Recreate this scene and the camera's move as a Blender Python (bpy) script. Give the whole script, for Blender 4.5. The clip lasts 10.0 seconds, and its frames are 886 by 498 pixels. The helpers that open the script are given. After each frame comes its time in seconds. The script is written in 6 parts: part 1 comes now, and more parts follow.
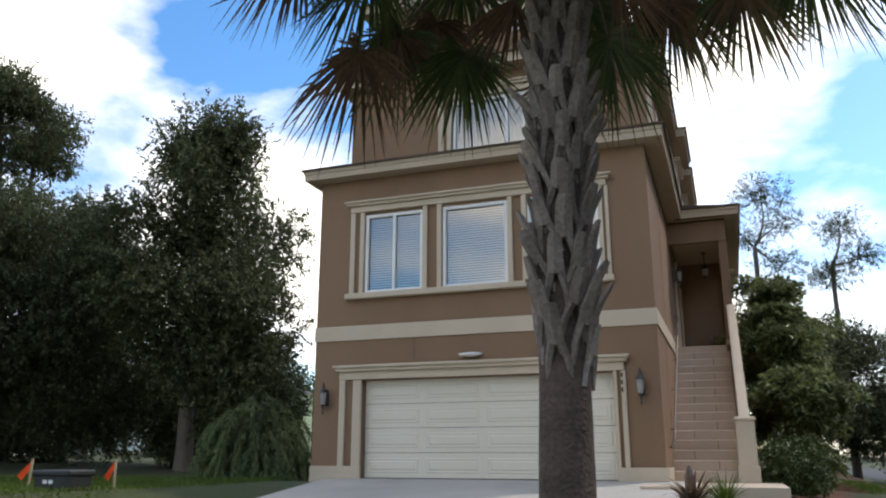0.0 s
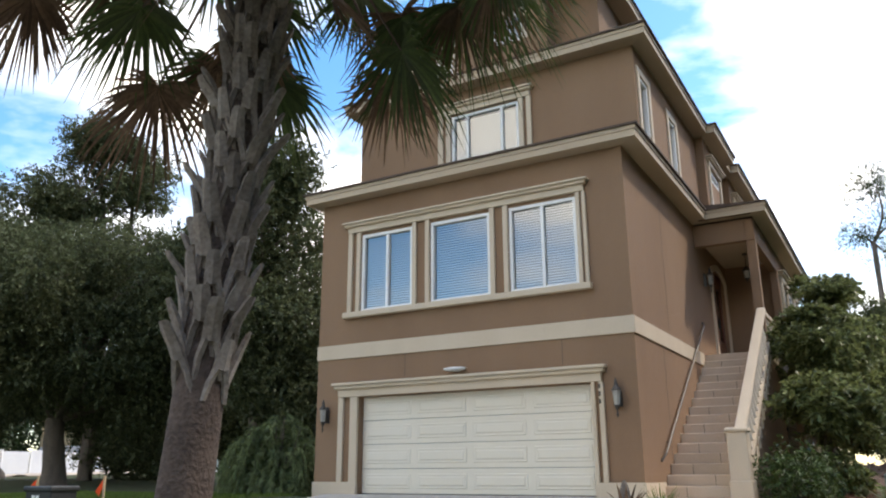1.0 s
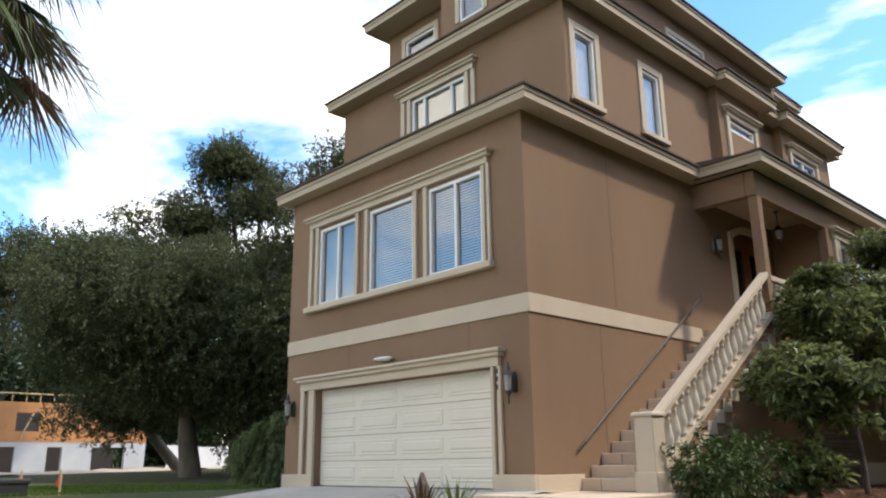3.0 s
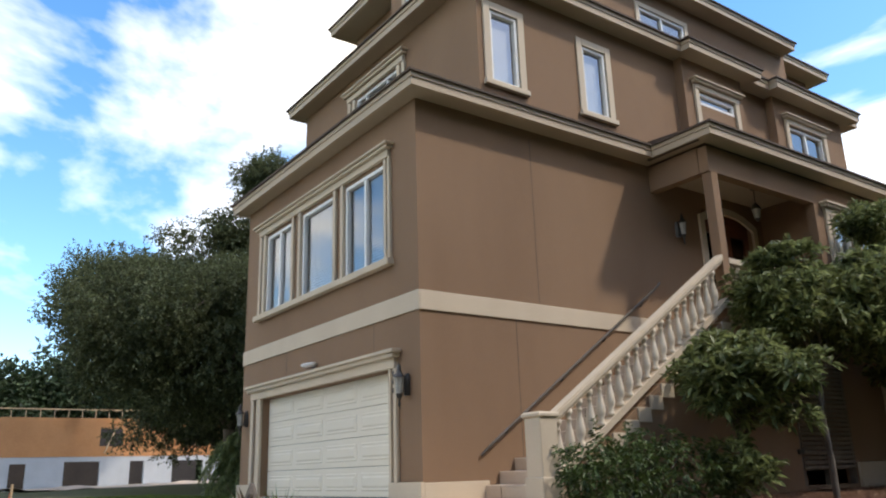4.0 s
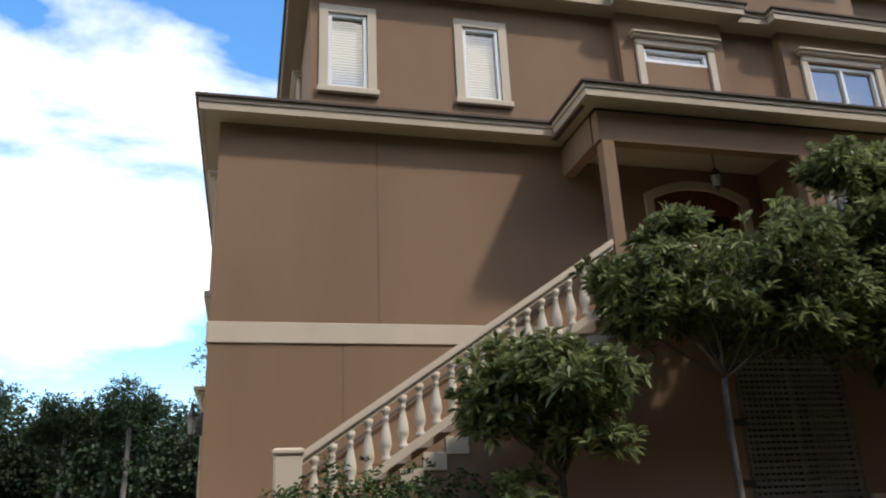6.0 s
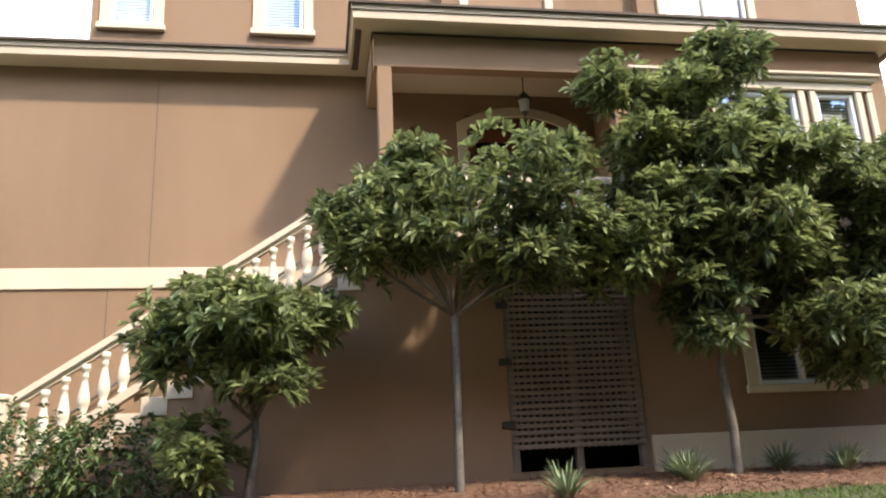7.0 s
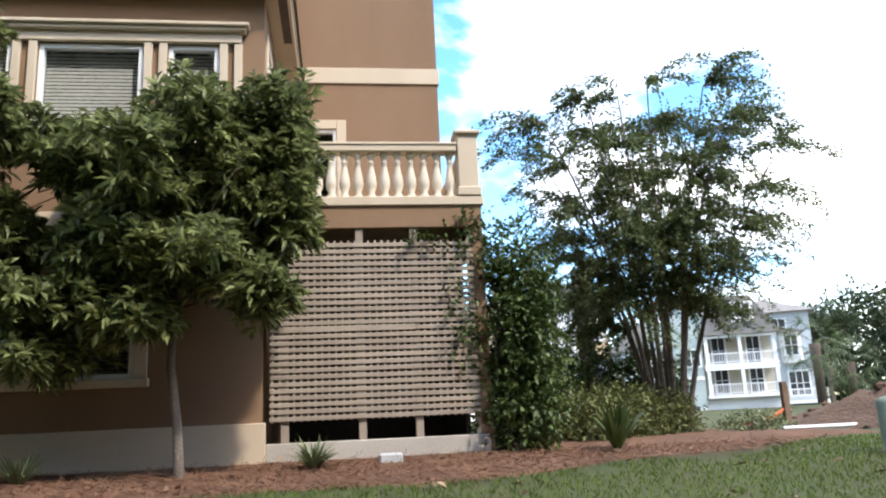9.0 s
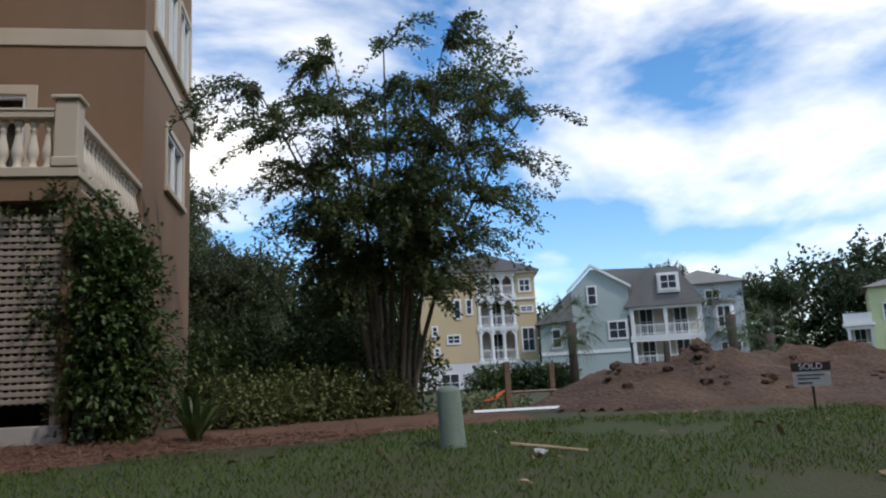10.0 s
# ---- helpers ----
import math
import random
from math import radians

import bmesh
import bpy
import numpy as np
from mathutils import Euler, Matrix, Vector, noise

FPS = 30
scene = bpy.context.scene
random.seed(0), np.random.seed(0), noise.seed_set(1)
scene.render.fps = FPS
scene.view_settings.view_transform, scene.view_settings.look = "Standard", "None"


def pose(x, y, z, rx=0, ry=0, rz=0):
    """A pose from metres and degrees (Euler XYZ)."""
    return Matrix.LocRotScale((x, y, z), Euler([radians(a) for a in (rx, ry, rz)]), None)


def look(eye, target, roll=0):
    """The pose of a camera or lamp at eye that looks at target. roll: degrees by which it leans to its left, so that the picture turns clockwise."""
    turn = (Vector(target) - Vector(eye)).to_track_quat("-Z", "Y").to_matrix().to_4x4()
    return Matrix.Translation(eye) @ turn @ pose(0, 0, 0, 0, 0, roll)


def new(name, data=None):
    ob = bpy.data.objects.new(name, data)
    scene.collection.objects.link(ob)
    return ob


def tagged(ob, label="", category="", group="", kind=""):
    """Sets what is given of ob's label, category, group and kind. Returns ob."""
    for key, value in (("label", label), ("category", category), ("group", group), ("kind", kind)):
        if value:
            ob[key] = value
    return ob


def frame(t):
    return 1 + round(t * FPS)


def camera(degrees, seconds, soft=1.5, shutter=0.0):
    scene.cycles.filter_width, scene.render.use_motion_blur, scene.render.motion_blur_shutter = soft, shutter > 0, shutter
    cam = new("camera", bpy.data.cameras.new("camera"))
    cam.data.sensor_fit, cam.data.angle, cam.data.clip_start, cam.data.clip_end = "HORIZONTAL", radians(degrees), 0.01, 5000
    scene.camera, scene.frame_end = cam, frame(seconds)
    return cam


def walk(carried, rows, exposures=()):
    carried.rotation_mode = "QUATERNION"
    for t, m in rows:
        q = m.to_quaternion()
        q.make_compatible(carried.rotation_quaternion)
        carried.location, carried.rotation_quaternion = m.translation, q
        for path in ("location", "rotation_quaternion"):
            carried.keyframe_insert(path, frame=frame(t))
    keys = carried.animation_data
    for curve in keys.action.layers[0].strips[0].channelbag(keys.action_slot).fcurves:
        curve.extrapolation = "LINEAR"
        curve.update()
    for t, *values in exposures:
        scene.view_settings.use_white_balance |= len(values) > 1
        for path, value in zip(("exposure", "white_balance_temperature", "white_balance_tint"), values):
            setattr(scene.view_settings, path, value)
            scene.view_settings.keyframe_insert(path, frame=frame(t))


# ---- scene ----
cam = camera(59.4, 10.0, soft=2.1)
PATH = [
    (0, (-0.24, 0.314, 1.68), (-0.9, 2.131, 2.192), 0.0),
    (0.5, (1.054, 0.823, 1.714), (0.222, 2.565, 2.239), -0.3),
    (1, (2.234, 1.41, 1.656), (1.271, 3.074, 2.207), -0.3),
    (1.5, (3.234, 2.122, 1.596), (2.157, 3.706, 2.17), -0.5),
    (2, (4.186, 2.918, 1.648), (2.965, 4.403, 2.201), -1.0),
    (2.5, (5.085, 3.882, 1.63), (3.736, 5.259, 2.161), -0.6),
    (3, (5.955, 4.929, 1.628), (4.559, 6.259, 2.163), -0.7),
    (4.5, (8.042, 9.192, 1.57), (6.379, 10.145, 2.141), -2.4),
    (5, (8.48, 10.753, 1.587), (6.729, 11.512, 2.185), -2.9),
    (6.5, (9.181, 15.928, 1.373), (7.322, 16.306, 2.004), -2.3),
    (7, (9.271, 17.99, 1.331), (7.371, 18.311, 1.866), -2.8),
    (7.5, (9.308, 20.103, 1.361), (7.396, 20.377, 1.882), -2.6),
    (8, (9.33, 22.492, 1.392), (7.403, 22.718, 1.877), -2.6),
    (8.5, (9.285, 24.775, 1.435), (7.362, 25.064, 1.899), -2.8),
    (9, (9.324, 27.188, 1.423), (7.393, 27.457, 1.869), -2.7),
    (9.5, (9.301, 29.514, 1.443), (7.363, 29.803, 1.846), -2.9),
    (10, (9.226, 31.874, 1.435), (7.282, 32.166, 1.804), -2.9),
]
walk(cam, [(t, look(eye, target, roll)) for t, eye, target, roll in PATH],
     [(0, 0.1, 6700, 10), (1, 0.6, 7000, 10), (2, 0.7, 7200, 10), (3, 0.65, 7200, 10), (4.5, 0.4, 6900, 10), (5, 0.35, 6900, 10), (6.5, 0.75, 6800, 10), (7.0, 2.0, 7200, 10),
      (7.5, 3.0, 7300, 10), (8.0, 3.4, 7200, 10), (8.5, 2.45, 7200, 10), (9.0, 1.35, 6900, 10), (9.5, 0.4, 6700, 10), (10, -0.3, 6500, 10)])

# ---- world, sun ----
TO_SUN = Vector((1.0, 0.82, 1.65)).normalized()
world = bpy.data.worlds.new("sky")
scene.world = world
world.use_nodes = True
wn, wl = world.node_tree.nodes, world.node_tree.links
wn.clear()
sky = wn.new("ShaderNodeTexSky")
sky.sky_type, sky.sun_disc = "NISHITA", False
sky.sun_elevation = math.asin(TO_SUN.z)
sky.sun_rotation = math.atan2(TO_SUN.x, TO_SUN.y)
sky.dust_density, sky.air_density, sky.ozone_density = 0.6, 1.0, 1.6
SKY = 0.22
w_sky = wn.new("ShaderNodeBackground")
w_sky.inputs["Strength"].default_value = SKY
w_sat = wn.new("ShaderNodeHueSaturation")
w_sat.inputs["Saturation"].default_value, w_sat.inputs["Value"].default_value = 1.3, 1.15
wl.new(sky.outputs[0], w_sat.inputs["Color"])
wl.new(w_sat.outputs[0], w_sky.inputs["Color"])
w_cloud = wn.new("ShaderNodeBackground")
w_cloud.inputs["Color"].default_value = (1.0, 0.975, 0.93, 1)
w_cloud.inputs["Strength"].default_value = 1.75
w_co = wn.new("ShaderNodeTexCoord")
w_map = wn.new("ShaderNodeMapping")
w_map.inputs["Scale"].default_value = (1.0, 1.0, 2.3)
w_map.inputs["Location"].default_value = (0.35, 0.1, 0.0)
wl.new(w_co.outputs["Generated"], w_map.inputs["Vector"])
w_noise = wn.new("ShaderNodeTexNoise")
w_noise.inputs["Scale"].default_value = 1.9
w_noise.inputs["Detail"].default_value = 7.0
w_noise.inputs["Roughness"].default_value = 0.52
w_noise.inputs["Distortion"].default_value = 0.25
wl.new(w_map.outputs[0], w_noise.inputs["Vector"])
w_ramp = wn.new("ShaderNodeValToRGB")
w_ramp.color_ramp.elements[0].position, w_ramp.color_ramp.elements[1].position = 0.46, 0.60
wl.new(w_noise.outputs["Fac"], w_ramp.inputs[0])
w_mix = wn.new("ShaderNodeMixShader")
wl.new(w_ramp.outputs[0], w_mix.inputs[0])
wl.new(w_sky.outputs[0], w_mix.inputs[1])
wl.new(w_cloud.outputs[0], w_mix.inputs[2])
w_out = wn.new("ShaderNodeOutputWorld")
wl.new(w_mix.outputs[0], w_out.inputs[0])

sun = new("sun", bpy.data.lights.new("sun", "SUN"))
sun.data.energy, sun.data.angle, sun.data.color = 1.9, radians(3.5), (1.0, 0.94, 0.86)
sun.matrix_world = look(TO_SUN * 60, (0, 0, 0))


# ---- materials ----
def mat(name, a, b, rough=0.8, fine=60.0, coarse=1.2, bump=0.25, bump_size=0.01, metal=0.0, island=0.0, each=0.0, spec=0.4, stain=0.5, streak=1.0):
    """Two colours mixed by a coarse and a fine noise, with fine relief; island and each vary the brightness piece by piece."""
    m = bpy.data.materials.new(name)
    m.use_nodes = True
    n, l = m.node_tree.nodes, m.node_tree.links
    p = n["Principled BSDF"]
    p.inputs["Roughness"].default_value, p.inputs["Metallic"].default_value = rough, metal
    p.inputs["Specular IOR Level"].default_value = spec
    co = n.new("ShaderNodeTexCoord")
    mp = n.new("ShaderNodeMapping")
    mp.inputs["Scale"].default_value = (1, 1, streak)
    geo = n.new("ShaderNodeNewGeometry")
    l.new(geo.outputs["Position"], mp.inputs["Vector"])
    big, small = n.new("ShaderNodeTexNoise"), n.new("ShaderNodeTexNoise")
    big.inputs["Scale"].default_value, big.inputs["Detail"].default_value = coarse, 5
    small.inputs["Scale"].default_value, small.inputs["Detail"].default_value = fine, 3
    l.new(mp.outputs[0], big.inputs["Vector"])
    l.new(geo.outputs["Position"], small.inputs["Vector"])
    mx = n.new("ShaderNodeMath")
    mx.operation = "MULTIPLY_ADD"
    mx.inputs[1].default_value = stain
    l.new(big.outputs["Fac"], mx.inputs[0])
    ms = n.new("ShaderNodeMath")
    ms.operation = "MULTIPLY"
    ms.inputs[1].default_value = 1 - stain
    l.new(small.outputs["Fac"], ms.inputs[0])
    l.new(ms.outputs[0], mx.inputs[2])
    rng = n.new("ShaderNodeMapRange")
    rng.inputs[1].default_value, rng.inputs[2].default_value = 0.33, 0.67
    l.new(mx.outputs[0], rng.inputs[0])
    mix = n.new("ShaderNodeMix")
    mix.data_type = "RGBA"
    mix.inputs[6].default_value, mix.inputs[7].default_value = (*a, 1), (*b, 1)
    l.new(rng.outputs[0], mix.inputs[0])
    out = mix.outputs[2]
    for amount, source in ((island, geo.outputs["Random Per Island"]), (each, None)):
        if amount:
            if source is None:
                source = n.new("ShaderNodeObjectInfo").outputs["Random"]
            r = n.new("ShaderNodeMapRange")
            r.inputs[3].default_value, r.inputs[4].default_value = 1 - amount, 1 + amount
            l.new(source, r.inputs[0])
            sc = n.new("ShaderNodeVectorMath")
            sc.operation = "SCALE"
            l.new(out, sc.inputs[0])
            l.new(r.outputs[0], sc.inputs["Scale"])
            out = sc.outputs[0]
    l.new(out, p.inputs["Base Color"])
    if bump:
        bp = n.new("ShaderNodeBump")
        bp.inputs["Strength"].default_value, bp.inputs["Distance"].default_value = bump, bump_size
        l.new(small.outputs["Fac"], bp.inputs["Height"])
        l.new(bp.outputs[0], p.inputs["Normal"])
    return m


def leafy(name, a, b, rough=0.45, through_light=0.25, island=0.35):
    """A leaf: glossy skin, and light that comes through."""
    m = mat(name, a, b, rough, 30, 0.8, 0, island=island, spec=0.3)
    n, l = m.node_tree.nodes, m.node_tree.links
    p = n["Principled BSDF"]
    tr = n.new("ShaderNodeBsdfTranslucent")
    src = p.inputs["Base Color"].links[0].from_socket
    l.new(src, tr.inputs["Color"])
    mx = n.new("ShaderNodeMixShader")
    mx.inputs[0].default_value = through_light
    l.new(p.outputs[0], mx.inputs[1])
    l.new(tr.outputs[0], mx.inputs[2])
    l.new(mx.outputs[0], n["Material Output"].inputs[0])
    return m


def glazing(name, ior, tint):
    m = bpy.data.materials.new(name)
    m.use_nodes = True
    n, l = m.node_tree.nodes, m.node_tree.links
    n.remove(n["Principled BSDF"])
    fr = n.new("ShaderNodeFresnel")
    fr.inputs[0].default_value = ior
    tr, gl = n.new("ShaderNodeBsdfTransparent"), n.new("ShaderNodeBsdfGlossy")
    tr.inputs[0].default_value = (*tint, 1)
    gl.inputs["Roughness"].default_value = 0.01
    mx = n.new("ShaderNodeMixShader")
    l.new(fr.outputs[0], mx.inputs[0])
    l.new(tr.outputs[0], mx.inputs[1])
    l.new(gl.outputs[0], mx.inputs[2])
    l.new(mx.outputs[0], n["Material Output"].inputs[0])
    return m


STUCCO = mat("brown_stucco", (0.215, 0.130, 0.076), (0.288, 0.182, 0.110), 0.92, 85, 0.6, 0.7, 0.010, stain=0.62, streak=0.25)
CREAM = mat("cream_trim", (0.52, 0.425, 0.31), (0.61, 0.51, 0.38), 0.75, 90, 1.5, 0.2, 0.004, streak=0.4)
BALUSTER = mat("cast_stone", (0.58, 0.50, 0.39), (0.70, 0.62, 0.50), 0.8, 70, 2.5, 0.25, 0.004, each=0.06)
STEP = mat("stair_stone", (0.50, 0.39, 0.28), (0.62, 0.50, 0.38), 0.85, 60, 2.0, 0.25, 0.006, each=0.08)
EAVE = mat("eave_paint", (0.44, 0.35, 0.25), (0.51, 0.41, 0.30), 0.75, 60, 1.0, 0.1, 0.004)
SOFFIT = mat("soffit_paint", (0.40, 0.32, 0.23), (0.46, 0.37, 0.27), 0.8, 60, 1.0, 0.1, 0.004)
SHINGLE = mat("roof_edge", (0.06, 0.042, 0.033), (0.12, 0.088, 0.068), 0.9, 45, 2, 0.5, 0.01)
WHITE = mat("white_vinyl", (0.76, 0.76, 0.74), (0.82, 0.82, 0.80), 0.45, 30, 2, 0.05, 0.002)
DOORPAINT = mat("garage_paint", (0.70, 0.64, 0.52), (0.76, 0.70, 0.58), 0.5, 60, 1.0, 0.1, 0.003, streak=0.3)
BLIND = mat("blind_slats", (0.66, 0.66, 0.64), (0.76, 0.76, 0.74), 0.6, 40, 2, 0)
# near-black: the shade of unlit rooms and hollows put into the colour
DARK = mat("painted_shade", (0.035, 0.03, 0.028), (0.06, 0.05, 0.045), 0.9, 10, 1, 0)
GLASS = glazing("coated_glass", 2.9, (0.82, 0.87, 0.90))
CLEAR = glazing("clear_glass", 1.5, (0.85, 0.88, 0.88))
IRON = mat("dark_metal", (0.05, 0.045, 0.04), (0.09, 0.08, 0.07), 0.45, 60, 3, 0.15, 0.003, metal=0.6)
STEEL = mat("handrail_metal", (0.10, 0.085, 0.07), (0.15, 0.13, 0.11), 0.55, 60, 3, 0.1, 0.002, metal=0.3)
LAMPGLASS = mat("seeded_glass", (0.26, 0.25, 0.22), (0.42, 0.41, 0.37), 0.2, 40, 4, 0.1, 0.003)
WOODDOOR = mat("door_wood", (0.11, 0.032, 0.016), (0.19, 0.06, 0.028), 0.4, 25, 3, 0.2, 0.003, streak=6)
LATTICE = mat("weathered_slat", (0.26, 0.215, 0.17), (0.41, 0.345, 0.28), 0.85, 70, 2.5, 0.3, 0.004, island=0.12, each=0.10)
# weathered slat again, browner and darkened to hold the trees' shade
DARKLATTICE = mat("weathered_slat_shaded", (0.13, 0.10, 0.078), (0.225, 0.18, 0.14), 0.85, 70, 2.5, 0.3, 0.004, island=0.12, each=0.12)
CONCRETE = mat("concrete", (0.36, 0.335, 0.295), (0.52, 0.485, 0.43), 0.9, 60, 0.8, 0.3, 0.006)
GRASSY = mat("lawn_soil", (0.068, 0.055, 0.028), (0.05, 0.078, 0.02), 0.95, 35, 0.7, 0.8, 0.03)
BLADE = leafy("grass_blade", (0.07, 0.115, 0.016), (0.13, 0.185, 0.03), 0.6, 0.3, 0.4)
MULCH = mat("pine_straw", (0.10, 0.05, 0.03), (0.23, 0.12, 0.07), 0.95, 55, 1.6, 1.0, 0.03)
STRAW = mat("straw_piece", (0.13, 0.065, 0.038), (0.28, 0.155, 0.092), 0.9, 40, 3, 0, island=0.5)
ASPHALT = mat("asphalt", (0.045, 0.045, 0.045), (0.075, 0.073, 0.07), 0.95, 120, 0.6, 0.5, 0.008)
DIRT = mat("bare_dirt", (0.055, 0.035, 0.025), (0.155, 0.095, 0.06), 0.98, 14, 0.9, 1.0, 0.06)
BARK = mat("grey_bark", (0.10, 0.08, 0.065), (0.20, 0.165, 0.135), 0.95, 35, 4, 0.8, 0.02, streak=0.3)
PALEBARK = mat("pale_bark", (0.08, 0.065, 0.052), (0.19, 0.16, 0.13), 0.85, 40, 6, 0.5, 0.01)
PALMTRUNK = mat("palm_trunk", (0.06, 0.042, 0.034), (0.135, 0.098, 0.078), 0.95, 45, 5, 0.9, 0.02, streak=3)
BOOT = mat("palm_boot", (0.15, 0.118, 0.095), (0.33, 0.28, 0.235), 0.9, 40, 6, 0.6, 0.012, each=0.22)
PALMLEAF = leafy("palm_leaf", (0.045, 0.07, 0.022), (0.085, 0.115, 0.035), 0.4, 0.18, 0.4)
DEADLEAF = leafy("dead_palm_leaf", (0.10, 0.06, 0.035), (0.20, 0.13, 0.08), 0.7, 0.2, 0.4)
OAKLEAF = leafy("oak_leaf", (0.062, 0.076, 0.036), (0.125, 0.14, 0.065), 0.6, 0.35, 0.5)
LIMB = mat("limb_bark", (0.10, 0.075, 0.058), (0.17, 0.135, 0.105), 0.95, 35, 4, 0.6, 0.012)
LOQUAT = leafy("broad_leaf", (0.085, 0.108, 0.045), (0.27, 0.30, 0.115), 0.36, 0.40, 0.6)
SHRUB = leafy("shrub_leaf", (0.05, 0.082, 0.022), (0.095, 0.135, 0.04), 0.45, 0.2, 0.5)
AZALEA = leafy("azalea_leaf", (0.09, 0.115, 0.036), (0.17, 0.18, 0.065), 0.55, 0.2, 0.5)
WEEP = leafy("weeping_leaf", (0.12, 0.16, 0.06), (0.22, 0.26, 0.11), 0.55, 0.25, 0.4)
MYRTLE = leafy("myrtle_leaf", (0.07, 0.098, 0.04), (0.14, 0.175, 0.07), 0.5, 0.35, 0.5)
GREYGRASS = leafy("strap_leaf", (0.14, 0.18, 0.09), (0.24, 0.28, 0.15), 0.5, 0.2, 0.3)
FARLEAF = leafy("far_leaf", (0.03, 0.05, 0.022), (0.06, 0.085, 0.035), 0.6, 0.15, 0.5)
OSB = mat("sheathing_board", (0.42, 0.19, 0.075), (0.58, 0.29, 0.13), 0.85, 25, 0.8, 0.2, 0.005)
BLOCK = mat("grey_block", (0.40, 0.42, 0.44), (0.52, 0.54, 0.56), 0.9, 20, 0.8, 0.3, 0.01)
LUMBER = mat("raw_lumber", (0.48, 0.33, 0.19), (0.62, 0.46, 0.29), 0.8, 30, 2, 0.2, 0.004)
OLDTIMBER = mat("old_timber", (0.14, 0.09, 0.06), (0.25, 0.175, 0.12), 0.9, 30, 2, 0.3, 0.005)
BLACK = mat("black_plastic", (0.02, 0.022, 0.022), (0.04, 0.042, 0.042), 0.5, 40, 2, 0.1, 0.003)
FLAG = mat("orange_flagging", (0.85, 0.16, 0.05), (0.9, 0.22, 0.08), 0.6, 20, 2, 0)
GREENPLASTIC = mat("green_plastic", (0.13, 0.17, 0.13), (0.20, 0.25, 0.20), 0.5, 40, 3, 0.1, 0.003)
TAN = mat("tan_siding", (0.52, 0.40, 0.23), (0.58, 0.46, 0.28), 0.85, 30, 0.5, 0.1, 0.005)
GREYGREEN = mat("grey_green_siding", (0.36, 0.42, 0.40), (0.42, 0.48, 0.46), 0.8, 30, 0.5, 0.1, 0.005)
GREYBLUE = mat("grey_blue_siding", (0.38, 0.42, 0.45), (0.44, 0.48, 0.51), 0.8, 30, 0.5, 0.1, 0.005)
LIME = mat("yellow_green_siding", (0.50, 0.55, 0.30), (0.56, 0.61, 0.36), 0.8, 30, 0.5, 0.1, 0.005)
ROOFGREY = mat("grey_shingles", (0.16, 0.15, 0.145), (0.24, 0.225, 0.21), 0.9, 30, 0.7, 0.4, 0.02)
WHITETRIM = mat("white_trim", (0.72, 0.72, 0.70), (0.80, 0.80, 0.78), 0.6, 30, 1, 0)
SIGNGREY = mat("sign_panel", (0.40, 0.41, 0.40), (0.50, 0.51, 0.50), 0.6, 30, 4, 0)
RED = mat("red_plastic", (0.55, 0.03, 0.025), (0.65, 0.05, 0.04), 0.5, 20, 3, 0)
NUMBER = mat("dark_paint", (0.03, 0.028, 0.026), (0.05, 0.045, 0.04), 0.5, 20, 3, 0)


# ---- building helpers ----
def thing(name, label, category, group="", kind="", at=(0, 0, 0)):
    ob = new(name)
    ob.empty_display_size = 0.1
    ob.location = at
    return tagged(ob, label, category, group, kind)


def finish(bm, name, material, smooth=False):
    me = bpy.data.meshes.new(name)
    bm.normal_update()
    if smooth:
        for f in bm.faces:
            f.smooth = True
    bm.to_mesh(me)
    bm.free()
    me.materials.append(material)
    return me


def part(name, bm, material, parent=None, label="", smooth=False):
    """Links a bmesh, built in world places, as one mesh under a thing."""
    ob = new(name, finish(bm, name, material, smooth) if isinstance(bm, bmesh.types.BMesh) else bm)
    if parent is not None:
        ob.parent = parent
        top = parent
        shift = Vector((0, 0, 0))
        while top is not None:
            shift += top.location
            top = top.parent
        ob.location = -shift
    if label:
        ob["label"] = label
    return ob


def box(x0, y0, z0, x1, y1, z1, bm=None, bevel=0.0):
    own = bmesh.new()
    m = Matrix.Translation(((x0 + x1) / 2, (y0 + y1) / 2, (z0 + z1) / 2)) @ Matrix.Diagonal((abs(x1 - x0), abs(y1 - y0), abs(z1 - z0), 1))
    bmesh.ops.create_cube(own, size=1, matrix=m)
    if bevel:
        bmesh.ops.bevel(own, geom=own.edges[:], offset=bevel, segments=1, affect="EDGES")
    if bm is None:
        return own
    me = bpy.data.meshes.new("t")
    own.to_mesh(me)
    own.free()
    bm.from_mesh(me)
    bpy.data.meshes.remove(me)
    return bm


def prism(points, axis, a, b, bm=None):
    """A polygon in the plane across an axis, drawn out along it from a to b."""
    bm = bm or bmesh.new()
    def place(p, s):
        return {"x": (s, p[0], p[1]), "y": (p[0], s, p[1]), "z": (p[0], p[1], s)}[axis]
    lo = [bm.verts.new(place(p, a)) for p in points]
    hi = [bm.verts.new(place(p, b)) for p in points]
    n = len(points)
    bm.faces.new(lo[::-1]), bm.faces.new(hi)
    for i in range(n):
        bm.faces.new((lo[i], lo[(i + 1) % n], hi[(i + 1) % n], hi[i]))
    bmesh.ops.recalc_face_normals(bm, faces=bm.faces[:])
    return bm


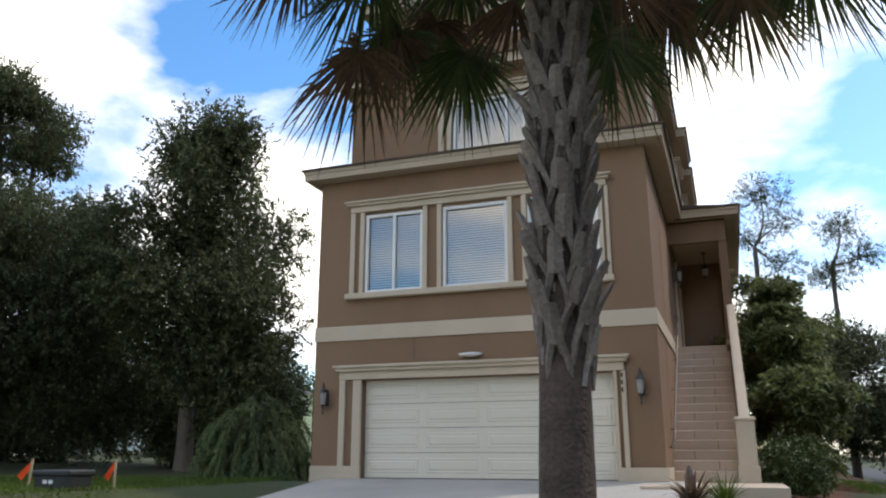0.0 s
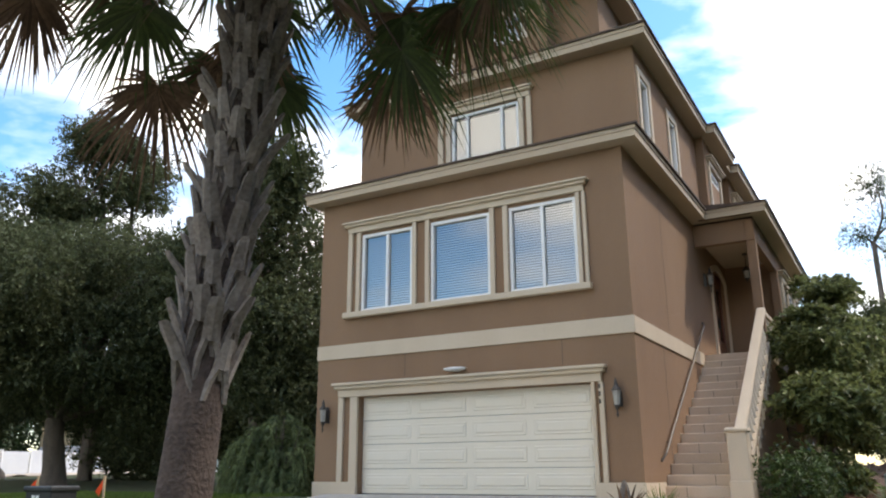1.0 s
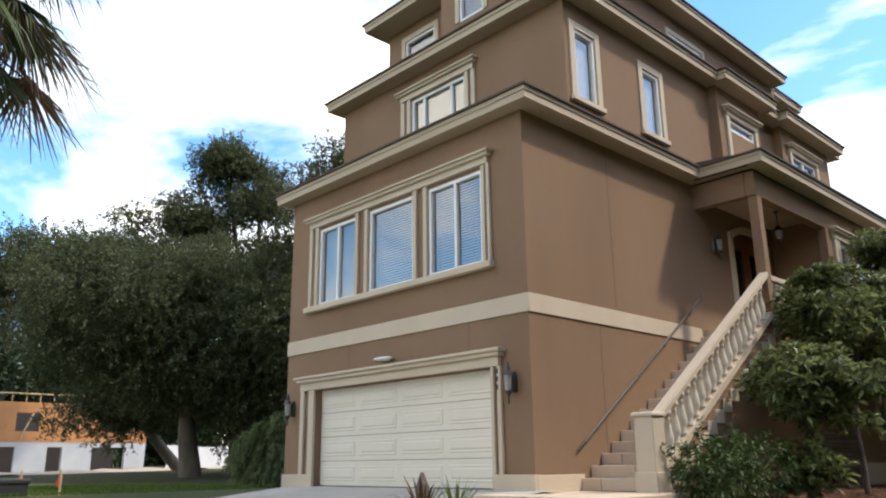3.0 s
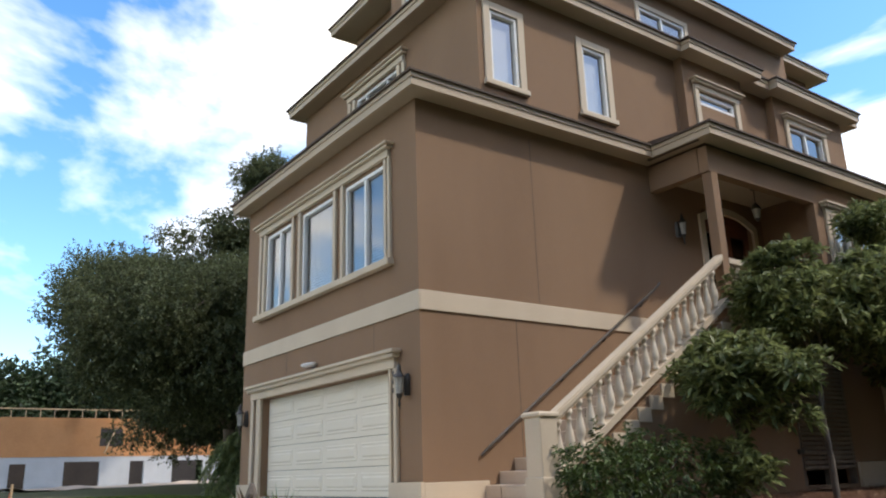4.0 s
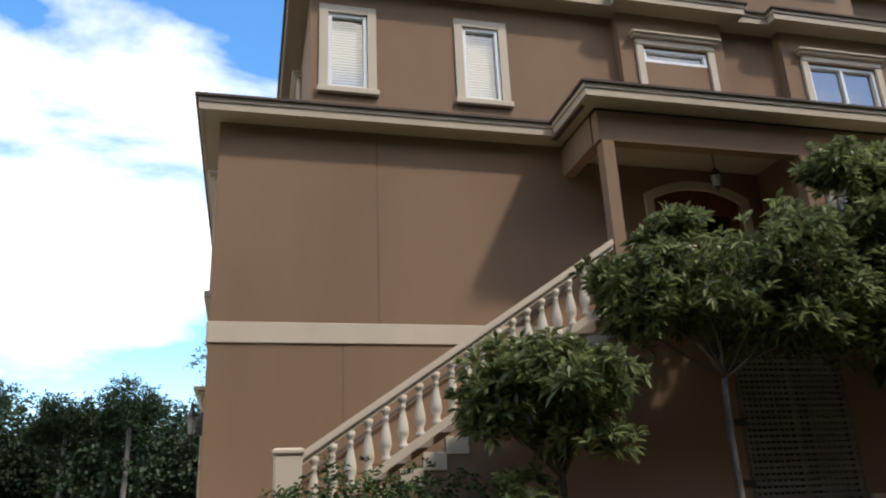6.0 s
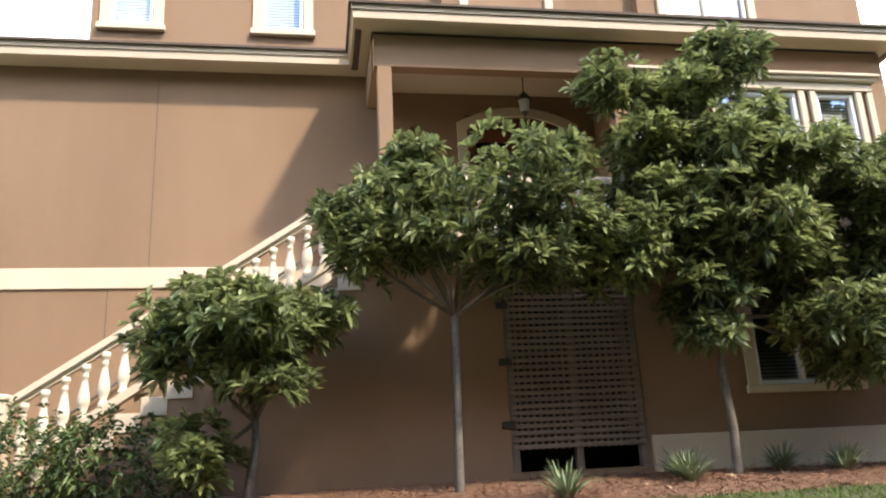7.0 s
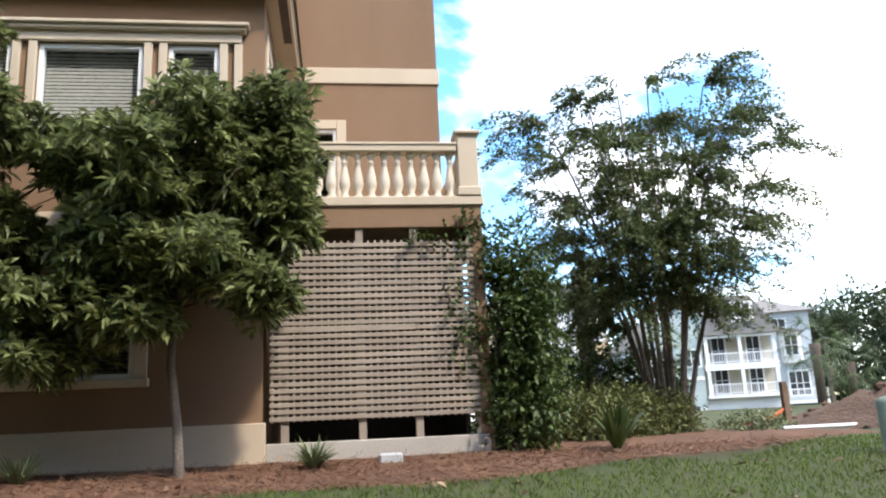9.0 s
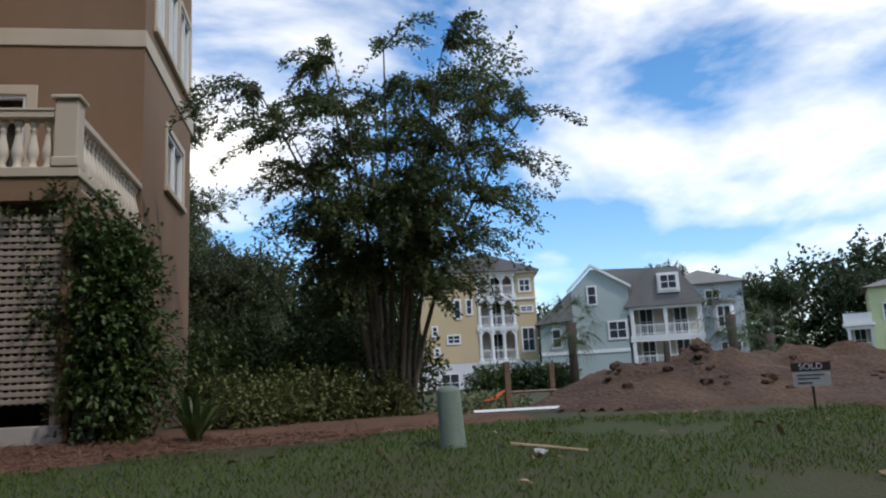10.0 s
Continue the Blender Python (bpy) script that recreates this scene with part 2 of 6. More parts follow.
def lathe(profile, place, sides=14, bm=None):
    """A turned piece: radius and height pairs round an upright axis at place."""
    bm = bm or bmesh.new()
    rings = []
    for r, z in profile:
        rings.append([bm.verts.new((place[0] + r * math.cos(2 * math.pi * i / sides), place[1] + r * math.sin(2 * math.pi * i / sides), place[2] + z)) for i in range(sides)])
    for lo, hi in zip(rings, rings[1:]):
        for i in range(sides):
            bm.faces.new((lo[i], lo[(i + 1) % sides], hi[(i + 1) % sides], hi[i]))
    bm.faces.new(rings[0][::-1]), bm.faces.new(rings[-1])
    return bm


def tube(points, radii, sides=8, bm=None):
    bm = bm or bmesh.new()
    rings = []
    pts = [Vector(p) for p in points]
    for i, p in enumerate(pts):
        d = (pts[min(i + 1, len(pts) - 1)] - pts[max(i - 1, 0)]).normalized()
        u = d.orthogonal().normalized() if abs(d.z) < 0.95 else Vector((1, 0, 0)).cross(d).normalized()
        u = (Vector((0.3, 1, 0.1)) - d * d.dot(Vector((0.3, 1, 0.1)))).normalized()
        v = d.cross(u)
        rings.append([bm.verts.new(p + (u * math.cos(2 * math.pi * k / sides) + v * math.sin(2 * math.pi * k / sides)) * radii[i]) for k in range(sides)])
    for lo, hi in zip(rings, rings[1:]):
        for k in range(sides):
            bm.faces.new((lo[k], lo[(k + 1) % sides], hi[(k + 1) % sides], hi[k]))
    bm.faces.new(rings[0][::-1]), bm.faces.new(rings[-1])
    return bm


def wall_sheet(axis, at, thick, u0, u1, z0, z1, holes=()):
    """A wall across an axis ('x' or 'y'), its outer face at `at`, thick into the house, with openings (u0, z0, u1, z1) through it."""
    us = sorted({u0, u1, *[h[0] for h in holes], *[h[2] for h in holes]})
    zs = sorted({z0, z1, *[h[1] for h in holes], *[h[3] for h in holes]})
    us = [u for u in us if u0 <= u <= u1]
    zs = [z for z in zs if z0 <= z <= z1]
    full = {}
    for i in range(len(us) - 1):
        for k in range(len(zs) - 1):
            cu, cz = (us[i] + us[i + 1]) / 2, (zs[k] + zs[k + 1]) / 2
            full[i, k] = not any(h[0] < cu < h[2] and h[1] < cz < h[3] for h in holes)
    bm = bmesh.new()
    cache = {}
    def v(u, z, deep):
        key = (round(u, 4), round(z, 4), deep)
        if key not in cache:
            s = at + thick * deep
            cache[key] = bm.verts.new((s, u, z) if axis == "x" else (u, s, z))
        return cache[key]
    for (i, k), solid in full.items():
        if not solid:
            continue
        a, b, c, d = us[i], us[i + 1], zs[k], zs[k + 1]
        for deep in (0, 1):
            bm.faces.new([v(a, c, deep), v(b, c, deep), v(b, d, deep), v(a, d, deep)])
        for (di, dk), (p, q) in {(-1, 0): ((a, c), (a, d)), (1, 0): ((b, c), (b, d)), (0, -1): ((a, c), (b, c)), (0, 1): ((a, d), (b, d))}.items():
            if not full.get((i + di, k + dk), False):
                bm.faces.new([v(*p, 0), v(*q, 0), v(*q, 1), v(*p, 1)])
    bmesh.ops.recalc_face_normals(bm, faces=bm.faces[:])
    return bm


def structure(name, bm, material, label, category="wall", smooth=False):
    return tagged(part(name, bm, material, None, "", smooth), label, category, "", "structure")


def face_box(axis, at, out, u0, z0, u1, z1, deep=0.0, bm=None, bevel=0.0):
    """A box that stands `out` proud of a wall face at `at` and reaches `deep` into it; axis '+x' or '-y' is the way the face looks."""
    s = 1 if axis[0] == "+" else -1
    a, b = at - s * deep, at + s * out
    if axis[1] == "x":
        return box(min(a, b), u0, z0, max(a, b), u1, z1, bm, bevel)
    return box(u0, min(a, b), z0, u1, max(a, b), z1, bm, bevel)


# ---- ground ----
ROAD_LINE = [Vector(p) for p in ((-60, -24), (-3, -1.6), (1.1, 0.1), (3.4, 1.5), (5.3, 3.4), (6.9, 5.6), (8.4, 8.8), (9.2, 12), (9.75, 15.9), (9.85, 20), (9.7, 27), (9.55, 34), (9.0, 60), (6, 200))]


def off_road(x, y):
    """Signed distance from the road's line, positive on the house's side."""
    best, side = 1e9, 1
    p = Vector((x, y))
    for a, b in zip(ROAD_LINE, ROAD_LINE[1:]):
        ab = b - a
        k = max(0, min(1, (p - a).dot(ab) / ab.length_squared))
        d = (p - a - ab * k).length
        if d < best:
            best, side = d, 1 if ab.x * (p.y - a.y) - ab.y * (p.x - a.x) > 0 else -1
    return best * side


def ease(v):
    v = max(0.0, min(1.0, v))
    return v * v * (3 - 2 * v)


def mound(x, y):
    h = 0.0
    for cx, cy, rx, ry, top in ((-3.2, 36.7, 2.5, 1.9, 0.65), (-3.7, 38.4, 3.3, 2.5, 0.85), (-3.8, 40.6, 3.8, 3.2, 0.8), (-2.6, 43.6, 4.6, 4.0, 0.8), (-7.5, 41.0, 4.2, 4.0, 0.85), (1.5, 46.5, 5.0, 5.0, 0.85), (-0.2, 40.8, 3.4, 2.6, 0.4), (-10.5, 45.5, 5.0, 5.0, 0.8)):
        q = ((x - cx) / rx) ** 2 + ((y - cy) / ry) ** 2
        h = max(h, top * ease(1 - q ** 0.5 * 0.95)) if q < 1.2 else h
    if h > 0:
        h += h * 0.25 * noise.noise(Vector((x * 0.9, y * 0.9, 0))) + h * 0.32 * noise.noise(Vector((x * 2.4, y * 2.4, 3))) + h * 0.2 * noise.noise(Vector((x * 6, y * 6, 5)))
    return h


def ground_z(x, y):
    d = off_road(x, y)
    z = 0.15 + 0.95 * ease((d - 1.0) / 10.0) ** 0.8 if d > 1.0 else 0.15
    if y < 14 and d > 8:
        z += 0.1 * ease((d - 8) / 4)
    if -9.5 < x < 0.5 and y < 13.4:
        z = min(z, max(0.12, 1.27 - 0.105 * (13.4 - y) - 0.05) + 0.6 * max(0.0, -7.6 - x, x + 0.9))
    if d > 22:
        z += min(0.9, (d - 22) * 0.02)
    return z + 0.02 * noise.noise(Vector((x * 0.3, y * 0.3, 1)))


def spaced(lo, hi, near_lo, near_hi, fine, growth=1.35):
    v = list(np.arange(near_lo, near_hi + 1e-6, fine))
    s = fine
    while v[-1] < hi:
        s *= growth
        v.append(min(hi, v[-1] + s))
    s = fine
    while v[0] > lo:
        s *= growth
        v.insert(0, max(lo, v[0] - s))
    return v


def height_sheet(xs, ys, height, keep=None):
    bm = bmesh.new()
    grid = {}
    for i, x in enumerate(xs):
        for k, y in enumerate(ys):
            if keep is None or keep(x, y):
                grid[i, k] = bm.verts.new((x, y, height(x, y)))
    for i in range(len(xs) - 1):
        for k in range(len(ys) - 1):
            q = [grid.get(c) for c in ((i, k), (i + 1, k), (i + 1, k + 1), (i, k + 1))]
            if None not in q:
                bm.faces.new(q)
    return bm


structure("ground", height_sheet(spaced(-600, 600, -14, 14, 0.5), spaced(-600, 600, -4, 42, 0.5), ground_z), GRASSY, "patchy green lawn sloping down to the road", "lawn", True)


def road_strip(lo, hi, lift):
    bm = bmesh.new()
    rows = []
    pts = ROAD_LINE
    fine = []
    for a, b in zip(pts, pts[1:]):
        n = max(1, int((b - a).length / 1.5))
        n = min(n, 30)
        fine += [a + (b - a) * i / n for i in range(n)]
    fine.append(pts[-1])
    for i, p in enumerate(fine):
        d = (fine[min(i + 1, len(fine) - 1)] - fine[max(i - 1, 0)]).normalized()
        nrm = Vector((d.y, -d.x))
        rows.append([bm.verts.new((*(p + nrm * s), 0.15 + lift)) for s in (lo, hi)])
    for a, b in zip(rows, rows[1:]):
        bm.faces.new((a[0], a[1], b[1], b[0]))
    return bm


structure("road", road_strip(-1.0, 5.5, 0.045), ASPHALT, "grey asphalt road curving round the corner lot", "road", True)

# driveway: concrete slabs from the garage down to the road
def drive_z(y):
    return max(0.2, 1.27 - 0.105 * max(0.0, 13.4 - y))
drive = bmesh.new()
edge_rows = []
for i in range(25):
    y = 13.75 - i * 0.5
    flare = 0.5 * ease((5.0 - y) / 4.0)
    edge_rows.append([drive.verts.new((x, y, drive_z(y))) for x in (-7.25 - flare, -4.3, -1.0 + flare * 0.3)])
for a, b in zip(edge_rows, edge_rows[1:]):
    for k in range(2):
        drive.faces.new((a[k], b[k], b[k + 1], a[k + 1]))
structure("driveway", drive, CONCRETE, "pale concrete driveway in front of the garage", "driveway", True)
structure("pavement", box(-1.6, 12.6, 1.0, 0.45, 14.62, 1.235, None, 0.01), STEP, "tan stone landing slab at the foot of the stairs", "pavement")


def bed_edge(y):
    return 2.1 - 1.0 * ease((y - 27) / 4.5) - 1.2 * ease((y - 31) / 3.0) + 0.3 * noise.noise(Vector((y * 0.5, 2, 0))) + 0.12 * noise.noise(Vector((y * 2.1, 5, 0)))
bed_ys = list(np.arange(13.9, 34.6, 0.25))
bed = bmesh.new()
bed_rows = []
for y in bed_ys:
    e = bed_edge(y) if y > 18 else 1.75 + 0.2 * noise.noise(Vector((y, 0, 0)))
    left = 0.02 if y < 29 else 0.02 - min(5.0, (y - 29) * 3.0)
    row = []
    for k in range(13):
        f = k / 12
        x = left + (e - left) * f
        row.append(bed.verts.new((x, y, ground_z(x, y) + 0.05 * (1 - f ** 6) + 0.025 * noise.noise(Vector((x * 3, y * 3, 0))) * (1 - f ** 4) - 0.02 * f)))
    bed_rows.append(row)
for a, b in zip(bed_rows, bed_rows[1:]):
    for k in range(12):
        bed.faces.new((a[k], a[k + 1], b[k + 1], b[k]))
structure("mulch_bed", bed, MULCH, "reddish-brown pine straw bed along the house wall", "mulch bed", True)

dirt = height_sheet(list(np.arange(-18, 8, 0.2)), list(np.arange(35, 54, 0.2)), lambda x, y: ground_z(x, y) - 0.04 + mound(x, y) + (0.06 if mound(x, y) > 0.02 else 0), lambda x, y: mound(x, y) > 0.0)
tagged(part("dirt_mound", dirt, DIRT, None, "", True), "long heap of bare reddish-brown dirt", "dirt mound", "", "structure")

# ---- the house: walls ----
FRONT, SIDE, LEFT = 13.52, -1.27, -7.64
ROOM, BACK, TOWER = 0.0, 28.97, -3.22
D_LEFT, D_RIGHT = -6.619, -2.035   # garage opening
G = 1.0   # foot of the walls, under the ground

front_windows = [(-6.639, 4.66, -5.444), (-5.043, 4.66, -3.786), (-3.405, 4.66, -2.128)]
structure("wall_front", wall_sheet("y", FRONT, 0.2, LEFT, SIDE, G, 7.05,
          [(D_LEFT, G, D_RIGHT, 3.02)] + [(a, z, b, 6.225) for a, z, b in front_windows]), STUCCO, "brown stucco front wall over the garage")
structure("wall_left", wall_sheet("x", LEFT, 0.2, FRONT + 0.2, BACK - 0.2, G, 7.05), STUCCO, "brown stucco wall on the far side of the house")
structure("wall_left_upper", wall_sheet("x", LEFT, 0.2, 14.98, BACK - 0.2, 7.05, 9.72), STUCCO, "brown stucco far wall of the third storey")
structure("wall_left_top", wall_sheet("x", LEFT, 0.2, 16.3, BACK - 0.2, 9.72, 12.2), STUCCO, "brown stucco far wall of the top storey")
structure("wall_side", wall_sheet("x", SIDE, -0.2, FRONT + 0.2, 26.3, G, 7.05,
          [(20.20, 4.06, 21.82, 6.40)]), STUCCO, "brown stucco side wall above the stairs")
structure("wall_side_upper", wall_sheet("x", SIDE, -0.2, 14.78, 26.3, 7.05, 9.68,
          [(15.04, 7.70, 15.65, 9.04), (17.20, 7.70, 17.81, 9.04)]), STUCCO, "brown stucco side wall of the third storey")
structure("wall_upper_front", wall_sheet("y", 14.78, 0.2, LEFT, SIDE - 0.2, 7.0, 9.72, [(-5.269, 7.6, -3.693, 9.0)]), STUCCO, "brown stucco front wall of the third storey")
structure("wall_top_front", wall_sheet("y", 16.1, 0.2, LEFT, -2.3, 9.4, 12.2, [(-7.0, 10.7, -5.95, 11.65)]), STUCCO, "brown stucco front wall of the top storey")
structure("wall_top_side", wall_sheet("x", -2.3, -0.2, 16.3, 26.2, 9.4, 12.2, [(20.3, 10.8, 21.9, 11.55)]), STUCCO, "brown stucco side wall of the top storey")
structure("wall_room", wall_sheet("x", ROOM, -0.2, 22.236, 26.3, G, 6.95,
          [(22.66, 4.98, 23.27, 6.27), (23.58, 4.98, 24.82, 6.27), (25.12, 4.98, 25.74, 6.27), (23.55, 2.12, 24.86, 3.3)]), STUCCO, "brown stucco wall of the side room")
structure("wall_under_stairs", prism([(14.66, G), (18.74, G), (18.74, 3.92), (14.66, 1.34)], "x", -0.139, ROOM), STUCCO, "brown stucco wall under the sloping stairs")
structure("wall_under_porch", wall_sheet("x", ROOM, -0.2, 18.74, 22.236, G, 4.05, [(20.27, 1.2, 21.98, 3.95)]), STUCCO, "brown stucco wall under the porch and stairs")
structure("wall_room_back", wall_sheet("y", 26.3, -0.2, TOWER, ROOM - 0.2, G, 6.95, [(-0.75, 4.2, -0.25, 6.4), (-2.2, 4.2, -1.5, 6.0)]), STUCCO, "brown stucco end wall of the side room facing the deck")
structure("wall_room_porch", wall_sheet("y", 22.24, 0.2, SIDE, ROOM - 0.2, 4.05, 6.95), STUCCO, "brown stucco wall at the end of the porch")
structure("wall_tower_side", wall_sheet("x", TOWER, -0.2, 26.3, BACK, G, 12.6, [(26.38, 4.1, 27.2, 6.44)]), STUCCO, "brown stucco wall of the rear tower")
structure("wall_tower_back", wall_sheet("y", BACK, -0.2, LEFT + 0.2, TOWER - 0.2, G, 12.6,
          [(-6.55, 5.4, -5.0, 6.5), (-7.2, 7.95, -6.1, 9.6), (-5.9, 7.95, -4.9, 9.6), (-4.7, 7.95, -3.95, 9.6)]), STUCCO, "brown stucco rear wall of the house")
structure("wall_upper_back", wall_sheet("y", 26.2, -0.2, TOWER - 0.2, -2.5, 9.4, 12.2), STUCCO, "brown stucco rear wall of the top storey")
structure("wall_upper_end", wall_sheet("y", 26.3, -0.2, TOWER, SIDE - 0.2, 6.95, 9.68), STUCCO, "brown stucco end wall of the third storey")

# projections of the third and top storeys
for y0, y1, hole in ((19.90, 21.90, (20.32, 8.62, 21.53, 8.88)), (23.10, 26.0, (23.57, 7.75, 25.0, 8.92))):
    bay = wall_sheet("x", -1.08, -0.15, y0, y1, 7.0, 9.62, [hole])
    for y in (y0, y1 - 0.12):
        box(SIDE + 0.001, y, 7.0, -1.231, y + 0.12, 9.62, bay)
    structure("wall_bay", bay, STUCCO, "brown stucco bay projecting from the third storey")
top_bay = wall_sheet("y", 15.6, 0.15, -5.21, -3.33, 9.4, 12.2, [(-4.62, 10.92, -3.9, 11.62)])
for x in (-5.21, -3.45):
    box(x, 15.75, 9.4, x + 0.12, 16.1, 12.2, top_bay)
structure("wall_top_bay", top_bay, STUCCO, "brown stucco projection of the top storey")

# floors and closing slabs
# coloured near-black to carry the shade of the unlit rooms
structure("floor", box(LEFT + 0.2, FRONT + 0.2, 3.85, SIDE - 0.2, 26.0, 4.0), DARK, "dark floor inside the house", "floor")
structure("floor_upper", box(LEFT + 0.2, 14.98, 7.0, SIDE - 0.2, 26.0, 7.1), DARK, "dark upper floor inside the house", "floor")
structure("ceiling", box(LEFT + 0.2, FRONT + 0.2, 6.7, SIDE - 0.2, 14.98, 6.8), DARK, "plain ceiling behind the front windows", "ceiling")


# ---- eaves: a flat soffit, a cream fascia, a dark shingle edge, and a low slope behind ----
def eave(name, outline, inner, z, rise, label):
    """outline: the eave's outer corners (x, y) in order; inner: the matching corners on the wall; z: top of the fascia."""
    ob = thing(name, label, "eave", "eaves of the house", "structure")
    soffit, fascia, crown, edge, slope = (bmesh.new() for _ in range(5))
    def quad(bm, *pts):
        bm.faces.new([bm.verts.new(p) for p in pts])
    n = len(outline)
    for i in range(n - 1):
        (ax, ay), (bx, by), (cx, cy), (dx, dy) = outline[i], outline[i + 1], inner[i + 1], inner[i]
        quad(soffit, (ax, ay, z - 0.17), (bx, by, z - 0.17), (cx, cy, z - 0.20), (dx, dy, z - 0.20))
        quad(slope, (ax, ay, z + 0.035), (bx, by, z + 0.035), (cx, cy, z + rise), (dx, dy, z + rise))
    def band(bm, push, z0, z1, thick):
        vs = []
        for i, (x, y) in enumerate(outline):
            p = Vector((x, y))
            a = (p - Vector(outline[i - 1])).normalized() if i else None
            b = (Vector(outline[i + 1]) - p).normalized() if i < n - 1 else None
            na, nb = (Vector((d.y, -d.x)) if d is not None else None for d in (a, b))
            nn = na if nb is None else nb if na is None else (na + nb) / max(0.3, 1 + na.dot(nb))
            o, q = p + nn * push, p + nn * (push - thick)
            vs.append([bm.verts.new((o.x, o.y, z0)), bm.verts.new((o.x, o.y, z1)), bm.verts.new((q.x, q.y, z1)), bm.verts.new((q.x, q.y, z0))])
        for a, b in zip(vs, vs[1:]):
            for k in range(4):
                bm.faces.new((a[k], b[k], b[(k + 1) % 4], a[(k + 1) % 4]))
        bm.faces.new(vs[0]), bm.faces.new(vs[-1][::-1])
        bmesh.ops.recalc_face_normals(bm, faces=bm.faces[:])
    band(fascia, 0.0, z - 0.19, z - 0.03, 0.04)
    band(crown, 0.02, z - 0.07, z, 0.06)
    band(edge, 0.06, z, z + 0.035, 0.12)
    bmesh.ops.solidify(slope, geom=slope.faces[:], thickness=0.03)
    bmesh.ops.solidify(soffit, geom=soffit.faces[:], thickness=0.02)
    bmesh.ops.remove_doubles(soffit, verts=soffit.verts[:], dist=0.002)
    part("soffit", soffit, SOFFIT, ob)
    part("fascia", fascia, EAVE, ob)
    part("crown_moulding", crown, EAVE, ob)
    part("shingle_edge", edge, SHINGLE, ob, "dark rough shingle edge")
    part("roof_slope", slope, SHINGLE, ob)
    return ob


O = 0.33
eave("lower_eave", [(LEFT - 0.25, 20), (LEFT - 0.25, FRONT - 0.28), (SIDE + O, FRONT - 0.28), (SIDE + O, 18.47), (0.31, 18.47), (0.31, 26.62), (TOWER, 26.62)],
     [(LEFT, 20), (LEFT, FRONT), (SIDE, FRONT), (SIDE, 18.73), (0.0, 18.73), (0.0, 26.3), (TOWER, 26.3)], 7.185, 0.05, "cream eave with a dark shingle edge above the second storey")
eave("upper_eave", [(LEFT - 0.25, 20), (LEFT - 0.25, 14.45), (SIDE + O, 14.45), (SIDE + O, 19.75), (-0.74, 19.75), (-0.74, 22.2), (SIDE + O, 22.2), (SIDE + O, 22.8), (-0.74, 22.8), (-0.74, 26.28), (SIDE + O, 26.28), (SIDE + O, 26.6), (TOWER, 26.6)],
     [(LEFT, 20), (LEFT, 14.78), (SIDE, 14.78), (SIDE, 19.9), (-1.08, 19.9), (-1.08, 21.9), (SIDE, 21.9), (SIDE, 23.1), (-1.08, 23.1), (-1.08, 26.0), (SIDE, 26.0), (SIDE, 26.3), (TOWER, 26.3)], 9.75, 0.12, "cream eave with a dark shingle edge above the third storey")
eave("top_eave", [(LEFT - 0.25, 24), (LEFT - 0.25, 15.5), (-1.9, 15.5), (-1.9, 26.1), (TOWER, 26.1)],
     [(LEFT, 24), (LEFT, 16.1), (-2.3, 16.1), (-2.3, 25.8), (TOWER, 25.8)], 12.25, 0.2, "cream eave below the top roof")
eave("tower_eave", [(TOWER + 0.45, 25.0), (TOWER + 0.45, 29.42), (LEFT - 0.3, 29.42)],
     [(TOWER, 25.0), (TOWER, BACK), (LEFT, BACK)], 12.7, 0.2, "cream eave of the rear tower")

# roofs: low hips over each block, decks between the storeys
def hip(x0, y0, x1, y1, z, h):
    bm = bmesh.new()
    w = min(x1 - x0, y1 - y0) / 2
    a = [bm.verts.new(p) for p in ((x0, y0, z), (x1, y0, z), (x1, y1, z), (x0, y1, z))]
    cx, cy = (x0 + x1) / 2, (y0 + y1) / 2
    if y1 - y0 > x1 - x0:
        r = [bm.verts.new((cx, y0 + w, z + h)), bm.verts.new((cx, y1 - w, z + h))]
        faces = ((a[0], a[1], r[0]), (a[1], a[2], r[1], r[0]), (a[2], a[3], r[1]), (a[3], a[0], r[0], r[1]))
    else:
        r = [bm.verts.new((x0 + w, cy, z + h)), bm.verts.new((x1 - w, cy, z + h))]
        faces = ((a[0], a[1], r[1], r[0]), (a[1], a[2], r[1]), (a[2], a[3], r[0], r[1]), (a[3], a[0], r[0]))
    for f in faces:
        bm.faces.new(f)
    bm.faces.new(a[::-1])
    return bm
structure("roof_top", hip(LEFT - 0.2, 15.55, -1.95, 26.05, 12.3, 1.2), SHINGLE, "dark shingle roof of the house", "roof")
structure("roof_tower", hip(LEFT - 0.25, 25.0, TOWER + 0.4, 29.35, 12.75, 1.0), SHINGLE, "dark shingle roof of the rear tower", "roof")
structure("roof_front", box(LEFT, FRONT, 7.10, SIDE, 14.79, 7.17), SHINGLE, "dark shingle roof strip in front of the third storey", "roof")
structure("roof_middle", box(LEFT + 0.1, 14.85, 9.77, SIDE - 0.05, 26.2, 9.85), SHINGLE, "dark shingle roof around the top storey", "roof")
side_roof = prism([(0.29, 7.22), (-1.28, 7.36), (-1.28, 7.0), (0.0, 7.0)], "y", 18.5, 26.58)
structure("roof_side", side_roof, SHINGLE, "dark shingle roof over the porch and side room", "roof")

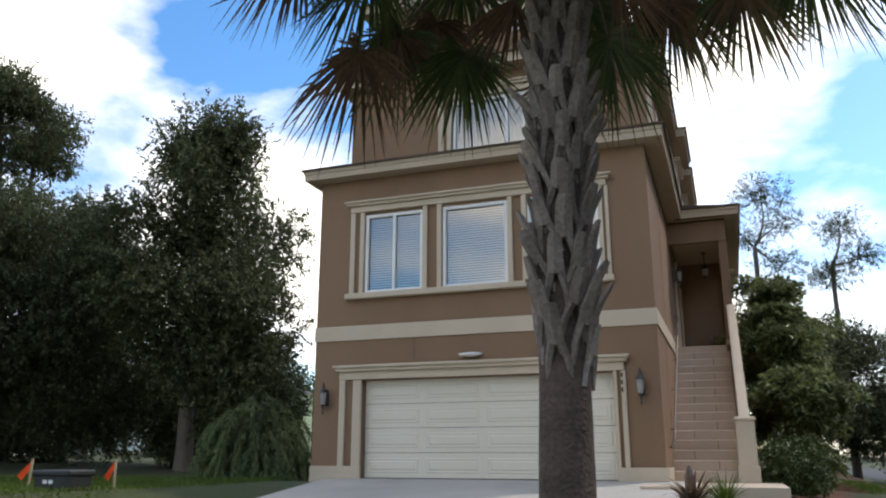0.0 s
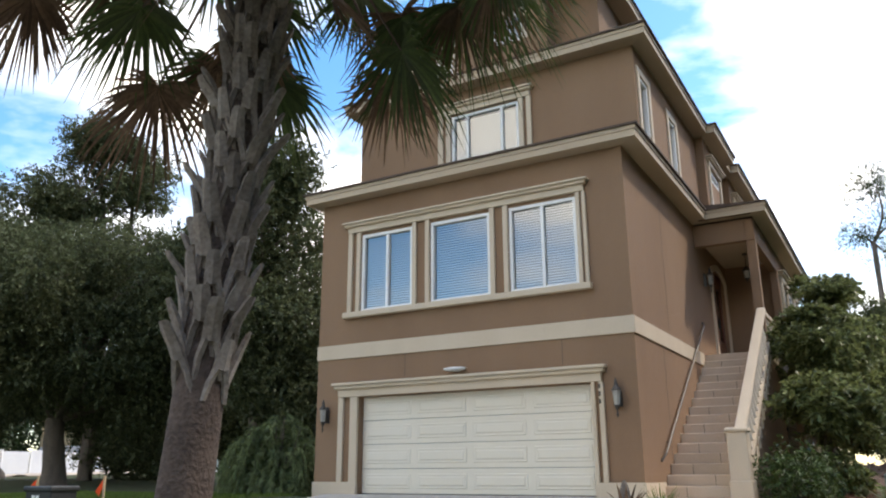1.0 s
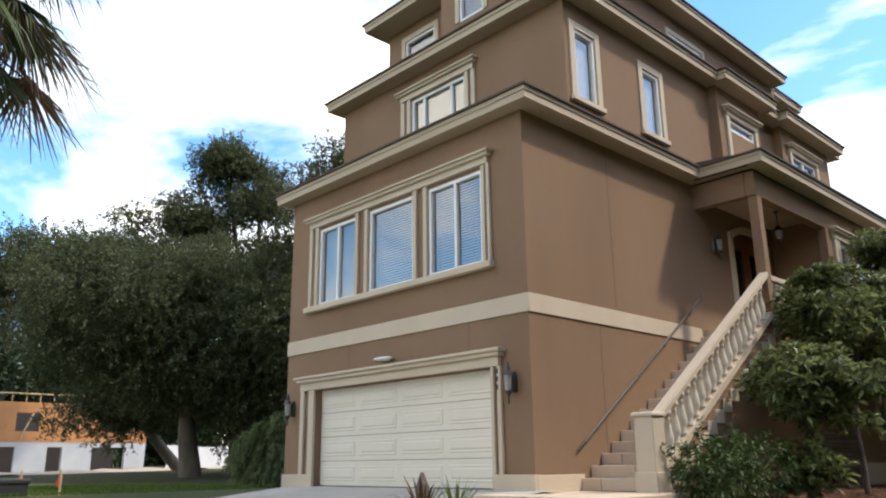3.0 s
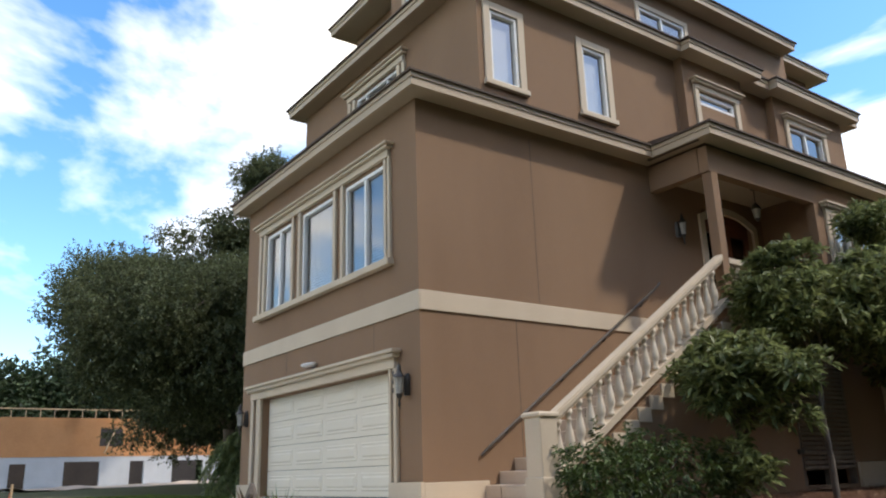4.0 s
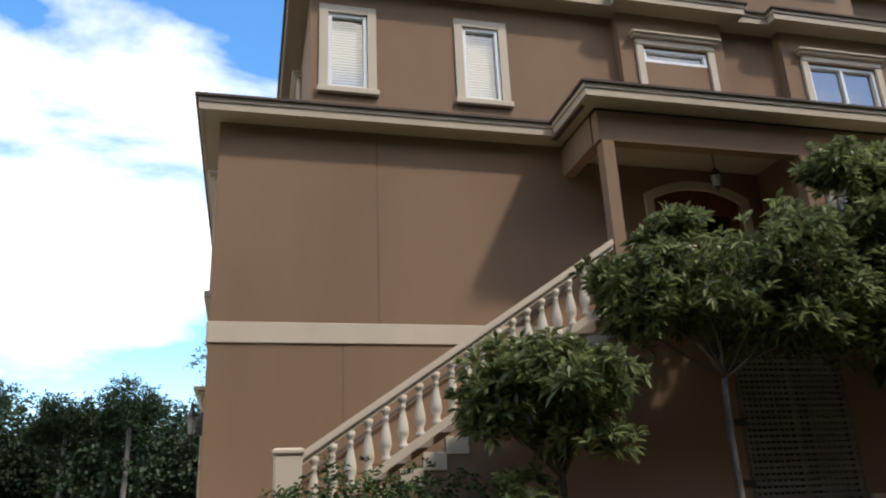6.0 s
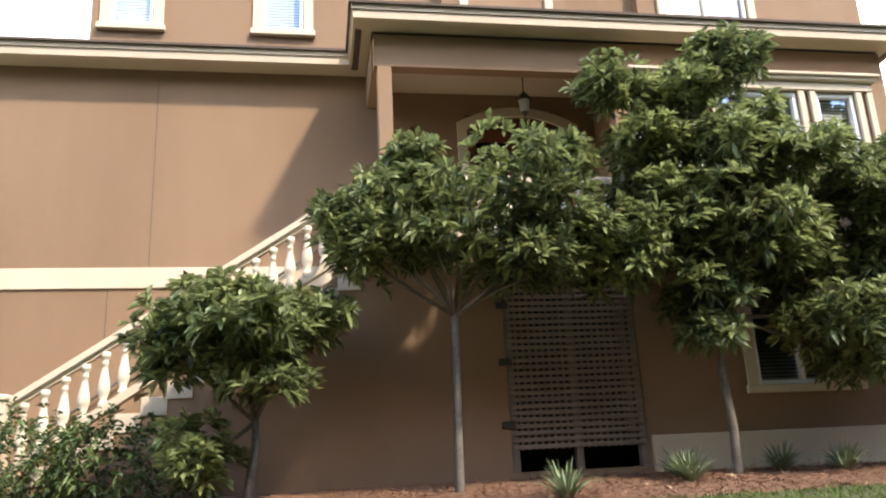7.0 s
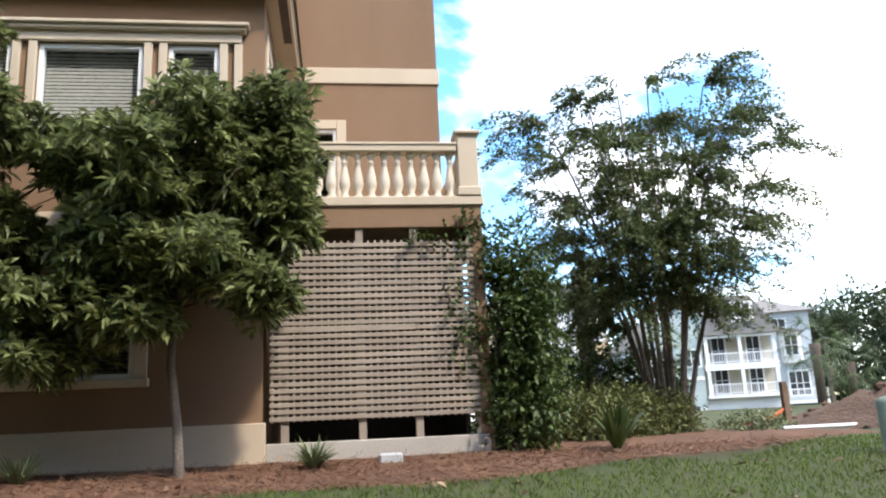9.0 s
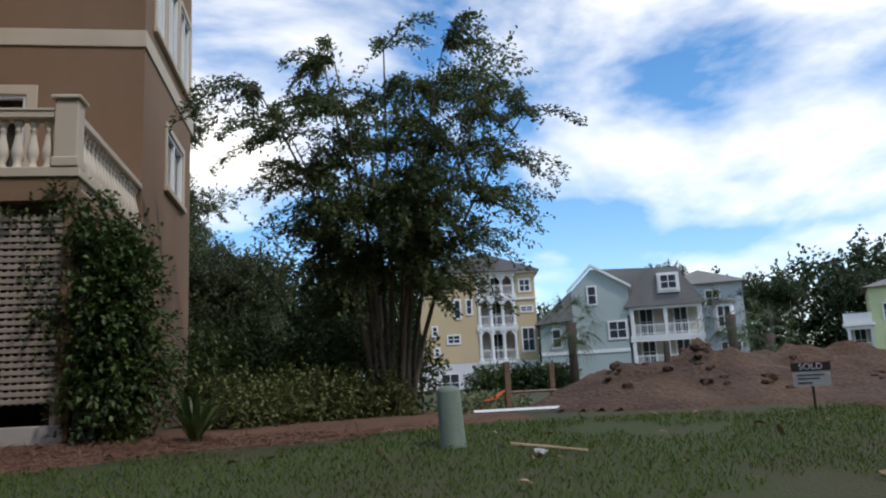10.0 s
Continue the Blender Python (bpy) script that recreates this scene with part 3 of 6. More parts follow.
# ---- cream bands and footings ----
bands = bmesh.new()
box(LEFT - 0.02, FRONT - 0.025, 3.77, SIDE + 0.025, FRONT, 4.05, bands, 0.006)
structure("trim_band_front", bands, CREAM, "cream band across the front wall", "trim")
structure("trim_band_side", face_box("+x", SIDE, 0.025, FRONT, 3.77, 18.55, 4.05, 0, None, 0.006), CREAM, "cream band along the side wall", "trim")
structure("trim_band_room", face_box("+x", ROOM, 0.03, 18.8, 3.86, 26.3, 4.10, 0, None, 0.006), CREAM, "cream band at porch floor level", "trim")
structure("trim_band_tower", face_box("+x", TOWER, 0.03, 26.31, 7.28, BACK, 7.57, 0, None, 0.006), CREAM, "cream band on the rear tower", "trim")
structure("trim_band_back", box(LEFT, BACK, 7.28, TOWER + 0.03, BACK + 0.03, 7.57, None, 0.006), CREAM, "cream band across the rear wall", "trim")
foot = face_box("-y", FRONT, 0.06, LEFT, G, D_LEFT, 1.48, 0, None, 0.006)
face_box("-y", FRONT, 0.06, D_RIGHT, G, SIDE + 0.04, 1.48, 0, foot, 0.006)
structure("baseboard_front", foot, CREAM, "cream footing blocks beside the garage door", "trim")
structure("baseboard_side", face_box("+x", SIDE, 0.04, FRONT, G, 14.6, 1.47, 0, None, 0.006), CREAM, "cream footing at the foot of the stairs", "trim")
structure("baseboard_room", face_box("+x", ROOM, 0.05, 22.02, G, 26.34, 1.56, 0, None, 0.008), CREAM, "cream footing along the side room", "trim")
joints = [("+x", SIDE, 15.77, 4.06, 6.85), ("+x", SIDE, 15.27, 1.48, 3.76), ("-y", FRONT, -2.5, 3.34, 3.76), ("-y", FRONT, -5.6, 3.36, 3.76)]
for ax, at, u, z0, z1 in joints:
    structure("trim_joint", face_box(ax, at, 0.002, u - 0.0035, z0, u + 0.0035, z1), NUMBER, "thin dark expansion joint in the stucco", "trim")


# ---- windows ----
def window(axis, at, u0, z0, u1, z1, leaves=1, blinds=True, frame_w=0.06, deep=0.06, label="", cuts=None, group="house windows"):
    """A white vinyl window in an opening of a wall face, set back, with its panes, mullions and blinds."""
    s = 1 if axis[0] == "+" else -1
    c = ((at, (u0 + u1) / 2, z0) if axis[1] == "x" else ((u0 + u1) / 2, at, z0))
    ob = thing("window", label or "white vinyl window with closed horizontal blinds", "window", group, "", c)
    face = at - s * deep
    fr = bmesh.new()
    for a, b, c0, d in ((u0, z0, u0 + frame_w, z1), (u1 - frame_w, z0, u1, z1), (u0 + frame_w, z0, u1 - frame_w, z0 + frame_w), (u0 + frame_w, z1 - frame_w, u1 - frame_w, z1)):
        face_box(axis, face, 0.06, a, b, c0, d, 0.03, fr, 0.004)
    part("window_frame", fr, WHITE, ob)
    edges = cuts or [u0 + (u1 - u0) * i / leaves for i in range(leaves + 1)]
    edges = [u0 + frame_w] + list(edges[1:-1]) + [u1 - frame_w]
    for m in edges[1:-1]:
        part("mullion", face_box(axis, face, 0.055, m - 0.03, z0 + frame_w, m + 0.03, z1 - frame_w, 0.02, None, 0.004), WHITE, ob)
    for a, b in zip(edges, edges[1:]):
        sheet = bmesh.new()
        corners = [(a, z0 + frame_w), (b, z0 + frame_w), (b, z1 - frame_w), (a, z1 - frame_w)]
        if axis in ("+y", "-x"):
            corners.reverse()
        sheet.faces.new([sheet.verts.new((face, u, z) if axis[1] == "x" else (u, face, z)) for u, z in corners])
        p = part("pane", sheet, GLASS, ob)
        p.visible_shadow = False
    if blinds:
        bl = bmesh.new()
        z = z0 + frame_w + 0.01
        while z < z1 - frame_w - 0.03:
            face_box(axis, face, -0.055, u0 + frame_w, z, u1 - frame_w, z + 0.034, 0.060, bl)
            z += 0.048
        part("blind", bl, BLIND, ob, "white horizontal blind slats")
    # near-black sheet behind the window: the room's shade as colour
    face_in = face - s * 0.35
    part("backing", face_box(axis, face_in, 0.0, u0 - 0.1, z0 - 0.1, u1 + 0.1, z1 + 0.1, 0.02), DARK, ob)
    return ob


def casing(axis, at, u0, z0, u1, z1, w, sill=True, group="window casings", label="cream moulded window casing"):
    """Flat boards round an opening, with a sill."""
    c = ((at, (u0 + u1) / 2, z0) if axis[1] == "x" else ((u0 + u1) / 2, at, z0))
    ob = thing("window_casing", label, "trim", group, "structure", c)
    for a, b, c0, d in ((u0 - w, z0, u0, z1 + w), (u1, z0, u1 + w, z1 + w), (u0, z1, u1, z1 + w)):
        part("board", face_box(axis, at, 0.035, a, b, c0, d, 0, None, 0.006), CREAM, ob)
    if sill:
        part("sill", face_box(axis, at, 0.08, u0 - w - 0.03, z0 - 0.10, u1 + w + 0.03, z0, 0, None, 0.01), CREAM, ob)
    return ob


def surround(axis, at, u0, u1, z0, z1, posts, head=0.20, sill=True, label="cream surround with paired pilaster strips and a crowned head"):
    """Thin pilaster strips beside the openings under a stepped head moulding."""
    c = ((at, (u0 + u1) / 2, z0) if axis[1] == "x" else ((u0 + u1) / 2, at, z0))
    ob = thing("opening_surround", label, "trim", "", "structure", c)
    for a, b in posts:
        part("pilaster", face_box(axis, at, 0.055, a, z0, b, z1, 0, None, 0.008), CREAM, ob)
    part("head", face_box(axis, at, 0.07, u0, z1, u1, z1 + head * 0.55, 0, None, 0.006), CREAM, ob)
    part("cornice", face_box(axis, at, 0.13, u0 - 0.06, z1 + head * 0.55, u1 + 0.06, z1 + head * 0.8, 0, None, 0.012), CREAM, ob)
    part("cap", face_box(axis, at, 0.17, u0 - 0.10, z1 + head * 0.8, u1 + 0.10, z1 + head, 0, None, 0.01), CREAM, ob)
    if sill:
        part("sill", face_box(axis, at, 0.12, u0 - 0.06, z0 - 0.11, u1 + 0.06, z0, 0, None, 0.012), CREAM, ob)
    return ob


for (a, z, b), n in zip(front_windows, (2, 1, 2)):
    window("-y", FRONT, a, z, b, 6.225, n, label="white-framed front window with closed blinds reflecting the sky")
surround("-y", FRONT, -6.948, -1.963, 4.66, 6.285,
         [(-6.948, -6.845), (-6.742, -6.65), (-5.434, -5.341), (-5.146, -5.053), (-3.776, -3.683), (-3.508, -3.415), (-2.118, -2.045), (-2.004, -1.942)], 0.21)
window("-y", 14.78, -5.269, 7.6, -3.693, 9.0, 3, cuts=[-5.269, -4.899, -4.095, -3.693], label="white three-light window with pale curtains")
surround("-y", 14.78, -5.589, -3.426, 7.3, 9.03, [(-5.589, -5.465), (-5.393, -5.28), (-3.683, -3.58), (-3.508, -3.405)], 0.22, False)
for y0, y1 in ((15.04, 15.65), (17.20, 17.81)):
    window("+x", SIDE, y0, 7.70, y1, 9.04, 1, label="tall white sash window with half-closed blinds")
    casing("+x", SIDE, y0, 7.70, y1, 9.04, 0.14)
window("+x", -1.08, 20.32, 8.62, 21.53, 8.88, 1, False, label="narrow white transom window over a stucco panel")
surround("+x", -1.08, 20.18, 21.67, 7.2, 8.92, [(20.18, 20.31), (21.54, 21.67)], 0.21, False)
window("+x", -1.08, 23.57, 7.75, 25.0, 8.92, 2, False, label="white two-light window reflecting trees")
surround("+x", -1.08, 23.45, 25.13, 7.6, 8.96, [(23.43, 23.56), (25.01, 25.14)], 0.21)
window("-y", 16.1, -7.0, 10.7, -5.95, 11.65, 1, label="white top-storey window")
casing("-y", 16.1, -7.0, 10.7, -5.95, 11.65, 0.13)
window("-y", 15.6, -4.62, 10.92, -3.9, 11.62, 1, label="small white top-storey window")
casing("-y", 15.6, -4.62, 10.92, -3.9, 11.62, 0.12, False)
window("+x", -2.3, 20.3, 10.8, 21.9, 11.55, 2, label="low white top-storey side window")
casing("+x", -2.3, 20.3, 10.8, 21.9, 11.55, 0.12, False)
for y0, y1 in ((22.66, 23.27), (23.58, 24.82), (25.12, 25.74)):
    window("+x", ROOM, y0, 4.98, y1, 6.27, 1, label="white-framed side window with closed blinds")
surround("+x", ROOM, 22.34, 26.02, 4.98, 6.29, [(22.36, 22.48), (22.54, 22.65), (23.28, 23.38), (23.47, 23.57), (24.83, 24.93), (25.01, 25.11), (25.75, 25.85), (25.93, 26.03)], 0.24)
window("+x", ROOM, 23.55, 2.12, 24.86, 3.3, 2, label="white ground-floor window behind shrubs")
casing("+x", ROOM, 23.55, 2.12, 24.86, 3.3, 0.15)
window("+y", 26.3, -0.75, 4.2, -0.25, 6.4, 1, label="tall white window facing the deck")
casing("+y", 26.3, -0.75, 4.2, -0.25, 6.4, 0.12)
window("+y", 26.3, -2.2, 4.2, -1.5, 6.0, 1, label="white window facing the deck")
casing("+y", 26.3, -2.2, 4.2, -1.5, 6.0, 0.1)
window("+x", TOWER, 26.38, 4.1, 27.2, 6.44, 1, False, label="white glazed door onto the deck")
casing("+x", TOWER, 26.38, 4.1, 27.2, 6.44, 0.16, False)
for u0, z0, u1, z1 in ((-6.55, 5.4, -5.0, 6.5), (-7.2, 7.95, -6.1, 9.6), (-5.9, 7.95, -4.9, 9.6), (-4.7, 7.95, -3.95, 9.6)):
    window("+y", BACK, u0, z0, u1, z1, 2, label="white rear window")
    casing("+y", BACK, u0, z0, u1, z1, 0.12)

# ---- garage door ----
garage = thing("garage_door", "cream sectional garage door with raised panels, closed", "garage door", "", "", (-4.27, FRONT, 1.27))
D0, D1, DZ0, DZ1 = D_LEFT, D_RIGHT, 1.275, 3.02
for r in range(4):
    z0 = DZ0 + (DZ1 - DZ0) * r / 4
    z1 = DZ0 + (DZ1 - DZ0) * (r + 1) / 4
    section = part("section", box(D0 + 0.005, FRONT + 0.13, z0 + 0.003, D1 - 0.005, FRONT + 0.17, z1 - 0.004, None, 0.006), DOORPAINT, garage)
    for c in range(4):
        x0 = D0 + (D1 - D0) * c / 4 + 0.07
        x1 = D0 + (D1 - D0) * (c + 1) / 4 - 0.07
        p = bmesh.new()
        o = [(x0, z0 + 0.09), (x1, z0 + 0.09), (x1, z1 - 0.09), (x0, z1 - 0.09)]
        rings = []
        for inset, y in ((0, 0.131), (0.012, 0.119), (0.045, 0.123), (0.07, 0.112)):
            rings.append([p.verts.new((x + (inset if i in (0, 3) else -inset), FRONT + y, z + (inset if i < 2 else -inset))) for i, (x, z) in enumerate(o)])
        for lo, hi in zip(rings, rings[1:]):
            for i in range(4):
                p.faces.new((lo[i], lo[(i + 1) % 4], hi[(i + 1) % 4], hi[i]))
        p.faces.new(rings[-1])
        bmesh.ops.recalc_face_normals(p, faces=p.faces[:])
        part("raised_panel", p, DOORPAINT, section)
part("bottom_seal", box(D0, FRONT + 0.12, 1.262, D1, FRONT + 0.18, 1.277), BLACK, garage, "black rubber bottom seal")
surround("-y", FRONT, -7.082, -1.839, 1.48, 3.03, [(-7.082, -6.959), (-6.804, -6.629), (-2.025, -1.963), (-1.901, -1.819)], 0.26, False)
structure("wall_garage_back", box(LEFT + 0.2, FRONT + 0.6, G, SIDE - 0.2, FRONT + 0.65, 3.8), DARK, "dark garage interior", "wall")

# flood light over the door and the unreadable number beside it
flood = thing("flood_light", "white oval light fixture over the garage door", "light fixture", "", "", (-4.49, FRONT, 3.39))
fl = lathe([(0.03, -0.03), (0.16, -0.025), (0.23, 0.0), (0.22, 0.02), (0.10, 0.035)], (0, 0, 0), 20)
bmesh.ops.transform(fl, matrix=Matrix.Translation((-4.49, FRONT - 0.10, 3.395)) @ Matrix.Diagonal((1, 0.45, 1, 1)), verts=fl.verts[:])
part("shade", fl, WHITE, flood, "", True)
part("bracket", box(-4.56, FRONT - 0.06, 3.36, -4.42, FRONT, 3.43, None, 0.006), WHITE, flood)
plate = thing("house_number", "dark vertical marks on the pilaster beside the garage door", "sign", "", "", (-1.88, FRONT, 2.8))
for z in (2.68, 2.80, 2.92):
    part("bar", box(-1.895, FRONT - 0.062, z, -1.865, FRONT - 0.054, z + 0.07), NUMBER, plate)


def sconce(x, y, z, axis, label):
    """A carriage lantern on a wall."""
    ob = thing("wall_lantern", label, "wall lamp", "carriage lanterns", "", (x, y, z))
    out = Vector((0, -1, 0)) if axis == "-y" else Vector((1, 0, 0))
    c = Vector((x, y, z)) + out * 0.15
    part("back_plate", lathe([(0.05, -0.16), (0.055, -0.05), (0.055, 0.05), (0.03, 0.14)], Vector((x, y, z)) + out * 0.02, 8), IRON, ob)
    part("arm", tube([Vector((x, y, z + 0.02)), Vector((x, y, z - 0.10)) + out * 0.08, c + Vector((0, 0, -0.16))], [0.014] * 3, 6), IRON, ob)
    cage = part("cage", lathe([(0.03, -0.20), (0.045, -0.15), (0.05, -0.14)], c, 6), IRON, ob)
    part("glass", lathe([(0.045, -0.14), (0.065, 0.08)], c, 6), LAMPGLASS, ob, "clear lantern glass")
    part("roof", lathe([(0.085, 0.08), (0.075, 0.10), (0.035, 0.16), (0.03, 0.20), (0.018, 0.25), (0.004, 0.28)], c, 6), IRON, ob)
    part("finial", lathe([(0.02, -0.20), (0.012, -0.25), (0.022, -0.28), (0.004, -0.34)], c, 8), IRON, ob)
    return ob


sconce(-7.36, FRONT, 2.72, "-y", "dark metal carriage lantern beside the garage door")
sconce(-1.58, FRONT, 2.78, "-y", "dark metal carriage lantern on the corner by the stairs")
sconce(SIDE, 19.37, 5.85, "+x", "dark metal lantern beside the front door")

# ---- porch ----
structure("porch_floor", box(SIDE, 18.72, 3.88, ROOM - 0.201, 22.24, 4.046), STEP, "tan porch floor at the head of the stairs", "floor")
structure("porch_ceiling", box(SIDE, 18.92, 6.74, ROOM - 0.19, 22.24, 6.80), SOFFIT, "painted porch ceiling", "ceiling")
beam = box(-0.19, 18.75, 6.47, ROOM + 0.002, 22.234, 6.95, None, 0.006)
structure("porch_beam", beam, STUCCO, "brown stucco beam over the porch", "beam")
structure("porch_beam_end", box(SIDE, 18.73, 6.47, -0.19, 18.91, 6.95), STUCCO, "brown stucco beam at the porch end", "beam")
for y in (18.79, 22.04):
    col = thing("porch_column", "square brown stucco porch column", "column", "porch columns", "", (-0.09, y + 0.1, 4.05))
    part("shaft", box(-0.18, y, 4.05, 0.004, y + 0.19, 6.47, None, 0.008), STUCCO, col)
    part("base", box(-0.20, y - 0.015, 4.05, 0.02, y + 0.205, 4.17, None, 0.008), CREAM, col)

entry = thing("front_door", "arched red-brown wooden double door with glass panes, closed", "door", "", "", (SIDE - 0.1, 21.0, 4.06))
def arch_ring(axis_at, out, u0, u1, z0, spring, top, w, n=14):
    """An arched band of width w round an opening."""
    bm = bmesh.new()
    def path(extra):
        c, half, h = (u0 + u1) / 2, (u1 - u0) / 2 + extra, top - spring + extra
        return [(u1 + extra, z0)] + [(c + half * (1 - 2 * i / n), spring + extra * 0.7 + (h - extra * 0.7) * (1 - (1 - 2 * i / n) ** 2)) for i in range(n + 1)] + [(u0 - extra, z0)]
    rows = []
    for (a, b), (c, d) in zip(path(0), path(w)):
        rows.append([bm.verts.new(q) for q in ((axis_at, a, b), (axis_at + out, a, b), (axis_at + out, c, d), (axis_at, c, d))])
    for p, q in zip(rows, rows[1:]):
        for k in range(4):
            bm.faces.new((p[k], q[k], q[(k + 1) % 4], p[(k + 1) % 4]))
    bm.faces.new(rows[0]), bm.faces.new(rows[-1][::-1])
    bmesh.ops.recalc_face_normals(bm, faces=bm.faces[:])
    return bm
part("surround", arch_ring(SIDE, 0.05, 20.21, 21.81, 4.06, 6.16, 6.38, 0.14), CREAM, entry, "cream arched surround")
for u0, u1 in ((20.21, 21.00), (21.01, 21.80)):
    leaf = bmesh.new()
    hole = (u0 + 0.16, 4.7, u1 - 0.16, 6.0)
    leaf = wall_sheet("x", SIDE - 0.08, -0.05, u0, u1, 4.07, 6.40, [hole])
    lf = part("door_leaf", leaf, WOODDOOR, entry)
    part("pane", box(SIDE - 0.11, u0 + 0.16, 4.7, SIDE - 0.10, u1 - 0.16, 6.0), CLEAR, lf)
    part("handle", lathe([(0.012, 0), (0.02, 0.05), (0.014, 0.2), (0.02, 0.25)], (SIDE - 0.05, u1 - 0.06 if u0 < 20.8 else u0 + 0.06, 4.95), 8), IRON, lf)
# near-black sheet paints the unlit hall's shade behind the door glass
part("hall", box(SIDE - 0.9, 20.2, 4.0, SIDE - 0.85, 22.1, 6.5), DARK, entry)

pendant = thing("porch_lantern", "dark metal lantern hanging from the porch ceiling", "pendant lamp", "", "", (-0.55, 20.93, 6.74))
part("canopy", lathe([(0.07, -0.03), (0.05, 0.0)], (-0.55, 20.93, 6.74), 10), IRON, pendant)
part("chain", tube([(-0.55, 20.93, 6.72), (-0.55, 20.93, 6.42)], [0.008, 0.008], 6), IRON, pendant)
part("cage", lathe([(0.01, 0.12), (0.05, 0.08), (0.10, 0.0), (0.105, -0.02), (0.085, -0.02)], (-0.55, 20.93, 6.32), 8), IRON, pendant)
part("glass", lathe([(0.085, -0.02), (0.06, -0.2)], (-0.55, 20.93, 6.32), 8), LAMPGLASS, pendant)
part("finial", lathe([(0.06, -0.2), (0.03, -0.23), (0.005, -0.28)], (-0.55, 20.93, 6.32), 8), IRON, pendant)

# ---- stairs ----
stairs = thing("staircase", "tan stone outdoor staircase up to the porch", "staircase", "", "", (-0.65, 14.5, 1.235))
N, RUN, RISE = 16, 0.281, (4.05 - 1.235) / 16
for i in range(N - 1):
    y, z = 14.52 + RUN * i, 1.235 + RISE * i
    st = part("step", box(SIDE + 0.001, y, z - (0.3 if i else 0.0), -0.14, 18.74, z + RISE, None, 0.012) if i < 1 else box(SIDE + 0.001, y, z - 0.12, -0.14, y + RUN + 0.05, z + RISE, None, 0.012), STEP, stairs)
    cut = -0.72 + (0.22 if i % 2 else -0.18)
    part("joint", box(cut - 0.004, y - 0.002, z + 0.01, cut + 0.004, y + 0.01, z + RISE - 0.012), NUMBER, st)


def baluster_mesh(h):
    k = h / 0.62
    prof = [(0.055, 0.0), (0.055, 0.05), (0.04, 0.06), (0.046, 0.075), (0.035, 0.09), (0.062, 0.16), (0.068, 0.21), (0.06, 0.28), (0.038, 0.40), (0.03, 0.47), (0.044, 0.485), (0.032, 0.50), (0.034, 0.53), (0.05, 0.56), (0.055, 0.57), (0.055, 0.62)]
    return finish(lathe([(r * 1.02, z * k) for r, z in prof], (0, 0, 0), 12), "baluster", BALUSTER, True)


BAL = baluster_mesh(0.62)


def balusters(parent, places):
    for x, y, z in places:
        b = new("baluster", BAL)
        b.parent = parent
        b.location = Vector((x, y, z)) - parent.location


def slanted(u0, z0, u1, z1, x0, x1, h):
    return prism([(u0, z0), (u1, z1), (u1, z1 + h), (u0, z0 + h)], "x", x0, x1)


rail = thing("stair_balustrade", "cream cast-stone balustrade climbing beside the stairs", "balustrade", "", "", (-0.03, 14.55, 1.235))
S = 0.662
def rail_z(y):
    return 2.23 + (y - 14.62) * S
part("newel", box(-0.19, 14.36, 1.1, 0.11, 14.66, 2.22, None, 0.012), CREAM, rail)
part("newel_base", box(-0.215, 14.335, 1.1, 0.135, 14.685, 1.50, None, 0.012), CREAM, rail)
part("newel_cap", lathe([(0.21, 0.0), (0.245, 0.02), (0.245, 0.05), (0.20, 0.075)], (-0.04, 14.51, 2.22), 4), CREAM, rail)
bmc = rail.children[-1]
bmc.data.transform(Matrix.Translation((-0.04, 14.51, 0)) @ Matrix.Rotation(radians(45), 4, "Z") @ Matrix.Translation((0.04, -14.51, 0)))
hr = slanted(14.62, rail_z(14.62) - 0.11, 18.76, rail_z(18.76) - 0.11, -0.13, 0.05, 0.11)
bmesh.ops.bevel(hr, geom=hr.edges[:], offset=0.018, segments=2, affect="EDGES")
part("handrail", hr, CREAM, rail)
part("under_rail", slanted(14.62, rail_z(14.62) - 0.15, 18.76, rail_z(18.76) - 0.15, -0.09, 0.01, 0.04), CREAM, rail)
part("bottom_rail", slanted(14.62, rail_z(14.62) - 0.86, 18.76, rail_z(18.76) - 0.86, -0.12, 0.04, 0.11), CREAM, rail)
for i in range(16):   # stepped stringer blocks under the bottom rail
    y, z = 14.66 + RUN * i * 0.98, 1.235 + RISE * i
    part("stringer_block", box(-0.139, y, z - 0.10, 0.02, y + RUN, min(z + RISE * 0.6, rail_z(y) - 0.86), None, 0.006), CREAM, rail)
balusters(rail, [(-0.04, 14.80 + 0.205 * i, rail_z(14.80 + 0.205 * i) - 0.765) for i in range(19)])

porch_rail = thing("porch_balustrade", "cream cast-stone balustrade along the porch", "balustrade", "", "", (-0.09, 20.6, 4.05))
part("top_rail", box(-0.18, 18.98, 4.83, 0.0, 22.04, 4.94, None, 0.015), CREAM, porch_rail)
part("bottom_rail", box(-0.17, 18.98, 4.09, -0.01, 22.04, 4.20, None, 0.01), CREAM, porch_rail)
balusters(porch_rail, [(-0.09, 19.10 + 0.194 * i, 4.20) for i in range(15)])

hand = thing("wall_handrail", "thin dark metal handrail fixed to the stucco wall", "handrail", "", "", (SIDE, 16.5, 3.2))
def hand_z(y):
    return 2.0 + (y - 14.66) * 0.68
part("rail", tube([(SIDE + 0.02, 14.48, 1.80), (SIDE + 0.075, 14.6, 1.93), (SIDE + 0.075, 18.55, hand_z(18.55)), (SIDE + 0.02, 18.68, hand_z(18.68))], [0.02] * 4, 8), STEEL, hand)
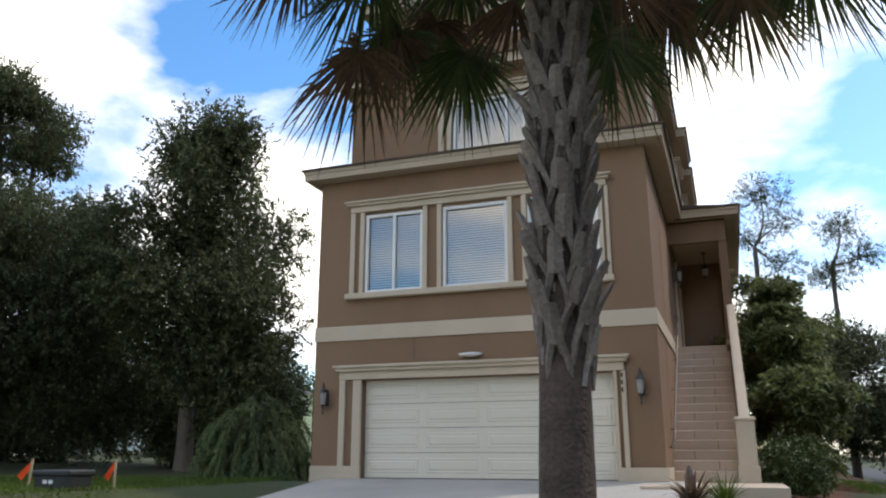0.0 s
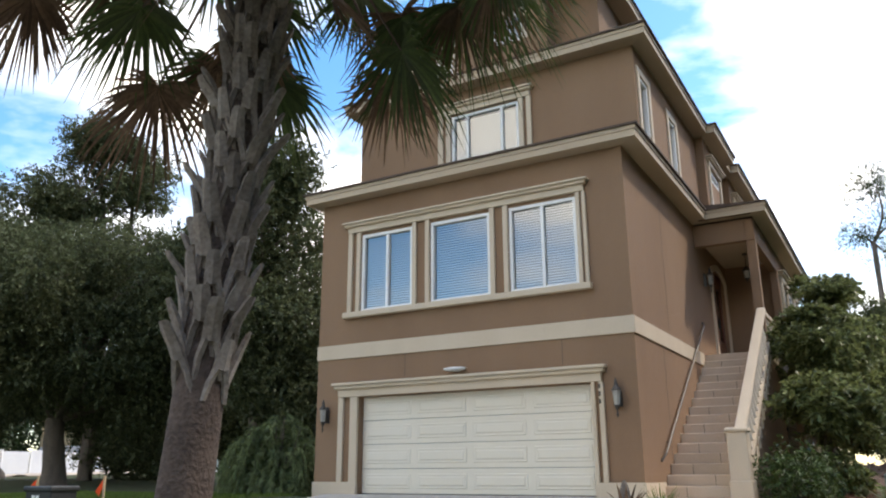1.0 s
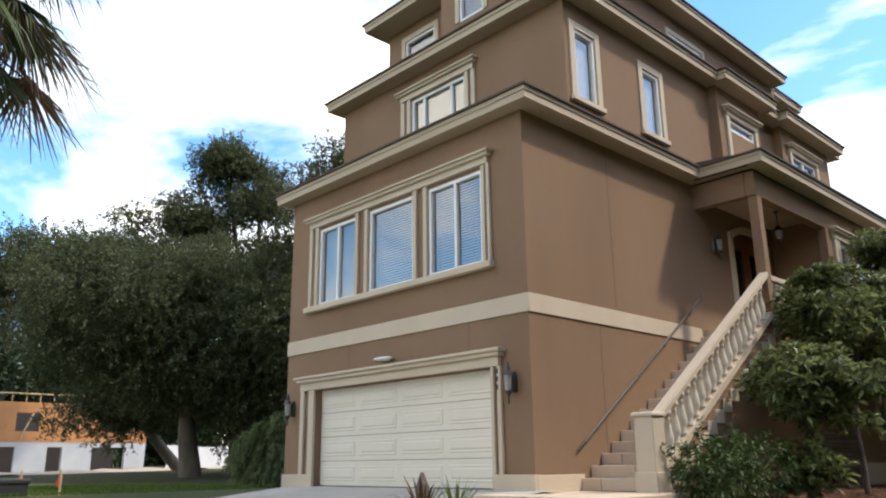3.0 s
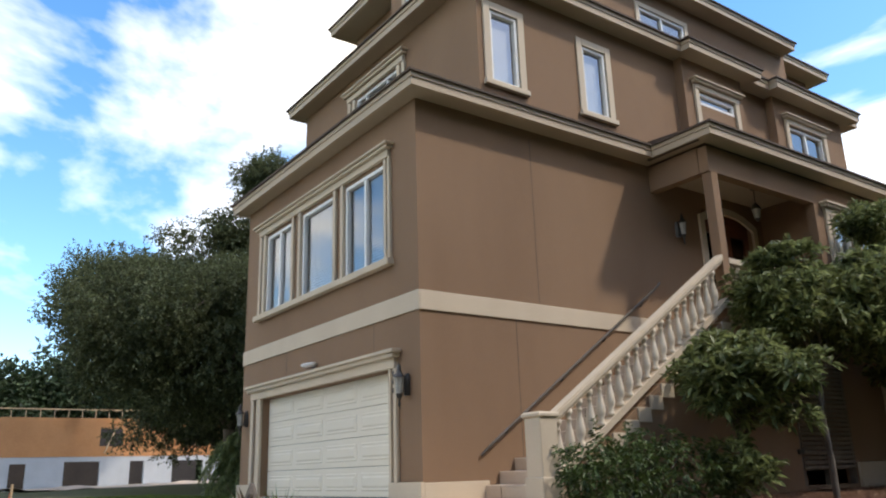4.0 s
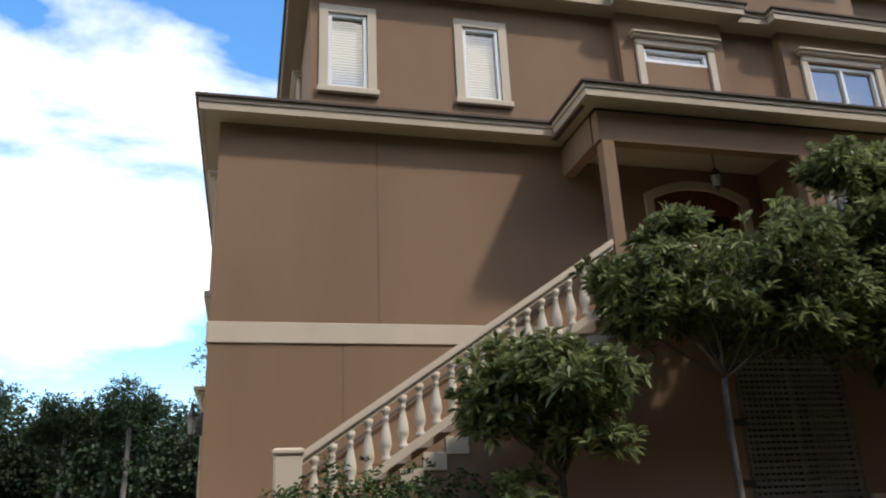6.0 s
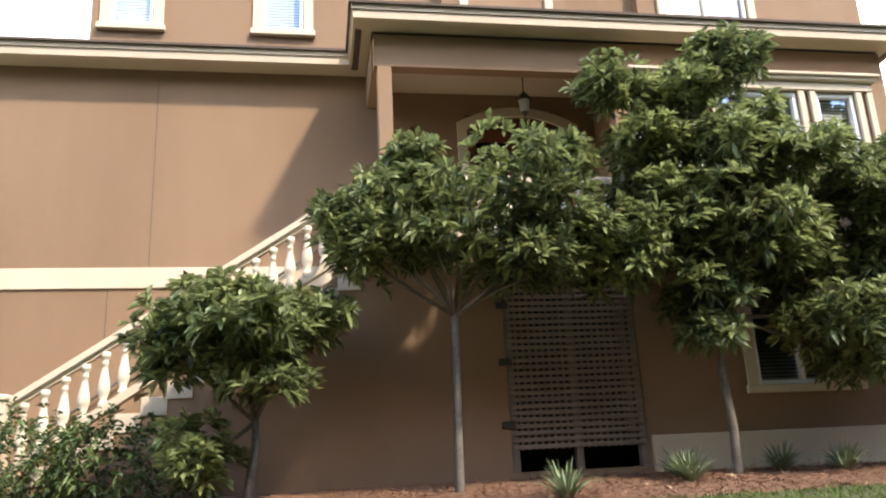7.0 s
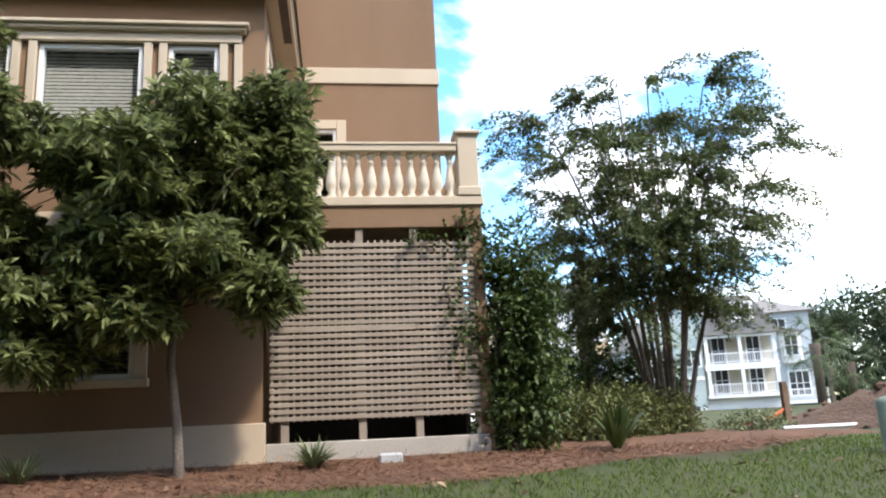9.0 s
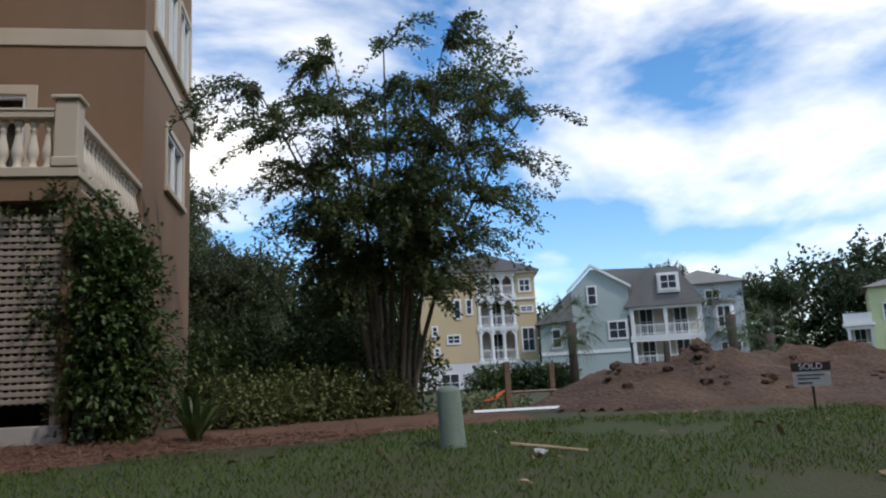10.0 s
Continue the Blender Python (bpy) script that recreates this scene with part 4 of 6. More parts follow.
for y in (14.95, 16.1, 17.1, 18.1):
    part("bracket", tube([(SIDE, y, hand_z(y) - 0.09), (SIDE + 0.05, y, hand_z(y) - 0.08), (SIDE + 0.075, y, hand_z(y) - 0.01)], [0.012] * 3, 6), STEEL, hand)

# ---- lattice screens ----
def lattice(label, y0, y1, z0, z1, x, pitch, posts, breaks=(), LATTICE=LATTICE):
    ob = thing("lattice_screen", label, "lattice", "lattice screens", "", (x, (y0 + y1) / 2, z0))
    up = bmesh.new()
    y = y0 + 0.02
    while y < y1 - 0.03:
        box(x - 0.022, y, z0, x - 0.008, y + 0.028, z1, up)
        y += 0.082
    u = part("upright_slats", up, LATTICE, ob)
    tagged(u, kind="stuff")
    rows = int((z1 - z0) / pitch)
    slat = finish(box(-0.012, -(y1 - y0) / 2, -0.025, 0.003, (y1 - y0) / 2, 0.025, None, 0.004), "slat", LATTICE)
    for i in range(rows):
        s = new("slat", slat)
        s.parent = ob
        s.location = (random.uniform(-0.002, 0.004), 0, pitch * (i + 0.5))
        s.rotation_euler = (random.uniform(-0.003, 0.003), 0, 0)
    for yy in posts:
        part("post", box(x - 0.12, yy - 0.045, z0 - 0.3, x - 0.025, yy + 0.045, z1 + 0.26, None, 0.004), LATTICE, ob)
    for a, b, z in breaks:
        part("rail", box(x - 0.006, a, z - 0.035, x + 0.012, b, z + 0.035, None, 0.004), LATTICE, ob)
    return ob


# the darker slats paint in the tree shade over this screen
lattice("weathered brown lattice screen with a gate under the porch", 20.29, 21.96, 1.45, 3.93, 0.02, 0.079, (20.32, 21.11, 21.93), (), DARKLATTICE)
for z in (1.75, 2.5, 3.2):
    hg = thing("gate_hinge", "black metal gate hinge", "hinge", "gate hinges", "", (0.03, 20.25, z))
    part("leaf", box(0.0, 20.17, z - 0.04, 0.035, 20.33, z + 0.04, None, 0.006), IRON, hg)
# near-black sheet before the side wall stands in for shade under the porch
structure("wall_under_porch_inside", box(-1.2, 20.2, G, -1.1, 22.2, 3.9), DARK, "near-black sheet standing in for the shade under the porch", "wall")
lattice("weathered brown lattice screen under the deck", 26.38, 28.86, 1.55, 3.70, 0.0, 0.079, (26.55, 27.45, 28.12, 28.84), ((26.5, 28.1, 2.62),))
structure("deck_sill", box(-0.14, 26.34, G, 0.03, 28.95, 1.32, None, 0.01), CONCRETE, "concrete sill under the deck screen", "kerb")
structure("deck_floor", box(TOWER, 26.3, 4.02, -0.162, 28.98, 4.14), STEP, "deck floor", "floor")
structure("deck_beam", box(-0.16, 26.3, 3.86, 0.0, 29.0, 4.14, None, 0.006), STUCCO, "brown stucco beam under the deck", "beam")
structure("deck_beam_rear", box(TOWER, 28.84, 3.70, -0.16, 29.0, 4.02, None, 0.006), STUCCO, "brown stucco beam under the deck rear edge", "beam")
structure("deck_pier", box(-0.16, 28.86, G, 0.0, 29.0, 3.88, None, 0.006), STUCCO, "brown stucco pier at the deck corner", "column")
structure("deck_pier_rear", box(TOWER, 28.86, G, TOWER + 0.4, 29.0, 3.88, None, 0.006), STUCCO, "brown stucco pier against the tower", "column")
# two added near-black sheets: the open underside's shade, given as colour
structure("wall_under_deck_rear", box(-1.9, 28.70, G, -0.17, 28.75, 3.8), DARK, "added near-black sheet standing in for shade behind the deck screen", "wall")
structure("wall_under_deck", box(-2.0, 26.4, G, -1.9, 28.9, 4.0), DARK, "near-black sheet standing in for the shade under the deck", "wall")

deck_rail = thing("deck_balustrade", "cream cast-stone balustrade round the deck", "balustrade", "", "", (-0.1, 27.6, 4.14))
part("plinth", box(-0.22, 26.32, 4.14, 0.03, 29.03, 4.26, None, 0.01), CREAM, deck_rail)
part("top_rail", box(-0.20, 26.32, 4.86, 0.0, 28.72, 4.97, None, 0.016), CREAM, deck_rail)
part("top_moulding", box(-0.215, 26.32, 4.95, 0.015, 28.72, 4.985, None, 0.008), CREAM, deck_rail)
part("corner_post", box(-0.24, 28.73, 4.26, 0.02, 28.99, 5.09, None, 0.01), CREAM, deck_rail)
part("post_base", box(-0.265, 28.705, 4.26, 0.045, 29.015, 4.38, None, 0.012), CREAM, deck_rail)
part("post_cap", box(-0.28, 28.69, 5.09, 0.06, 29.03, 5.14, None, 0.012), CREAM, deck_rail)
part("plinth", box(TOWER, 28.78, 4.14, -0.22, 29.03, 4.26, None, 0.01), CREAM, deck_rail)
part("top_rail", box(TOWER, 28.78, 4.86, -0.24, 28.98, 4.97, None, 0.016), CREAM, deck_rail)
balusters(deck_rail, [(-0.1, 26.45 + 0.168 * i, 4.25) for i in range(14)])
balusters(deck_rail, [(-0.4 - 0.168 * i, 28.88, 4.25) for i in range(18)])


# ---- plants ----
RNG = np.random.default_rng(7)


def unit(v):
    return v / np.maximum(np.linalg.norm(v, axis=1, keepdims=True), 1e-9)


def leaf_mesh(name, base, way, length, width, material, droop=0.0, fold=0.25):
    """Many leaves, each two folded triangles from its base along its way."""
    n = len(base)
    way = unit(way)
    side = unit(np.cross(way, np.tile([0.0, 0.0, 1.0], (n, 1)) + RNG.normal(0, 0.35, (n, 3))))
    up = np.cross(side, way)
    length = np.broadcast_to(length, (n,))[:, None]
    width = np.broadcast_to(width, (n,))[:, None]
    tip = base + way * length - np.array([0, 0, 1.0]) * length * droop
    mid = base + way * length * 0.55 - np.array([0, 0, 1.0]) * length * droop * 0.2
    v = np.stack([base, mid + side * width / 2 + up * width * fold, tip, mid - side * width / 2 + up * width * fold], 1).reshape(-1, 3)
    k = np.arange(n) * 4
    f = np.stack([np.stack([k, k + 1, k + 2], 1), np.stack([k, k + 2, k + 3], 1)], 1).reshape(-1, 3)
    return tri_mesh(name, v, f, material)


def tri_mesh(name, v, f, material):
    me = bpy.data.meshes.new(name)
    me.vertices.add(len(v))
    me.vertices.foreach_set("co", np.ascontiguousarray(v, dtype=np.float32).ravel())
    me.loops.add(len(f) * 3)
    me.loops.foreach_set("vertex_index", np.ascontiguousarray(f, dtype=np.int32).ravel())
    me.polygons.add(len(f))
    me.polygons.foreach_set("loop_start", np.arange(len(f), dtype=np.int32) * 3)
    me.update(calc_edges=True)
    me.materials.append(material)
    return me


def clumps(blobs, each, size, reach=1.0):
    """Breaks big masses into many small uneven ones near their skin."""
    out = []
    for b in blobs:
        d = unit(RNG.normal(0, 1, (each, 3)))
        r = RNG.uniform(0.55, reach, (each, 1))
        c = np.array(b[:3]) + d * np.array(b[3:]) * r
        for p in c:
            k = size * RNG.uniform(0.6, 1.3)
            out.append((*p, k * RNG.uniform(0.8, 1.3), k * RNG.uniform(0.8, 1.3), k * RNG.uniform(0.55, 0.8)))
    return out


def in_blobs(blobs, n, shell=0.45):
    """Places in a union of ellipsoids (x, y, z, rx, ry, rz), thicker towards the skin, with uneven gaps; and the way out of each."""
    vol = np.array([b[3] * b[4] * b[5] for b in blobs]) ** 0.75
    pick = RNG.choice(len(blobs), n, p=vol / vol.sum())
    b = np.array(blobs)[pick]
    d = unit(RNG.normal(0, 1, (n, 3)))
    r = 1 - shell * RNG.random(n) ** 1.4
    r *= 1 + 0.16 * np.sin(d[:, 0] * 7 + pick) * np.cos(d[:, 1] * 6 + d[:, 2] * 5) + RNG.normal(0, 0.05, n)
    return b[:, :3] + d * b[:, 3:] * r[:, None], d


def rosettes(name, blobs, count, leaves, length, width, material, spread=0.95, droop=0.25, shell=0.5, lift=0.5):
    """Whorls of long leaves at the twig ends."""
    c, d = in_blobs(blobs, count, shell)
    axis = unit(d + np.array([0, 0, lift]) + RNG.normal(0, 0.25, (count, 3)))
    base = np.repeat(c, leaves, 0)
    ax = np.repeat(axis, leaves, 0)
    rnd = RNG.normal(0, 1, (len(base), 3))
    perp = unit(rnd - ax * np.sum(rnd * ax, 1, keepdims=True))
    way = ax * RNG.uniform(0.15, 0.8, (len(base), 1)) + perp * spread
    return leaf_mesh(name, base + ax * RNG.uniform(-0.03, 0.05, (len(base), 1)), way, RNG.uniform(0.7, 1.15, len(base)) * length, width, material, droop)


def sprays(name, blobs, count, leaves, length, size, material, shell=0.6, reach=0.35, hang=0.0):
    """Twigs set with small leaves on all sides."""
    c, d = in_blobs(blobs, count, shell)
    axis = unit(d + RNG.normal(0, 0.5, (count, 3)) - np.array([0, 0, hang]))
    k = np.tile(np.linspace(0, 1, leaves), count)[:, None]
    base = np.repeat(c, leaves, 0) + np.repeat(axis, leaves, 0) * reach * k - np.array([0, 0, 1.0]) * reach * hang * 0.6 * k ** 2 + RNG.normal(0, size * 0.3, (count * leaves, 3))
    way = np.repeat(axis, leaves, 0) * 0.6 + RNG.normal(0, 0.7, (count * leaves, 3))
    return leaf_mesh(name, base, way, RNG.uniform(0.7, 1.2, len(base)) * length, size, material, 0.1)


def limb(bm, a, b, r0, r1, bend=0.15, steps=5, sides=7):
    a, b = Vector(a), Vector(b)
    side = Vector((random.uniform(-1, 1), random.uniform(-1, 1), random.uniform(-0.3, 0.6))) * (b - a).length * bend
    pts = [a.lerp(b, k / steps) + side * math.sin(math.pi * k / steps) for k in range(steps + 1)]
    return tube(pts, [r0 + (r1 - r0) * k / steps for k in range(steps + 1)], sides, bm)


def tree(name, label, category, foot, fork, blobs, r, crown, bark, group="", twigs=3, trunks=1):
    """A tapered trunk from foot to fork, limbs into each mass of the crown, twigs beyond."""
    ob = thing(name, label, category, group, "", foot)
    wood = bmesh.new()
    foot, fork = Vector(foot), Vector(fork)
    flare = [foot - Vector((0, 0, 0.25)), foot + Vector((0, 0, 0.08)), foot.lerp(fork, 0.3), foot.lerp(fork, 0.65) + Vector((random.uniform(-0.06, 0.06), random.uniform(-0.06, 0.06), 0)), fork]
    tube(flare, [r * 1.5, r * 1.15, r, r * 0.9, r * 0.8], 10, wood)
    limbs = bmesh.new()
    for b in blobs:
        c = Vector(b[:3])
        limb(limbs, fork - Vector((0, 0, 0.05)), c, r * 0.55, r * 0.2, 0.12)
        for k in range(twigs):
            d = Vector((random.gauss(0, 1), random.gauss(0, 1), random.gauss(0.4, 0.8))).normalized()
            limb(limbs, fork.lerp(c, random.uniform(0.55, 1.0)), c + Vector((d.x * b[3], d.y * b[4], d.z * b[5])) * 0.85, r * 0.2, r * 0.05, 0.12, 4, 5)
    part("trunk", wood, bark, ob, "", True)
    tagged(part("branchwork", limbs, LIMB, ob, "", True), kind="stuff")
    tagged(part("crown", crown, None, ob), kind="stuff")
    return ob


# --- the row of broad-leaved trees along the side wall ---
loquats = [
    ("small broad-leaved evergreen tree with a pale slender trunk", (0.95, 19.45), 2.95, 0.045,
     [(0.74, 18.91, 4.23, 0.72, 0.68, 0.34), (0.82, 19.91, 4.34, 1.03, 0.98, 0.40), (1.10, 20.75, 3.91, 0.54, 0.51, 0.40), (0.99, 19.25, 3.74, 0.64, 0.60, 0.27), (0.75, 20.21, 3.53, 0.78, 0.74, 0.29), (0.92, 18.50, 3.70, 0.40, 0.33, 0.38), (0.94, 20.96, 3.48, 0.42, 0.40, 0.34), (0.78, 19.06, 4.74, 0.28, 0.26, 0.20), (1.07, 20.76, 4.72, 0.28, 0.26, 0.20), (0.76, 18.26, 4.02, 0.24, 0.22, 0.22)], 420),
    ("tall broad-leaved evergreen tree with fresh green tips", (0.8, 22.66), 2.9, 0.05,
     [(0.90, 23.04, 6.05, 0.57, 0.54, 0.38), (0.96, 21.52, 5.68, 0.38, 0.36, 0.21), (0.92, 22.43, 5.64, 0.45, 0.43, 0.30), (0.99, 21.88, 4.87, 0.43, 0.40, 0.35), (1.07, 22.81, 4.84, 0.74, 0.70, 0.41), (1.18, 23.52, 4.73, 0.56, 0.53, 0.36), (0.84, 22.06, 4.01, 0.72, 0.68, 0.57), (1.02, 23.08, 3.88, 0.73, 0.69, 0.57), (1.05, 21.54, 3.49, 0.34, 0.33, 0.27), (0.85, 22.40, 3.13, 0.47, 0.45, 0.22), (0.70, 23.70, 3.49, 0.51, 0.48, 0.42), (1.19, 23.83, 2.78, 0.54, 0.51, 0.31), (0.85, 24.25, 2.31, 0.44, 0.42, 0.27), (0.86, 24.47, 4.43, 0.53, 0.50, 0.38), (1.15, 22.35, 2.63, 0.17, 0.13, 0.16)], 820),
    ("broad-leaved evergreen tree with a dark slender trunk", (0.92, 25.57), 2.8, 0.048,
     [(0.99, 25.58, 4.83, 0.54, 0.51, 0.45), (0.94, 26.64, 4.93, 0.37, 0.26, 0.35), (1.09, 25.18, 4.13, 0.63, 0.60, 0.49), (0.72, 26.11, 4.25, 0.66, 0.63, 0.51), (1.05, 24.86, 3.44, 0.50, 0.48, 0.42), (0.89, 25.79, 3.27, 0.69, 0.65, 0.43), (0.75, 26.61, 3.76, 0.42, 0.34, 0.40), (1.03, 24.56, 4.35, 0.29, 0.27, 0.27), (1.17, 26.41, 2.83, 0.28, 0.26, 0.21), (0.80, 24.67, 2.75, 0.45, 0.43, 0.32), (1.02, 25.15, 2.64, 0.39, 0.37, 0.21), (0.85, 26.63, 4.41, 0.30, 0.29, 0.29)], 700),
    ("low broad-leaved evergreen tree leaning over the stairs", (0.9, 17.3), 1.9, 0.045,
     [(1.02, 17.24, 2.77, 0.84, 0.79, 0.29), (1.01, 16.67, 2.78, 0.40, 0.37, 0.27), (0.76, 17.90, 2.92, 0.46, 0.44, 0.27), (1.06, 17.53, 2.34, 0.50, 0.47, 0.29), (0.98, 17.06, 3.08, 0.45, 0.43, 0.21), (0.99, 16.82, 1.48, 0.31, 0.24, 0.29), (1.06, 16.52, 2.49, 0.28, 0.21, 0.27)], 260),
]
for label, (x, y), fz, r, blobs, count in loquats:
    blobs = [(b[0] + 0.12, b[1], b[2], b[3] * 1.25, b[4] * 0.95, b[5] * 0.95) for b in blobs]
    z = ground_z(x, y)
    tree("broadleaf_tree", label, "tree", (x, y, z), (x + 0.02, y + random.uniform(-0.1, 0.1), fz),
         blobs, r, rosettes("crown", clumps(blobs, 20, 0.19, 1.2) + blobs, int(count * 3.6), 11, 0.185, 0.056, LOQUAT, 0.8, 0.18, 0.75, 0.9), PALEBARK if y < 24 else BARK, "trees along the side wall")

low = thing("shrub", "clipped low evergreen shrub beside the newel post", "shrub", "", "", (0.7, 15.4, 1.0))
low_blobs = [(0.65, 15.0, 1.5, 0.6, 0.75, 0.55), (0.75, 15.9, 1.5, 0.6, 0.75, 0.5), (0.8, 14.6, 1.35, 0.45, 0.45, 0.45)]
tagged(part("crown", rosettes("crown", low_blobs, 900, 7, 0.09, 0.03, SHRUB), None, low), kind="stuff")
st = bmesh.new()
for k in range(7):
    limb(st, (0.7 + random.uniform(-0.1, 0.1), 15.4 + random.uniform(-0.5, 0.5), 0.9), (0.7 + random.uniform(-0.4, 0.4), 15.3 + random.uniform(-0.8, 0.8), 1.6), 0.02, 0.008)
tagged(part("stem_tangle", st, BARK, low), kind="stuff")


# --- the cabbage palm by the driveway ---
def fan(base, out, blade, segs, spread, material, parts, length=0.62, hang=0.5):
    """One fan leaf: strips from a hub, bent down towards their tips."""
    out = Vector(out).normalized()
    side = out.cross(Vector((0, 0, 1)))
    side = side.normalized() if side.length > 0.05 else Vector((1, 0, 0))
    up = side.cross(out)
    vs, fs = [], []
    for i in range(segs):
        a = radians(-spread + 2 * spread * i / (segs - 1)) + random.gauss(0, 0.03)
        d = (out * math.cos(a) + side * math.sin(a) + up * 0.25 * math.cos(2 * a)).normalized()
        L = length * (0.75 + 0.25 * math.cos(a)) * random.uniform(0.85, 1.1)
        w = d.cross(up).normalized()
        pts = []
        for k in range(5):
            f = k / 4
            p = base + d * L * f - Vector((0, 0, 1)) * L * hang * f * f * random.uniform(0.6, 1.2)
            half = 0.5 * (0.010 + 0.025 * math.sin(math.pi * min(1, 0.15 + f * 0.75))) * (1 - f) ** 0.35 + 0.001
            twist = up * random.uniform(-0.3, 0.3)
            pts.append((p - (w + twist) * half, p + (w + twist) * half))
        n0 = len(vs)
        for q in pts:
            vs += q
        for k in range(4):
            m = n0 + 2 * k
            fs += [(m, m + 1, m + 3), (m, m + 3, m + 2)]
    parts.append((vs, fs, material))


palm = thing("palm_tree", "cabbage palm with a crisscross of old leaf bases on its trunk", "palm tree", "", "", (-1.05, 4.36, ground_z(-1.05, 4.36)))
PX, PY = -1.05, 4.36
def palm_axis(z):
    """The trunk leans away from the road."""
    h = max(0.0, z - 1.2)
    return PX + 0.0 * h, PY + 0.08 * h + 0.006 * h * h


tr = bmesh.new()
zs = np.linspace(ground_z(PX, PY) - 0.2, 5.5, 50)
rings = []
for i, z in enumerate(zs):
    rr = 0.143 - 0.012 * ease((z - 1.2) / 1.2) + 0.05 * ease((0.75 - z) / 0.6) + 0.004 * math.sin(z * 55)
    cx, cy = palm_axis(z)
    rings.append([tr.verts.new((cx + rr * (1 + 0.03 * noise.noise(Vector((k * 0.9, z * 3, 0)))) * math.cos(2 * math.pi * k / 22), cy + rr * math.sin(2 * math.pi * k / 22), z)) for k in range(22)])
for lo, hi in zip(rings, rings[1:]):
    for k in range(22):
        tr.faces.new((lo[k], lo[(k + 1) % 22], hi[(k + 1) % 22], hi[k]))
part("trunk", tr, PALMTRUNK, palm, "", True)


def boot_mesh(flare):
    """A split old leaf base: two legs that hug the trunk, meet, and stand out as a ragged stub."""
    bm = bmesh.new()
    R = 0.127
    def on(a, r, z):
        return Vector((r * math.cos(a), r * math.sin(a), z))
    def strap(stations):
        prev = None
        for a0, a1, r, z, th in stations:
            ring = [bm.verts.new(on(a0, r, z)), bm.verts.new(on((a0 + a1) / 2, r + th * 0.6, z)), bm.verts.new(on(a1, r, z)), bm.verts.new(on(a1, r - th, z)), bm.verts.new(on(a0, r - th, z))]
            if prev:
                for k in range(5):
                    bm.faces.new((prev[k], prev[(k + 1) % 5], ring[(k + 1) % 5], ring[k]))
            else:
                bm.faces.new(ring[::-1])
            prev = ring
        bm.faces.new(prev)
    for s in (-1, 1):
        strap([(s * 0.62, s * 0.40, R + 0.010, -0.02, 0.02), (s * 0.50, s * 0.24, R + 0.022, 0.09, 0.024), (s * 0.30, s * 0.03, R + 0.036, 0.18, 0.028)])
    strap([(-0.30, 0.30, R + 0.036, 0.17, 0.028), (-0.24, 0.24, R + 0.052 + flare * 0.3, 0.25, 0.026), (-0.17, 0.19, R + 0.075 + flare * 0.8, 0.33, 0.020), (-0.10, 0.16, R + 0.085 + flare, 0.36 + flare * 0.3, 0.012)])
    bmesh.ops.recalc_face_normals(bm, faces=bm.faces[:])
    return finish(bm, "leaf_base", BOOT)


boots = [boot_mesh(f) for f in (0.0, 0.02, 0.05)]
for i in range(128):
    z = 2.02 + i * 0.0262
    b = new("leaf_base", boots[i % 3 if z < 2.7 or i % 4 else 0])
    b.parent = palm
    b.location = Vector((*palm_axis(z + 0.15), z)) - palm.location
    b.rotation_euler = (random.gauss(0, 0.05), random.gauss(0, 0.05), i * 2.39996 + random.gauss(0, 0.06))
    b.scale = (random.uniform(0.97, 1.08),) * 2 + (random.uniform(0.85, 1.15),)

stems = bmesh.new()
heart = Vector((*palm_axis(5.68), 5.68))
green, dead = [], []
for i in range(72):
    az = i * 2.39996 + 0.5 + random.gauss(0, 0.15)
    el = radians(-21 + 90 * (i / 71) ** 1.15)
    out = Vector((math.cos(az) * math.cos(el), math.sin(az) * math.cos(el), math.sin(el)))
    reach = random.uniform(1.4, 1.85)
    hub = heart + out * reach + Vector((0, 0, -0.16 * reach))
    tube([heart + Vector((out.x, out.y, 0)) * 0.12 - Vector((0, 0, 0.25)), heart + out * reach * 0.55 - Vector((0, 0, 0.03)), hub], [0.024, 0.014, 0.009], 5, stems)
    far = (out + Vector((0, 0, -0.7))).normalized()
    fan(hub, far, 0, 58, 130, None, dead if i in (1, 4, 7, 11, 15, 19, 24, 28) else green, random.uniform(0.6, 0.78), 0.55)
    if i % 2 == 0 and i < 30:
        fan(hub + Vector((0, 0, -0.03)), (far + Vector((0, 0, -0.5))).normalized(), 0, 26, 100, None, dead if i % 3 else green, random.uniform(0.5, 0.65), 0.5)
for k in range(3):   # dry leaves hanging close to the trunk
    az = k * 1.9 + 0.6
    o = Vector((math.cos(az), math.sin(az), 0))
    hub = Vector((*palm_axis(4.75), 4.75)) + o * random.uniform(0.32, 0.5)
    tube([heart + o * 0.1 - Vector((0, 0, 0.3)), hub], [0.02, 0.009], 5, stems)
    fan(hub, o * 0.6 + Vector((0, 0, -1)), 0, 22, 55, None, dead, random.uniform(0.45, 0.6), 0.15)
tagged(part("petiole_mass", stems, PALMTRUNK, palm), kind="stuff")


def joined(parts, name, material):
    v, f = [], []
    for vs, fs, _ in parts:
        n0 = len(v)
        v += [tuple(p) for p in vs]
        f += [(a + n0, b + n0, c + n0) for a, b, c in fs]
    return tri_mesh(name, np.array(v), np.array(f), material)


tagged(part("green_foliage", joined(green, "green_foliage", PALMLEAF), None, palm), "dark green fan leaves", kind="stuff")
tagged(part("dry_foliage", joined(dead, "dry_foliage", DEADLEAF), None, palm), "dry brown fan leaves", kind="stuff")


